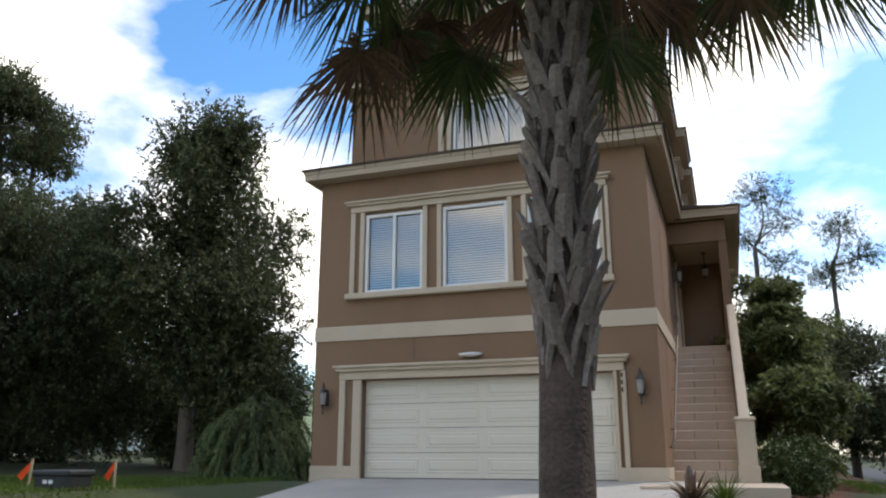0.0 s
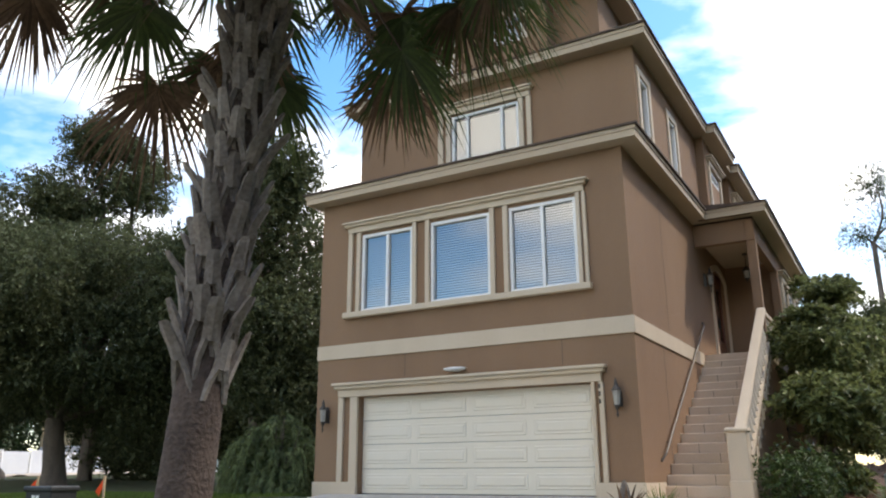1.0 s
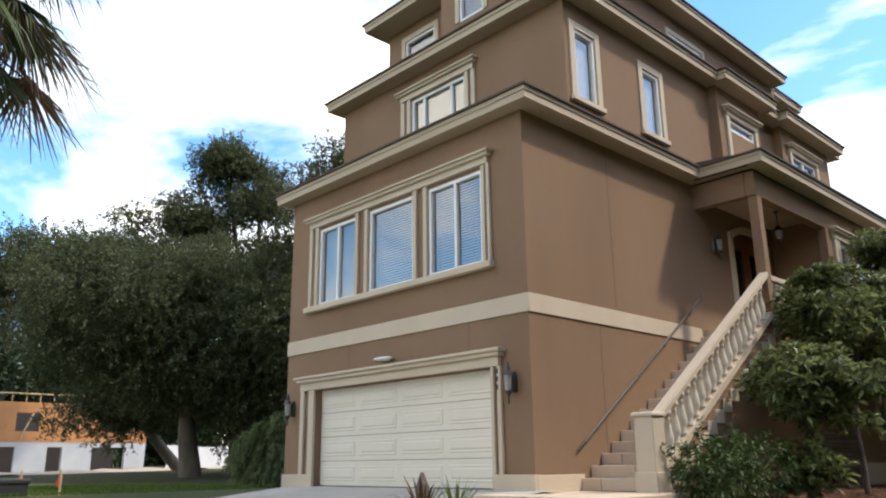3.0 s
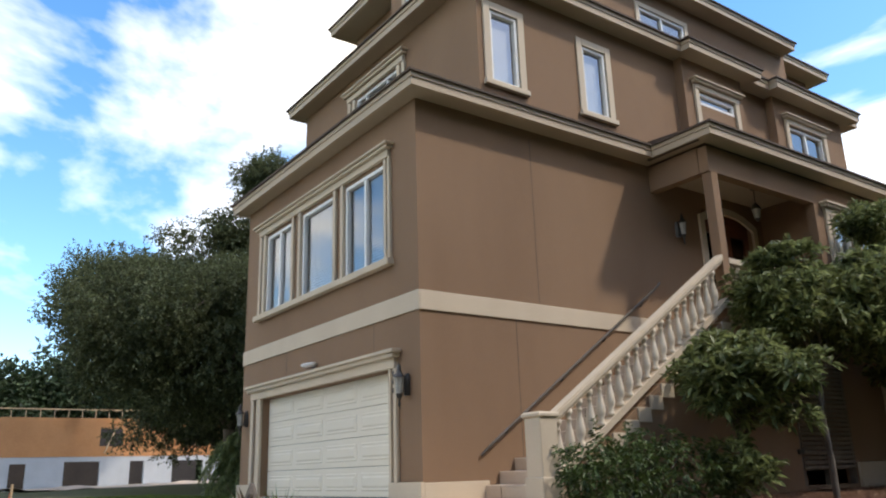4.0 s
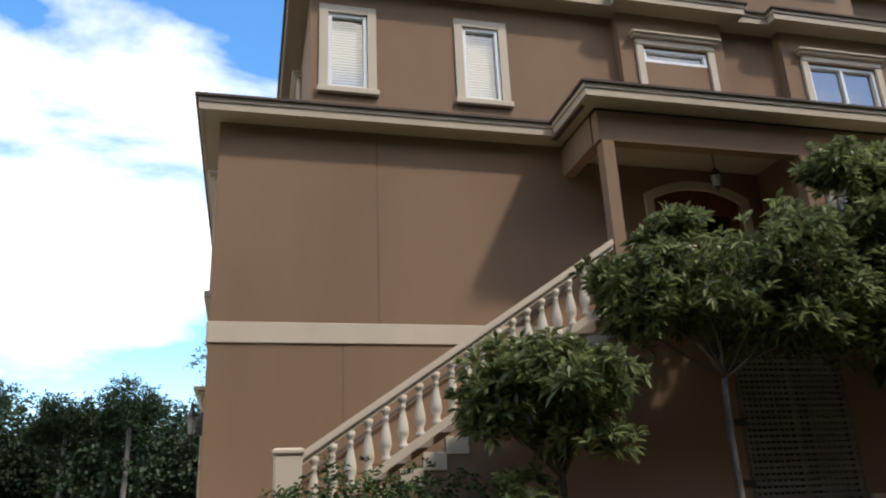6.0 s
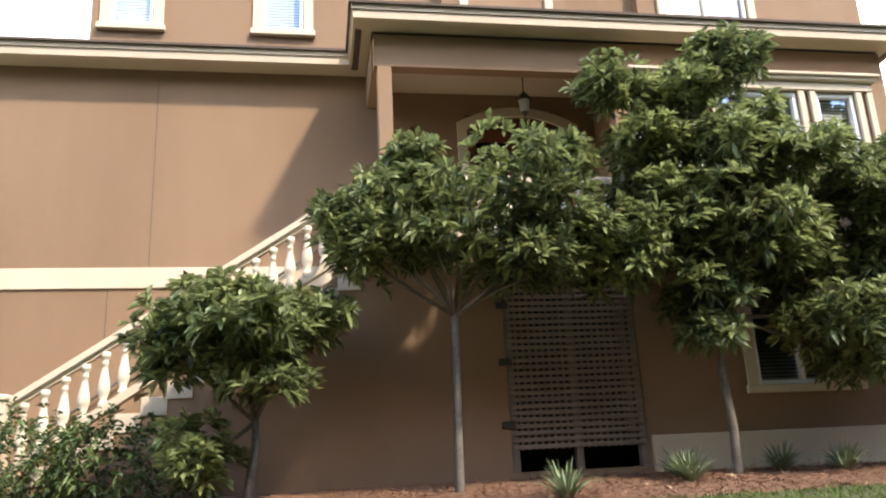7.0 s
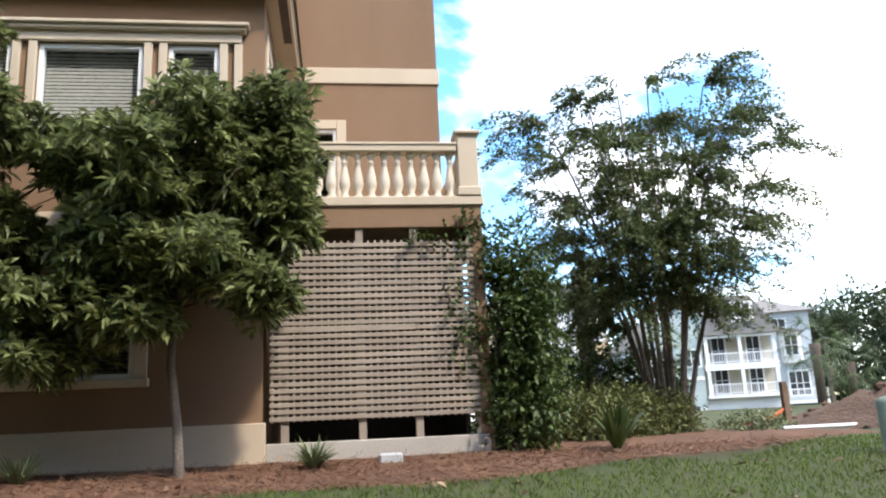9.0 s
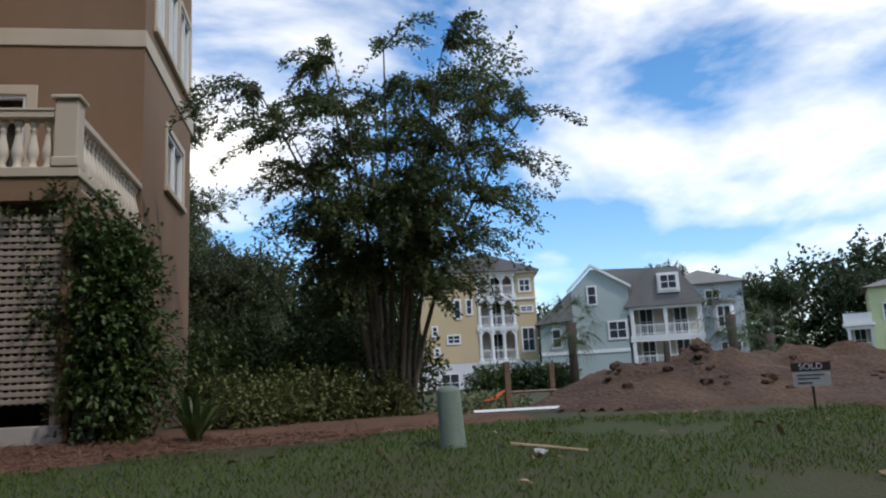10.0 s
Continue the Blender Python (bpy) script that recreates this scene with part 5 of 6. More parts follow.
def fan_palm(label, foot, top, r, fans=26, size=0.8, group="palms beyond the garden"):
    ob = thing("palm_tree", label, "palm tree", group, "", foot)
    f = Vector(foot)
    t = Vector((foot[0], foot[1], top))
    part("trunk", tube([f - Vector((0, 0, 0.2)), f.lerp(t, 0.5), t], [r * 1.1, r, r * 1.3], 10), PALMTRUNK, ob, "", True)
    leaves = []
    for i in range(fans):
        az = i * 2.39996
        el = radians(-55 + 125 * i / fans)
        out = Vector((math.cos(az) * math.cos(el), math.sin(az) * math.cos(el), math.sin(el)))
        fan(t + out * size, out + Vector((0, 0, -0.3)), 0, 18, 105, None, leaves, size, 0.5)
    tagged(part("foliage", joined(leaves, "foliage", PALMLEAF), None, ob), kind="stuff")
    return ob


# --- big trees beside the house ---
oak_blobs = [(-25.0, 19.8, 7.1, 4.82, 4.82, 3.37), (-23.8, 15.9, 7.3, 3.49, 3.01, 2.53), (-22.4, 18.7, 6.1, 3.37, 3.37, 2.17), (-25.8, 23.4, 6.4, 4.22, 3.86, 3.62), (-27.1, 17.3, 8.9, 3.62, 3.86, 2.29), (-21.6, 22.5, 4.7, 2.89, 2.65, 2.41), (-22.8, 21.0, 8.9, 3.13, 3.13, 1.93)]
tree("live_oak", "broad dark-green live oak with low drooping boughs", "tree", (-25.7, 20.4, ground_z(-25.7, 20.4)), (-25.5, 20.0, 3.7), oak_blobs, 0.42,
     sprays("crown", clumps(oak_blobs, 46, 1.1), 25000, 11, 0.14, 0.075, OAKLEAF, 0.8, 0.42, 0.5), BARK, "big trees beside the house", 5)
tall_blobs = [(-28.70, 21.78, 13.95, 2.29, 2.29, 1.72), (-27.75, 23.87, 15.00, 2.06, 1.95, 1.61), (-29.94, 19.97, 12.25, 2.29, 2.29, 1.61), (-28.14, 22.25, 16.61, 1.49, 1.61, 1.03), (-29.18, 24.15, 11.58, 2.52, 2.52, 1.83), (-28.32, 20.73, 9.87, 2.75, 2.75, 1.83)]
tree("shade_tree", "tall open-crowned tree behind the oak", "tree", (-30, 24.8, ground_z(-30, 24.8)), (-29.8, 24.7, 9.3), tall_blobs, 0.3,
     sprays("crown", clumps(tall_blobs, 22, 0.8), 8000, 10, 0.15, 0.085, OAKLEAF, 0.8, 0.4), BARK, "big trees beside the house", 6)
t2_blobs = [(-16.65, 21.20, 10.07, 2.09, 2.09, 1.81), (-15.71, 22.46, 8.18, 2.19, 2.09, 1.81), (-17.92, 20.25, 8.18, 2.09, 2.09, 1.62), (-16.42, 21.12, 11.89, 1.34, 1.34, 1.05), (-14.92, 21.20, 6.05, 1.90, 1.90, 1.62), (-16.65, 20.88, 5.89, 2.09, 2.09, 1.81), (-14.60, 21.04, 3.60, 1.81, 1.81, 1.52)]
tree("shade_tree", "tall leafy tree close behind the house", "tree", (-16.7, 21.5, ground_z(-16.7, 21.5)), (-16.6, 21.4, 4.6), t2_blobs, 0.26,
     sprays("crown", clumps(t2_blobs, 30, 0.9), 10500, 10, 0.15, 0.08, OAKLEAF, 0.8, 0.4), BARK, "big trees beside the house", 5)
for label, foot, fz, bl in (
        ("dense dark tree behind the live oak", (-31.3, 27.5), 2.6, [(-30.0, 26.8, 4.3, 3.62, 3.13, 2.02), (-33.0, 25.4, 5.7, 3.62, 3.13, 1.59), (-28.2, 27.5, 2.9, 3.62, 2.89, 1.59)]),
        ("low dark tree at the back corner of the garden", (-18.7, 26.2), 2.4, [(-18.9, 26.1, 3.9, 2.17, 2.17, 1.81), (-20.1, 27.9, 5.7, 2.17, 2.17, 1.69), (-18.0, 24.6, 2.5, 1.81, 1.57, 1.33)])):
    tree("shade_tree", label, "tree", (*foot, ground_z(*foot)), (*foot, fz), bl, 0.2,
         sprays("crown", clumps(bl, 34, 1.1), 8000, 10, 0.17, 0.095, OAKLEAF, 0.8, 0.4), BARK, "big trees beside the house", 4)
left_blobs = [(-41.0, 19.7, 11.7, 4.82, 4.82, 3.62), (-36.2, 22.4, 6.8, 4.82, 4.82, 3.62)]
tree("shade_tree", "dark leafy tree at the edge of the neighbouring lot", "tree", (-38.6, 26, ground_z(-38.6, 26)), (-38.6, 22.3, 5.6), left_blobs, 0.3,
     sprays("crown", clumps(left_blobs, 40, 1.3), 9000, 10, 0.19, 0.10, OAKLEAF, 0.8, 0.5), BARK, "big trees beside the house", 5)

# weeping shrub at the garage corner
weep = thing("weeping_shrub", "feathery green weeping shrub at the garage corner", "shrub", "", "", (-9.7, 14.8, 1.15))
wb = bmesh.new()
wbase, wway = [], []
for k in range(330):
    az = random.uniform(0, 2 * math.pi)
    rx = random.uniform(0.1, 1.35)
    h = random.uniform(0.35, 1.0) * (1.9 - 0.75 * rx + 0.45 * math.sin(3 * az + 1) * rx)
    top = Vector((-9.75 + math.cos(az) * rx * 0.7, 14.8 + math.sin(az) * rx * 0.6, 1.15 + h * (1.0 - 0.12 * rx)))
    o = Vector((math.cos(az), math.sin(az), 0))
    pts = [top + o * 0.45 * f + Vector((0, 0, 0.35 * f - 0.95 * f * f)) for f in np.linspace(0, 1, 16)]
    for a, b in zip(pts, pts[1:]):
        if a.z < 1.15:
            break
        for _ in range(5):
            wbase.append(a.lerp(b, random.random()))
            wway.append((b - a).normalized() + Vector((random.gauss(0, 0.6), random.gauss(0, 0.6), random.gauss(-0.2, 0.4))))
    if k % 6 == 0:
        tube([(-9.7, 14.8, 1.0), (top.x * 0.6 - 9.7 * 0.4, top.y * 0.6 + 14.8 * 0.4, 1.0 + (top.z - 1) * 0.6), top], [0.03, 0.018, 0.006], 5, wb)
tagged(part("stem_tangle", wb, BARK, weep), kind="stuff")
tagged(part("crown", leaf_mesh("crown", np.array(wbase), np.array(wway), 0.13, 0.02, WEEP, 0.2), None, weep), kind="stuff")

# --- trees past the far end of the house ---
for label, (x, y), h, blobs in (
        ("tall pine with sparse tufts of needles", (2.2, 54.0), 15.0, [(2.8, 54.0, 18.5, 2.02, 2.02, 1.31), (4.0, 54.7, 16.6, 1.51, 1.51, 0.91), (1.7, 53.5, 15.4, 1.51, 1.51, 0.91), (3.4, 53.6, 13.7, 1.62, 1.62, 0.81)]),
        ("tall pine with open crown", (7.0, 57.0), 14.0, [(7.8, 57.2, 16.6, 1.72, 1.72, 1.11), (9.0, 57.8, 14.7, 1.62, 1.62, 0.91), (6.7, 56.6, 13.3, 1.82, 1.82, 0.91)])):
    tree("pine_tree", label, "tree", (x, y, ground_z(x, y)), (x, y, h), blobs, 0.18,
         sprays("crown", blobs, 900, 8, 0.22, 0.05, FARLEAF, 0.9, 0.4), BARK, "pines", 3)
for label, (x, y), blobs in (
        ("dark leafy tree past the end of the house", (2.6, 47.0), [(2.9, 47.3, 6.1, 2.62, 2.62, 2.62), (4.5, 48.9, 4.6, 2.22, 2.22, 2.22), (1.6, 48.2, 8.4, 1.92, 1.92, 1.62), (3.2, 46.9, 3.1, 2.62, 2.42, 1.82)]),
        ("dark leafy tree along the road", (6.0, 50.0), [(6.8, 50.4, 5.5, 2.42, 2.42, 2.42), (6.0, 51.8, 8.1, 2.02, 2.02, 1.72), (7.0, 49.5, 3.0, 2.02, 2.02, 1.72), (9.3, 51.0, 6.3, 2.62, 2.62, 2.83), (9.5, 50.5, 3.0, 2.42, 2.22, 1.92)])):
    tree("shade_tree", label, "tree", (x, y, ground_z(x, y)), (x, y, 3.0), blobs, 0.2,
         sprays("crown", clumps(blobs, 28, 0.9), 8500, 9, 0.15, 0.085, OAKLEAF, 0.8, 0.4), BARK, "trees past the end of the house", 3)

# crape myrtle: many thin stems, arching tips
my_foot = (-3.9, 32.9, ground_z(-3.9, 32.9))
myrtle = thing("crape_myrtle", "multi-stemmed crape myrtle with arching leafy tips", "tree", "", "", my_foot)
mw = bmesh.new()
mb, mway = [], []
stems_end = []
for k in range(13):
    az = k * 2.39996
    rr = 0.35 + 2.3 * ((k + 0.5) / 13) ** 0.7
    top = Vector((-3.9 + math.cos(az) * rr * 0.9, 32.9 + math.sin(az) * rr, 7.9 - 0.42 * rr ** 1.6 + random.uniform(-0.4, 0.3)))
    foot_k = Vector(my_foot) + Vector((math.cos(az) * 0.22, math.sin(az) * 0.25, -0.1))
    pts = [foot_k.lerp(top, f) + Vector((math.cos(az), math.sin(az), 0)) * -0.16 * rr * math.sin(math.pi * f) for f in np.linspace(0, 1, 8)]
    tube(pts, list(np.linspace(0.05, 0.012, 8)), 6, mw)
    stems_end.append((pts, az))
    for j in range(26):
        f = random.uniform(0.4, 1.0) if j else 1.0
        p = pts[min(7, round(f * 7))]
        a2 = az + random.gauss(0, 1.0)
        o = Vector((math.cos(a2), math.sin(a2), random.uniform(0.0, 0.95)))
        L = random.uniform(0.6, 1.4)
        tw = [p + o * L * s - Vector((0, 0, 1)) * 0.75 * L * s * s for s in np.linspace(0, 1, 7)]
        tube([tw[0], tw[2], tw[4], tw[6]], [0.012, 0.009, 0.006, 0.003], 4, mw)
        for s in np.arange(0.12, 1.0, 0.022):
            q = p + o * L * s - Vector((0, 0, 1)) * 0.75 * L * s * s
            for _ in range(4):
                mb.append(q + Vector((random.gauss(0, 0.05), random.gauss(0, 0.05), random.gauss(0, 0.05))))
                mway.append((random.gauss(o.x, 0.8), random.gauss(o.y, 0.8), random.gauss(-0.1, 0.6)))
mc = clumps([(-3.9, 33.0, 5.6, 2.0, 2.2, 1.4), (-3.9, 33.5, 7.1, 1.7, 1.9, 1.4), (-3.8, 32.1, 4.5, 1.7, 1.6, 1.0), (-4.0, 33.9, 4.2, 1.4, 1.5, 0.9)], 16, 0.5)
tagged(part("stem_tangle", mw, BARK, myrtle, "", True), kind="stuff")
tagged(part("crown", leaf_mesh("crown", np.array(mb), np.array(mway), 0.085, 0.045, MYRTLE, 0.15), None, myrtle), kind="stuff")
tagged(part("inner_crown", sprays("inner_crown", mc, 900, 9, 0.095, 0.05, MYRTLE, 0.9, 0.4), None, myrtle), kind="stuff")
fan_palm("cabbage palm with drooping fans behind the crape myrtle", (-8.2, 32.9, ground_z(-8.2, 32.9)), 4.9, 0.19, 34, 0.95)

# climbing vine on the deck corner, hedges, agave and strap-leaved clumps
vine = thing("climbing_vine", "dense dark-green vine covering the deck corner", "vine", "", "", (0.1, 29.2, 1.0))
v_blobs = [(-0.05, 29.4, 1.7, 0.4, 0.42, 0.75), (-0.05, 29.42, 2.6, 0.4, 0.42, 0.8), (-0.1, 29.5, 3.15, 0.35, 0.38, 0.5), (-0.05, 29.2, 3.5, 0.25, 0.28, 0.35), (-0.4, 29.55, 2.0, 0.45, 0.4, 0.9)]
tagged(part("crown", sprays("crown", v_blobs, 1700, 7, 0.085, 0.05, SHRUB, 0.7, 0.22, 0.2), None, vine), kind="stuff")
vs_ = bmesh.new()
for k in range(9):
    limb(vs_, (-0.12, 29.2 + 0.04 * k, 0.95), (-0.3 + 0.03 * k, 29.2 + 0.04 * k, 3.2), 0.018, 0.008)
tagged(part("stem_tangle", vs_, BARK, vine), kind="stuff")
creeper = [(0.03, 28.6, 3.5, 0.05, 0.3, 0.3), (0.03, 28.7, 2.6, 0.05, 0.25, 0.8), (0.03, 28.85, 3.9, 0.05, 0.2, 0.2), (0.03, 28.3, 3.75, 0.05, 0.25, 0.1)]
tagged(part("tendril_mass", sprays("tendril_mass", creeper, 110, 6, 0.07, 0.04, SHRUB, 1.0, 0.15, 0.3), None, vine), kind="stuff")

for label, blobs, mtl, n, size in (
        ("rounded azalea hedge with a few pink flowers", [(-1.7 - 0.5 * k, 30.6 + 0.52 * k, 1.32, 0.6, 0.5, 0.42 + 0.05 * (k % 3)) for k in range(5)], AZALEA, 2300, 0.045),
        ("tall loose hedge behind the azaleas", [(-4.3 - 0.3 * k, 30.0 + 0.8 * k, 1.85, 0.9, 0.75, 0.85 + 0.1 * (k % 2)) for k in range(5)], SHRUB, 2000, 0.06),
        ("low ground cover at the end of the bed", [(-3.0 - 0.7 * k, 34.0 + 0.35 * k, 1.1, 0.8, 0.45, 0.2) for k in range(4)], GREYGRASS, 500, 0.05)):
    h = thing("hedge", label, "hedge", "", "", (blobs[0][0], blobs[0][1], 1.0))
    tagged(part("crown", sprays("crown", blobs, n, 7, size * 1.7, size, mtl, 0.6, 0.2), None, h), kind="stuff")
    hs = bmesh.new()
    for b in blobs:
        for _ in range(4):
            limb(hs, (b[0] + random.uniform(-0.1, 0.1), b[1] + random.uniform(-0.1, 0.1), 0.95), (b[0] + random.uniform(-0.4, 0.4), b[1] + random.uniform(-0.4, 0.4), b[2] + 0.2), 0.015, 0.006)
    tagged(part("stem_tangle", hs, BARK, h), kind="stuff")


def clump(name, label, x, y, n, length, width, material, lean=0.9, group="strap-leaved clumps"):
    """Arching strap leaves from one crown."""
    z = ground_z(x, y) + 0.02
    ob = thing(name, label, "plant", group, "", (x, y, z))
    v, f = [], []
    for _ in range(n):
        az = random.uniform(0, 2 * math.pi)
        o = Vector((math.cos(az), math.sin(az), 0))
        w = Vector((-o.y, o.x, 0))
        L, ln = length * random.uniform(0.7, 1.1), lean * random.uniform(0.3, 1.1)
        n0 = len(v)
        for k in range(6):
            s = k / 5
            p = Vector((x, y, z)) + o * (0.03 + L * ln * s) + Vector((0, 0, L * (s - 0.75 * ln * s * s)))
            hw = width * 0.5 * (1 - s ** 2) + 0.001
            v += [tuple(p - w * hw + Vector((0, 0, 0.3 * hw))), tuple(p + w * hw + Vector((0, 0, 0.3 * hw)))]
        for k in range(5):
            m = n0 + 2 * k
            f += [(m, m + 1, m + 3), (m, m + 3, m + 2)]
    tagged(part("leaves", tri_mesh("leaves", np.array(v), np.array(f), material), None, ob), kind="stuff")
    part("crown", lathe([(0.05, -0.05), (0.06, 0.0), (0.03, 0.04)], (x, y, z), 8), BARK, ob)
    return ob


for x, y in ((1.75, 20.35), (1.2, 21.9), (0.75, 22.0), (0.65, 23.3), (0.75, 26.9), (0.8, 24.0)):
    clump("grass_clump", "grey-green strap-leaved grass clump in the straw bed", x, y, 120, 0.48, 0.02, GREYGRASS)
clump("agave", "dark spiky agave at the end of the hedge", 0.28, 30.4, 60, 0.75, 0.05, SHRUB, 0.6, "")
cyc = clump("cycad", "small cycad with a brown cone at the driveway edge", -0.8, 11.0, 34, 0.62, 0.05, DEADLEAF, 0.95, "")
part("cone", lathe([(0.10, 0.0), (0.11, 0.18), (0.07, 0.26), (0.065, 0.40), (0.02, 0.52)], (-0.8, 11.0, ground_z(-0.8, 11.0)), 10), BARK, cyc, "brown upright cone")
clump("grass_clump", "green strap-leaved clump at the driveway edge", -0.4, 11.15, 90, 0.6, 0.016, BLADE)


# --- woods in the distance ---
def woods(name, label, places, n, size):
    blobs = [(x, y, 1.0 + h * 0.52, r, r, h * 0.50) for x, y, h, r in places]
    ob = thing(name, label, "woods", "", "stuff", (places[0][0], places[0][1], 1.5))
    tagged(part("crowns", sprays("crowns", blobs, n, 6, size * 1.5, size, FARLEAF, 0.5, size * 3), None, ob), kind="stuff")
    tw = bmesh.new()
    for x, y, h, r in places:
        tube([(x, y, 0.8), (x + 0.2, y, h * 0.7)], [0.25, 0.12], 6, tw)
    tagged(part("trunks", tw, BARK, ob), kind="stuff")
    return ob


ring = []
for k in range(46):
    a = radians(108 + 118 * k / 45)
    d = random.uniform(96, 114)
    ring.append((8 + d * math.cos(a), 22 + d * math.sin(a), random.uniform(9.5, 14.0), random.uniform(4.5, 6.5)))
woods("far_woods", "dark line of woods beyond the houses", ring, 30000, 0.42)
ring2 = [(-66 + random.uniform(-5, 5), -46 + 4.9 * k, random.uniform(9.5, 13.5), random.uniform(3.8, 5.2)) for k in range(18)]
woods("near_woods", "dark leafy woods past the building site", ring2, 30000, 0.33)
ring3 = [(14 + 7 * k + random.uniform(-2, 2), -24 - 3 * k + random.uniform(-3, 3), random.uniform(6, 9), random.uniform(3.5, 4.5)) for k in range(-2, 7)] + [(27 + random.uniform(-3, 3), -8 + 4.4 * k, random.uniform(15, 20), random.uniform(4.5, 6.0)) for k in range(16)]
woods("street_woods", "dark trees across the road", ring3, 26000, 0.62)


# ---- the neighbourhood ----
def lp(name, bm, material, parent, label="", smooth=False):
    """A part built in its thing's own axes."""
    ob = new(name, finish(bm, name, material, smooth))
    ob.parent = parent
    if label:
        ob["label"] = label
    return ob


def placed(name, label, category, at, right, group=""):
    """A thing whose own x runs along `right`, seen from the front along its y."""
    ob = thing(name, label, category, group, "", at)
    ob.rotation_euler = (0, 0, math.atan2(right[1], right[0]))
    return ob


def far_window(house, x0, z0, x1, z1, y=0.0, bars=1):
    w = bmesh.new()
    t = 0.12
    for a, b, c, d in ((x0 - t, z0 - t, x0, z1 + t), (x1, z0 - t, x1 + t, z1 + t), (x0, z0 - t, x1, z0), (x0, z1, x1, z1 + t)):
        box(a, y - 0.07, b, c, y + 0.02, d, w)
    for k in range(bars):
        m = x0 + (x1 - x0) * (k + 1) / (bars + 1)
        box(m - 0.03, y - 0.05, z0, m + 0.03, y, z1, w)
    box(x0, y - 0.05, (z0 + z1) / 2 - 0.025, x1, y, (z0 + z1) / 2 + 0.025, w)
    win = lp("window", w, WHITETRIM, house)
    lp("pane", box(x0, y - 0.03, z0, x1, y - 0.005, z1), WINDARK, win)


def far_porch(house, x0, x1, z0, z1, deep, columns, rail=0.95, front=0.0, arched=False):
    """An open porch bay set into the facade: back painted in a shade tone, columns, floor edge and railing."""
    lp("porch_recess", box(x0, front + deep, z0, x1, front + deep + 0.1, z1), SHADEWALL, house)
    lp("porch_floor", box(x0 - 0.1, front - 0.12, z0 - 0.22, x1 + 0.1, front + deep, z0), WHITETRIM, house)
    lp("porch_lintel", box(x0 - 0.1, front - 0.1, z1 - 0.2, x1 + 0.1, front + 0.2, z1 + 0.05), WHITETRIM, house)
    for k in range(columns):
        x = x0 + 0.12 + (x1 - x0 - 0.24) * k / (columns - 1)
        c = lathe([(0.19, 0), (0.19, 0.12), (0.13, 0.18), (0.11, z1 - z0 - 0.35), (0.18, z1 - z0 - 0.28), (0.18, z1 - z0 - 0.2)], (x, front + 0.05, z0), 10) if arched else box(x - 0.12, front - 0.08, z0, x + 0.12, front + 0.16, z1 - 0.2)
        lp("column", c, WHITETRIM, house)
        if arched and k < columns - 1:
            xn = x0 + 0.12 + (x1 - x0 - 0.24) * (k + 1) / (columns - 1)
            a = bmesh.new()
            n = 8
            rows = []
            for i in range(n + 1):
                f = i / n
                zz = z1 - 0.75 + 0.5 * math.sin(math.pi * f)
                xx = x + (xn - x) * f
                rows.append([a.verts.new(p) for p in ((xx, front - 0.05, zz), (xx, front - 0.05, z1), (xx, front + 0.12, z1), (xx, front + 0.12, zz))])
            for p, q in zip(rows, rows[1:]):
                for j in range(4):
                    a.faces.new((p[j], q[j], q[(j + 1) % 4], p[(j + 1) % 4]))
            lp("arch", a, WHITETRIM, house)
    r = bmesh.new()
    box(x0, front - 0.04, z0 + rail - 0.08, x1, front + 0.04, z0 + rail, r)
    box(x0, front - 0.03, z0 + 0.08, x1, front + 0.03, z0 + 0.14, r)
    x = x0 + 0.1
    while x < x1:
        box(x - 0.02, front - 0.02, z0 + 0.14, x + 0.02, front + 0.02, z0 + rail - 0.08, r)
        x += 0.17
    lp("railing", r, WHITETRIM, house)
    n = max(1, int((x1 - x0) / 1.6))
    for k in range(n):
        c = x0 + (x1 - x0) * (k + 0.5) / n
        far_window(house, c - 0.42, z0 + 0.1, c + 0.42, z0 + 2.0, front + deep, 1)


def gable(x0, x1, zb, zt, y0, y1, apex, bm=None):
    return prism([(x0, zb), (x1, zb), (apex, zt)], "y", y0, y1, bm)


WINDARK = mat("far_glass", (0.03, 0.035, 0.045), (0.06, 0.065, 0.08), 0.12, 10, 1, 0, spec=0.8)
# one tone for every porch back, with the recess shade in its colour
SHADEWALL = mat("porch_wall_in_shade", (0.42, 0.38, 0.30), (0.50, 0.46, 0.38), 0.8, 20, 1, 0)
BASEWHITE = mat("pale_block", (0.60, 0.60, 0.60), (0.70, 0.70, 0.69), 0.85, 20, 1, 0.1, 0.01)

# tan house with stacked arched porches
h1 = placed("tan_house", "tan stucco house with three stacked white porches", "house", (-48.08, 38.53, 1.36), (0.17, 0.985), "houses across the lots")
lp("base", box(0, 0.02, -0.5, 8.6, 9, 2.3), BASEWHITE, h1, "pale block ground floor")
lp("wall", box(0.0, 0, 2.3, 4.2, 9, 8.9, box(7.15, 0, 2.3, 8.6, 9, 8.9, box(4.2, 1.5, 2.3, 7.15, 9, 8.9))), TAN, h1)
lp("roof", gable(-0.4, 9.0, 8.9, 10.4, -0.5, 9.4, 4.6), ROOFGREY, h1)
lp("cornice", box(-0.2, -0.25, 8.75, 8.8, 9.2, 8.92), WHITETRIM, h1)
for z0, z1 in ((2.35, 4.75), (4.85, 7.0), (7.1, 8.8)):
    far_porch(h1, 4.25, 7.1, z0, z1, 1.35, 4, 0.8, 0.0, True)
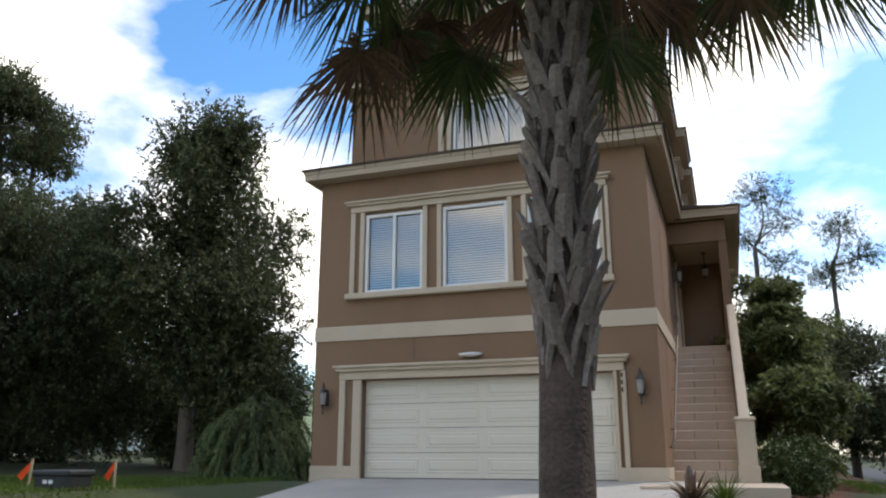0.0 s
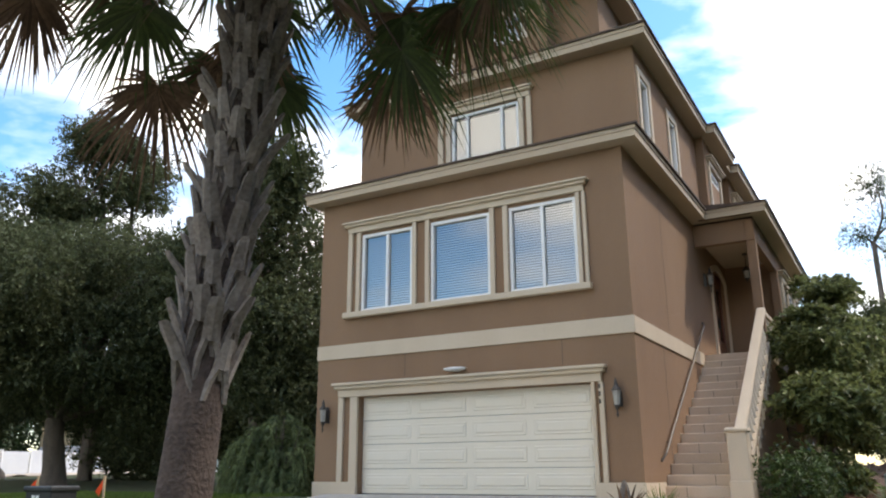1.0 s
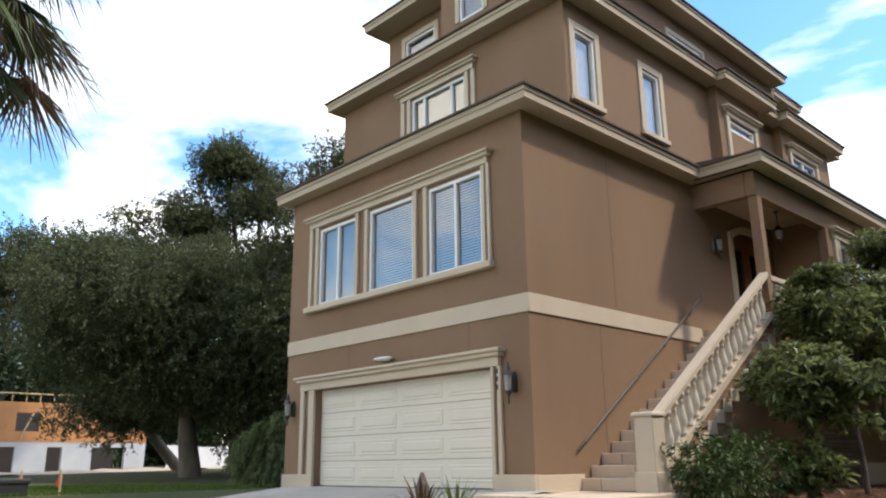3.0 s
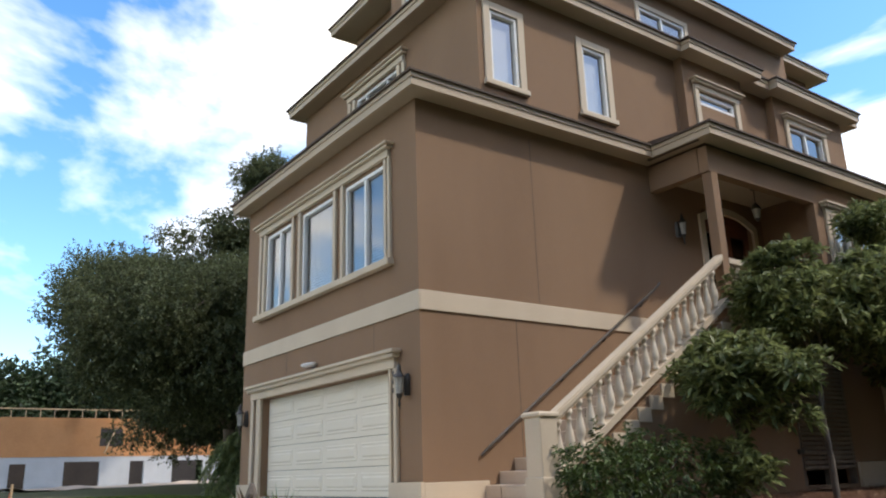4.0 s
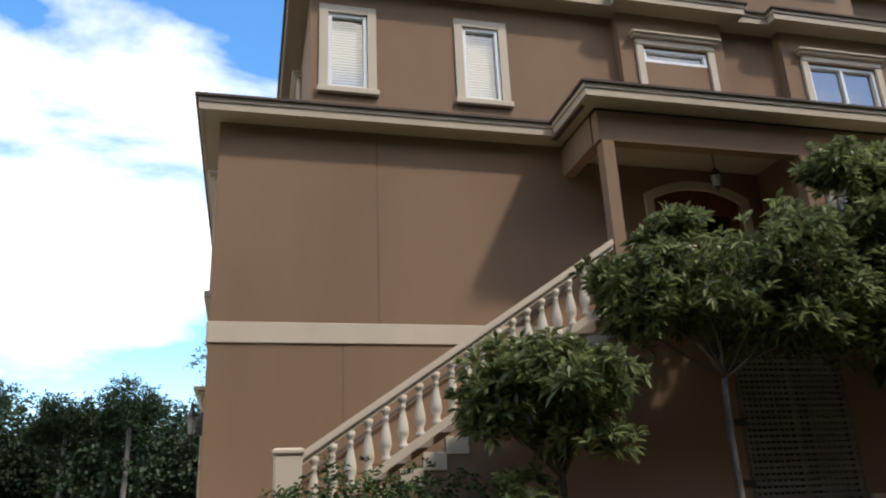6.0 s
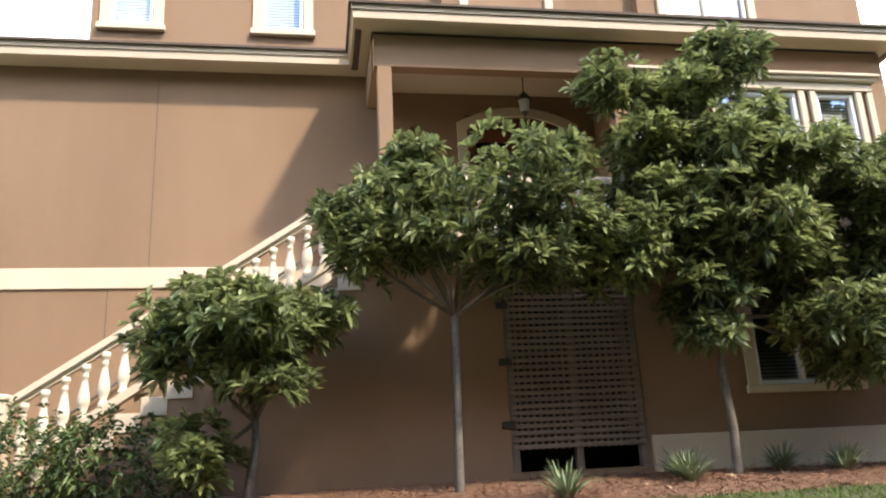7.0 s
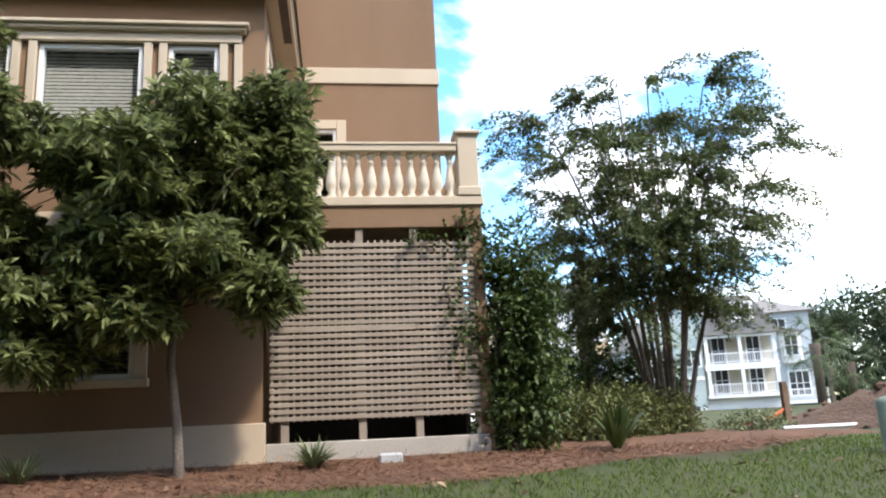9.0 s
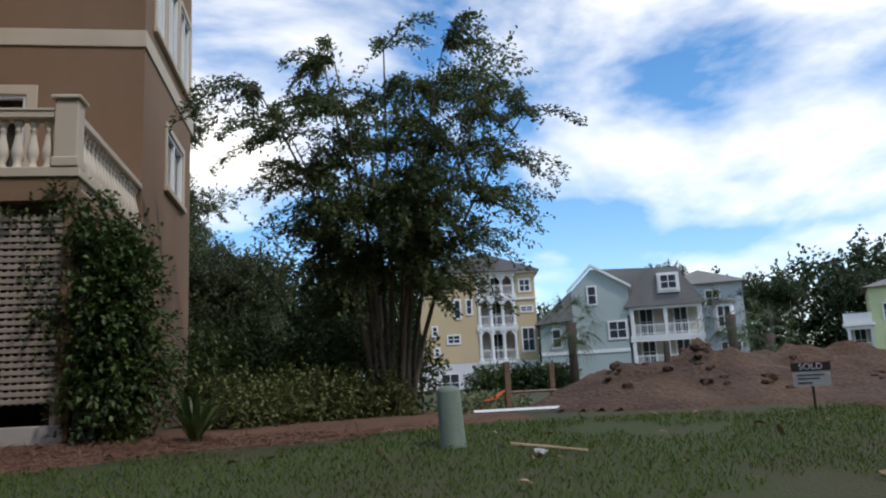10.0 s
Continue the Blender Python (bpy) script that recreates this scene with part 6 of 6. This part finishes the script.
for x0, z0, x1, z1 in ((2.6, 5.6, 2.95, 6.9), (3.5, 5.9, 3.8, 6.9), (0.9, 4.4, 1.15, 5.0), (2.0, 3.8, 2.8, 4.3), (1.0, 2.9, 1.25, 3.4), (7.5, 3.0, 8.3, 4.6), (7.5, 5.9, 8.3, 6.2), (7.5, 7.4, 8.2, 8.2)):
    far_window(h1, x0, z0, x1, z1, 0.0, 1 if x1 - x0 > 0.6 else 0)
lp("string_course", box(7.1, -0.1, 6.75, 8.7, 0.0, 6.9), WHITETRIM, h1)
far_window(h1, 1.4, 0.3, 2.6, 1.5, 0.02, 1)

# grey-green gabled house with double porches
h2 = placed("grey_green_house", "grey-green gabled house with white double porches", "house", (-45.25, 46.82, 0.09), (0.33, 0.944), "houses across the lots")
lp("base", box(0, 0.3, -0.5, 11.2, 9, 2.4), BASEWHITE, h2)
lp("wall", box(0, 0, 1.9, 6.2, 9, 6.2, box(6.2, 2.0, 1.9, 11.2, 9, 7.0)), GREYGREEN, h2)
lp("gable_wall", prism([(2.4, 6.2), (6.4, 6.2), (6.4, 8.3), (3.9, 9.7), (2.4, 8.2)], "y", 0.0, 7.0), GREYGREEN, h2)
lp("roof", prism([(2.2, 8.2), (3.9, 9.95), (7.4, 6.9), (11.6, 6.85), (10.0, 9.7), (3.9, 9.95)], "y", 1.9, 8.5, None), ROOFGREY, h2)
lp("side_roof", prism([(-0.4, 5.9), (2.4, 8.2), (2.4, 6.1)], "y", -0.4, 7.0), ROOFGREY, h2)
rake = bmesh.new()
for a, b in (((2.1, 8.05), (3.9, 9.85)), ((3.9, 9.85), (6.6, 8.15))):
    prism([a, b, (b[0], b[1] + 0.2), (a[0], a[1] + 0.2)], "y", -0.3, 0.1, rake)
lp("rake_board", rake, WHITETRIM, h2)
lp("porch_roof", prism([(6.0, 6.75), (11.6, 6.75), (9.8, 9.4), (7.6, 9.4)], "y", -0.3, 3.0), ROOFGREY, h2)
for z0, z1 in ((2.6, 4.5), (4.75, 6.75)):
    far_porch(h2, 6.4, 11.2, z0, z1, 1.9, 3, 0.75)
lp("dormer", box(8.4, -0.5, 7.6, 9.9, 2.2, 9.0), WHITETRIM, h2)
far_window(h2, 8.65, 7.9, 9.65, 8.8, -0.5, 1)
for x0, z0, x1, z1 in ((3.6, 7.2, 4.1, 8.4), (4.9, 4.7, 6.0, 5.8), (0.9, 4.3, 1.4, 5.5), (2.1, 4.5, 2.6, 5.4), (1.6, 2.2, 2.0, 3.0)):
    far_window(h2, x0, z0, x1, z1, 0.0, 1 if x1 - x0 > 0.8 else 0)
lp("string_course", box(0, -0.06, 3.7, 6.2, 0.0, 3.95), WHITETRIM, h2)
for k in range(4):
    lp("pier", box(0.3 + 1.8 * k, 0.05, -0.4, 0.7 + 1.8 * k, 0.35, 1.9), WHITETRIM, h2)

# grey-blue house with bay windows
h3 = placed("grey_blue_house", "grey-blue house with white bay windows", "house", (-51.02, 58.68, 0.21), (0.44, 0.898), "houses across the lots")
lp("wall", box(0, 0, -0.5, 6.4, 9, 9.0), GREYBLUE, h3)
lp("roof", hip(-0.5, -0.5, 6.9, 9.5, 9.0, 1.6), ROOFGREY, h3)
for x, z in ((2.4, 2.4), (2.4, 5.3), (4.8, 5.3)):
    bay = lp("bay", prism([(x - 0.8, 0.0), (x - 0.5, -0.7), (x + 0.5, -0.7), (x + 0.8, 0.0)], "z", z - 0.4, z + 2.0), WHITETRIM, h3)
    lp("bay_roof", prism([(x - 1.0, 0.0), (x - 0.65, -0.95), (x + 0.65, -0.95), (x + 1.0, 0.0)], "z", z + 2.0, z + 2.2), ROOFGREY, h3)
    for a in (x - 0.45, x + 0.05):
        far_window(h3, a, z + 0.2, a + 0.38, z + 1.7, -0.7, 0)
far_window(h3, 3.6, 7.2, 4.6, 8.4, 0.0, 1)
far_window(h3, 0.6, 5.4, 1.1, 6.9, 0.0, 0)
far_window(h3, 4.4, 2.4, 5.8, 4.2, 0.0, 2)
lp("balcony", box(3.6, -1.2, 1.7, 6.9, 0.0, 1.95), WHITETRIM, h3)
rb = bmesh.new()
box(3.6, -1.2, 2.75, 6.9, -1.12, 2.85, rb)
for k in range(20):
    box(3.65 + 0.168 * k, -1.19, 1.95, 3.69 + 0.168 * k, -1.14, 2.75, rb)
lp("railing", rb, WHITETRIM, h3)

# yellow-green house at the edge of the woods
h4 = placed("yellow_green_house", "pale yellow-green house with white porches", "house", (-51.51, 76.85, 2.38), (0.57, 0.82), "houses across the lots")
lp("wall", box(0.8, 0, -0.5, 8, 8, 6.3), LIME, h4)
lp("roof", hip(0.3, -0.5, 8.5, 8.5, 6.3, 1.5), ROOFGREY, h4)
far_porch(h4, -1.2, 0.8, 0.9, 3.0, 1.5, 2, 0.8, 0.2)
lp("porch_roof", box(-1.5, -0.1, 3.1, 1.0, 2.0, 3.35), WHITETRIM, h4)
lp("upper_rail", box(-1.4, 0.0, 3.35, 0.8, 0.1, 4.2), WHITETRIM, h4)
far_window(h4, 1.8, 3.6, 2.8, 4.8, 0.0, 1)
far_window(h4, 1.8, 0.9, 2.8, 2.3, 0.0, 1)

# half-built house across the lawn: block below, sheathing and bare framing above
site = thing("half_built_house", "half-built house, grey block below orange sheathing and bare framing", "house", "", "", (-48.5, 18, 1.3))
SM, ST = 3.3, 5.75
lower = wall_sheet("x", -48.5, -0.3, 13.2, 28.1, 1.0, SM, [(14.6, 1.2, 15.53, 2.9), (17.7, 1.2, 19.87, 3.0), (21.74, 1.2, 22.67, 3.0), (24.53, 1.2, 26.7, 3.0)])
part("block_wall", lower, BLOCK, site, "grey block ground floor")
part("side_wall", wall_sheet("y", 13.2, 0.3, -57.5, -48.8, 1.0, SM, [(-51.7, 1.2, -50.7, 3.0)]), BLOCK, site)
part("sheathing", wall_sheet("x", -48.47, -0.1, 13.2, 28.1, SM, ST, [(19.72, 3.95, 21.12, 5.1), (25.31, 3.95, 27.01, 5.2)]), OSB, site, "orange sheathing boards")
part("side_sheathing", wall_sheet("y", 13.17, 0.1, -57.5, -48.6, SM, ST, [(-51, 4.0, -50.3, 5.0)]), OSB, site)
# near-black sheet painted as the shade inside the openings
part("interior", box(-53.5, 13.82, 1.0, -53.3, 27.79, ST - 0.3), DARK, site)
for k in range(18):
    y = 13.51 + 0.83 * k
    part("stud", box(-48.55, y, ST, -48.48, y + 0.05, ST + random.uniform(0.35, 0.6)), LUMBER, site)
part("top_plate", box(-48.58, 13.2, ST + 0.5, -48.45, 28.1, ST + 0.58), LUMBER, site)
for y in (20.03, 25.77):
    part("brace", tube([(-48.4, y, 3.5), (-48.4, y + 0.7, 5.2)], [0.05, 0.05], 4), LUMBER, site)
structure("sand_strip", height_sheet(list(np.arange(-48.4, -40, 0.6)), list(np.arange(8, 40, 0.6)), lambda x, y: ground_z(x, y) + 0.03 + 0.22 * max(0, noise.noise(Vector((x * 0.7, y * 0.7, 4))))), mat("pale_sand", (0.42, 0.34, 0.27), (0.56, 0.47, 0.38), 0.95, 20, 0.8, 0.5, 0.02), "pale disturbed sand beside the building site", "sand", True)
for k in range(5):
    pn = thing("fence_panel", "pale grey panel of a site fence", "fence", "site fence panels", "", (-46.0, 28.6 + 1.9 * k, 1.3))
    part("panel", box(-46.03, 28.65 + 1.9 * k, 1.2, -45.98, 30.4 + 1.9 * k, 3.1 - 0.1 * (k % 2), None, 0.01), BASEWHITE, pn)
    part("post", box(-46.06, 28.56 + 1.9 * k, 1.0, -45.95, 28.66 + 1.9 * k, 3.1), WHITETRIM, pn)

# utility box and flagged stakes on the lawn
ub = thing("utility_box", "dark green utility box with pale labels on the lawn", "utility box", "", "", (-8.93, 9.0, 0.9))
part("body", box(-9.25, 8.78, 0.8, -8.65, 9.22, 1.42, None, 0.02), BLACK, ub)
part("lid", box(-9.28, 8.75, 1.40, -8.62, 9.25, 1.48, None, 0.02), BLACK, ub)
for x, z in ((-9.08, 1.30), (-8.98, 1.30), (-9.01, 1.02)):
    part("sticker", box(x, 8.773, z, x + 0.07, 8.778, z + 0.05), WHITE, ub)
for x, y, lean in ((-10.13, 9.5, 0.05), (-8.73, 9.75, -0.03), (-10.73, 9.0, 0.0)):
    sk = thing("survey_stake", "wooden survey stake with orange flagging", "stake", "survey stakes", "", (x, y, 0.95))
    part("stake", tube([(x, y, 0.8), (x + lean, y, 1.62)], [0.022, 0.02], 4), LUMBER, sk)
    fl = bmesh.new()
    vs = [fl.verts.new(p) for p in ((x + lean, y, 1.60), (x + lean, y, 1.50), (x - 0.16, y + 0.03, 1.30), (x - 0.20, y - 0.02, 1.38))]
    fl.faces.new(vs)
    bmesh.ops.solidify(fl, geom=fl.faces[:], thickness=0.004)
    part("flag", fl, FLAG, sk, "orange flagging tape")

# green pedestal, plank, stick and litter on the far lawn
pz = ground_z(1.5, 33.04)
ped = thing("utility_pedestal", "weathered green plastic utility pedestal in the grass", "utility pedestal", "", "", (1.5, 33.04, pz))
pb = lathe([(0.135, -0.05), (0.14, 0.0), (0.125, 0.03), (0.118, 0.52), (0.105, 0.56), (0.06, 0.585), (0.0015, 0.59)], (0, 0, 0), 18)
bmesh.ops.transform(pb, matrix=pose(1.5, 33.04, pz, 3, 0, 0), verts=pb.verts[:])
part("body", pb, GREENPLASTIC, ped, "", True)
plank = thing("plank", "long white board lying on the ground", "board", "", "", (-2.0, 34.5, 1.1))
plank_line = [Vector((-2.1, 33.9, 0)), Vector((-2.3, 35.4, 0))]
for p in plank_line:
    p.z = ground_z(p.x, p.y) + 0.05
part("board", tube(plank_line, [0.045, 0.045], 4), WHITETRIM, plank)
stick = thing("stick", "thin wooden stick lying in the grass", "stick", "", "", (2.1, 33.8, ground_z(2.1, 33.8)))
part("shaft", tube([(x, y, ground_z(x, y) + 0.045) for x, y in ((1.83, 33.54), (2.1, 33.82), (2.39, 34.1))], [0.016, 0.016, 0.013], 6), LUMBER, stick)
paper = thing("paper_scrap", "crumpled white paper scrap in the grass", "litter", "", "", (2.21, 33.66, ground_z(2.21, 33.66)))
pp = height_sheet([2.21 + 0.05 * k for k in range(4)], [33.66 + 0.05 * k for k in range(3)], lambda x, y: ground_z(x, y) + 0.05 + 0.02 * math.sin(x * 90 + y * 60))
bmesh.ops.solidify(pp, geom=pp.faces[:], thickness=0.003)
part("sheet", pp, WHITE, paper)
bar = thing("post_barrier", "two rough wooden posts with a rail and orange tape", "barrier", "", "", (-4.0, 35.3, ground_z(-4.0, 35.3)))
for x, y in ((-3.3, 34.7), (-5.6, 36.1)):
    part("post", box(x - 0.05, y - 0.05, 0.9, x + 0.05, y + 0.05, ground_z(x, y) + 0.82, None, 0.01), OLDTIMBER, bar)
part("rail", tube([(-3.27, 34.6, 1.42), (-5.62, 36.2, 1.42)], [0.025, 0.025], 4), OLDTIMBER, bar)
part("tape", tube([(-3.25, 34.3, 1.30), (-3.27, 34.5, 1.36), (-3.29, 34.72, 1.5)], [0.012, 0.035, 0.012], 5), FLAG, bar, "orange flagging tape")
BX, BY = -3.9, 34.3
bucket = thing("red_bucket", "small red plastic bucket at the bed's end", "bucket", "", "", (BX, BY, ground_z(BX, BY)))
part("body", lathe([(0.07, 0.0), (0.09, 0.15), (0.095, 0.16), (0.08, 0.16), (0.06, 0.03)], (BX, BY, ground_z(BX, BY)), 14), RED, bucket)
lid = thing("valve_box", "grey-blue plastic valve box lid at the wall's foot", "utility box", "", "", (0.55, 27.75, 1.1))
part("lid", box(0.42, 27.6, 1.0, 0.62, 27.86, 1.17, None, 0.02), SIGNGREY, lid)

# lot sign on the mound
sign = thing("lot_sign", "small SOLD lot sign on a thin dark post", "sign", "", "", (0.3, 37.7, ground_z(0.3, 37.7) + mound(0.3, 37.7)))
sign.scale = (0.72, 0.72, 0.72)
right = Vector((0.52, 0.855))
ang = math.atan2(right.y, right.x)
sign.rotation_euler = (0, 0, ang)
lp("post", box(-0.02, -0.02, -0.3, 0.02, 0.02, 0.75), IRON, sign)
lp("panel", box(-0.29, -0.035, 0.40, 0.29, -0.02, 0.66), SIGNGREY, sign, "pale grey lower panel")
lp("header", box(-0.31, -0.04, 0.66, 0.31, -0.02, 0.80), NUMBER, sign, "dark header board")
for k, (a, b, z) in enumerate(((-0.22, 0.2, 0.58), (-0.22, 0.12, 0.52), (-0.22, 0.0, 0.45))):
    lp("bar", box(a, -0.039, z, b, -0.035, z + 0.02), NUMBER, sign)
cu = bpy.data.curves.new("lettering", "FONT")
cu.body, cu.size, cu.align_x, cu.align_y, cu.extrude = "SOLD", 0.15, "CENTER", "CENTER", 0.002
tx = new("lettering", cu)
tx.parent = sign
tx.location, tx.rotation_euler = (0, -0.044, 0.73), (radians(90), 0, 0)
cu.materials.append(WHITETRIM)
for x, y, h in ((-3.6, 37.6, 0.9), (0.6, 40.6, 1.1)):
    stp = thing("stump_post", "dark weathered post stuck in the dirt", "post", "posts in the dirt", "", (x, y, 1.5))
    z = ground_z(x, y) + mound(x, y)
    part("post", tube([(x, y, z - 0.2), (x + 0.05, y, z + 0.45 * h)], [0.07, 0.05], 6), BARK, stp)

# palms and hedge in front of the houses, umbrella pines behind
fan_palm("cabbage palm in front of the grey-green house", (-30.0, 44.3, 1.5), 4.8, 0.22, 24, 1.15)
fan_palm("cabbage palm beside the grey-blue house", (-34.4, 55.6, 2.0), 5.3, 0.26, 26, 1.5)
fan_palm("short cabbage palm at the woods' edge", (-36.1, 58.9, 2.0), 4.2, 0.26, 24, 1.5)
hd = thing("hedge", "clipped green hedge in front of the tan house", "hedge", "", "", (-33.2, 40.5, 1.0))
tagged(part("crown", sprays("crown", [(-32.6 + 0.2 * k, 39.9 + 0.85 * k, 1.9, 0.9, 0.8, 0.8) for k in range(6)], 1500, 7, 0.2, 0.1, SHRUB, 0.6, 0.3), None, hd), kind="stuff")
for x, y, h, r in ((-66, 66, 13.5, 3.0), (-64, 76, 12.5, 3.0), (-58, 84, 12.0, 3.2), (-58, 5, 13.5, 2.4), (-60, 0, 13.0, 2.4), (-55, -6, 13.5, 2.6)):
    bl = [(x, y, h - 1.6, r, r, 1.2), (x + 1.2, y + 1.4, h - 2.8, r * 0.6, r * 0.6, 0.8), (x - 1.0, y - 1.6, h - 3.2, r * 0.6, r * 0.6, 0.8)]
    tree("pine_tree", "tall pine with an umbrella crown above the woods", "tree", (x, y, 1.5), (x, y, h - 3.0), bl, 0.22,
         sprays("crown", clumps(bl, 14, 0.9), 1300, 8, 0.3, 0.12, FARLEAF, 0.8, 0.4), BARK, "umbrella pines", 2)

# ---- loose cover: grass, straw, dropped leaves ----
def scatter(n, x0, x1, y0, y1, keep):
    p = np.stack([RNG.uniform(x0, x1, n), RNG.uniform(y0, y1, n)], 1)
    return np.array([(x, y, ground_z(x, y)) for x, y in p if keep(x, y)])


def on_lawn(x, y):
    e = bed_edge(y)
    bare = noise.noise(Vector((x * 0.55, y * 0.55, 7))) + 0.5 * noise.noise(Vector((x * 1.9, y * 1.9, 2)))
    return x > e - 0.12 and off_road(x, y) > 1.05 and bare < 0.36 and mound(x, y) < 0.03
g = scatter(100000, 0.0, 8.7, 19.5, 40.0, on_lawn)
gm = leaf_mesh("lawn_grass", g, np.stack([RNG.normal(0, 0.45, len(g)), RNG.normal(0, 0.45, len(g)), np.ones(len(g))], 1), RNG.uniform(0.035, 0.085, len(g)), 0.011, BLADE, 0.1)
tagged(part("lawn_grass", gm, None), "short green lawn grass, thin in places", "grass", "", "stuff")
g = scatter(26000, -15.0, -8.2, 6.0, 15.0, lambda x, y: off_road(x, y) > 2)
gm = leaf_mesh("lawn_grass", g, np.stack([RNG.normal(0, 0.45, len(g)), RNG.normal(0, 0.45, len(g)), np.ones(len(g))], 1), RNG.uniform(0.05, 0.1, len(g)), 0.016, BLADE, 0.1)
tagged(part("lawn_grass", gm, None), "short green lawn grass beside the driveway", "grass", "", "stuff")
s_ = scatter(30000, 0.02, 2.6, 18.0, 34.4, lambda x, y: x < bed_edge(y) + 0.15 * random.random())
s_[:, 2] += 0.045
sm = leaf_mesh("straw", s_, np.stack([RNG.normal(0, 1, len(s_)), RNG.normal(0, 1, len(s_)), RNG.uniform(0.0, 0.35, len(s_))], 1), RNG.uniform(0.06, 0.16, len(s_)), 0.007, STRAW, 0.0)
tagged(part("pine_straw", sm, None), "loose reddish pine straw", "mulch", "", "stuff")
f_ = scatter(150, 0.1, 7.0, 19.0, 38.0, lambda x, y: off_road(x, y) > 2)
f_[:, 2] += 0.05
fm = leaf_mesh("fallen_leaf", f_, np.stack([RNG.normal(0, 1, len(f_)), RNG.normal(0, 1, len(f_)), RNG.uniform(0.0, 0.3, len(f_))], 1), RNG.uniform(0.08, 0.17, len(f_)), 0.06, mat("fallen_leaf", (0.20, 0.12, 0.07), (0.36, 0.25, 0.16), 0.8, 30, 3, 0, island=0.4), 0.0)
tagged(part("fallen_leaf_litter", fm, None), "dry brown fallen leaves", "leaves", "", "stuff")
c_ = RNG.uniform((-10, 36, 0), (2, 45, 0), (1500, 3))
c_ = np.array([(x, y, ground_z(x, y) + mound(x, y) + 0.02) for x, y, _ in c_ if mound(x, y) > 0.1])
cm = bmesh.new()
for x, y, z in c_[:240]:
    k = random.uniform(0.03, 0.12)
    bmesh.ops.create_icosphere(cm, subdivisions=1, radius=k, matrix=Matrix.Translation((x, y, z)) @ Matrix.Diagonal((random.uniform(0.7, 1.4), random.uniform(0.7, 1.4), random.uniform(0.5, 0.9), 1)))
tagged(part("dirt_clods", cm, DIRT), "loose clods of dirt", "dirt", "", "stuff")
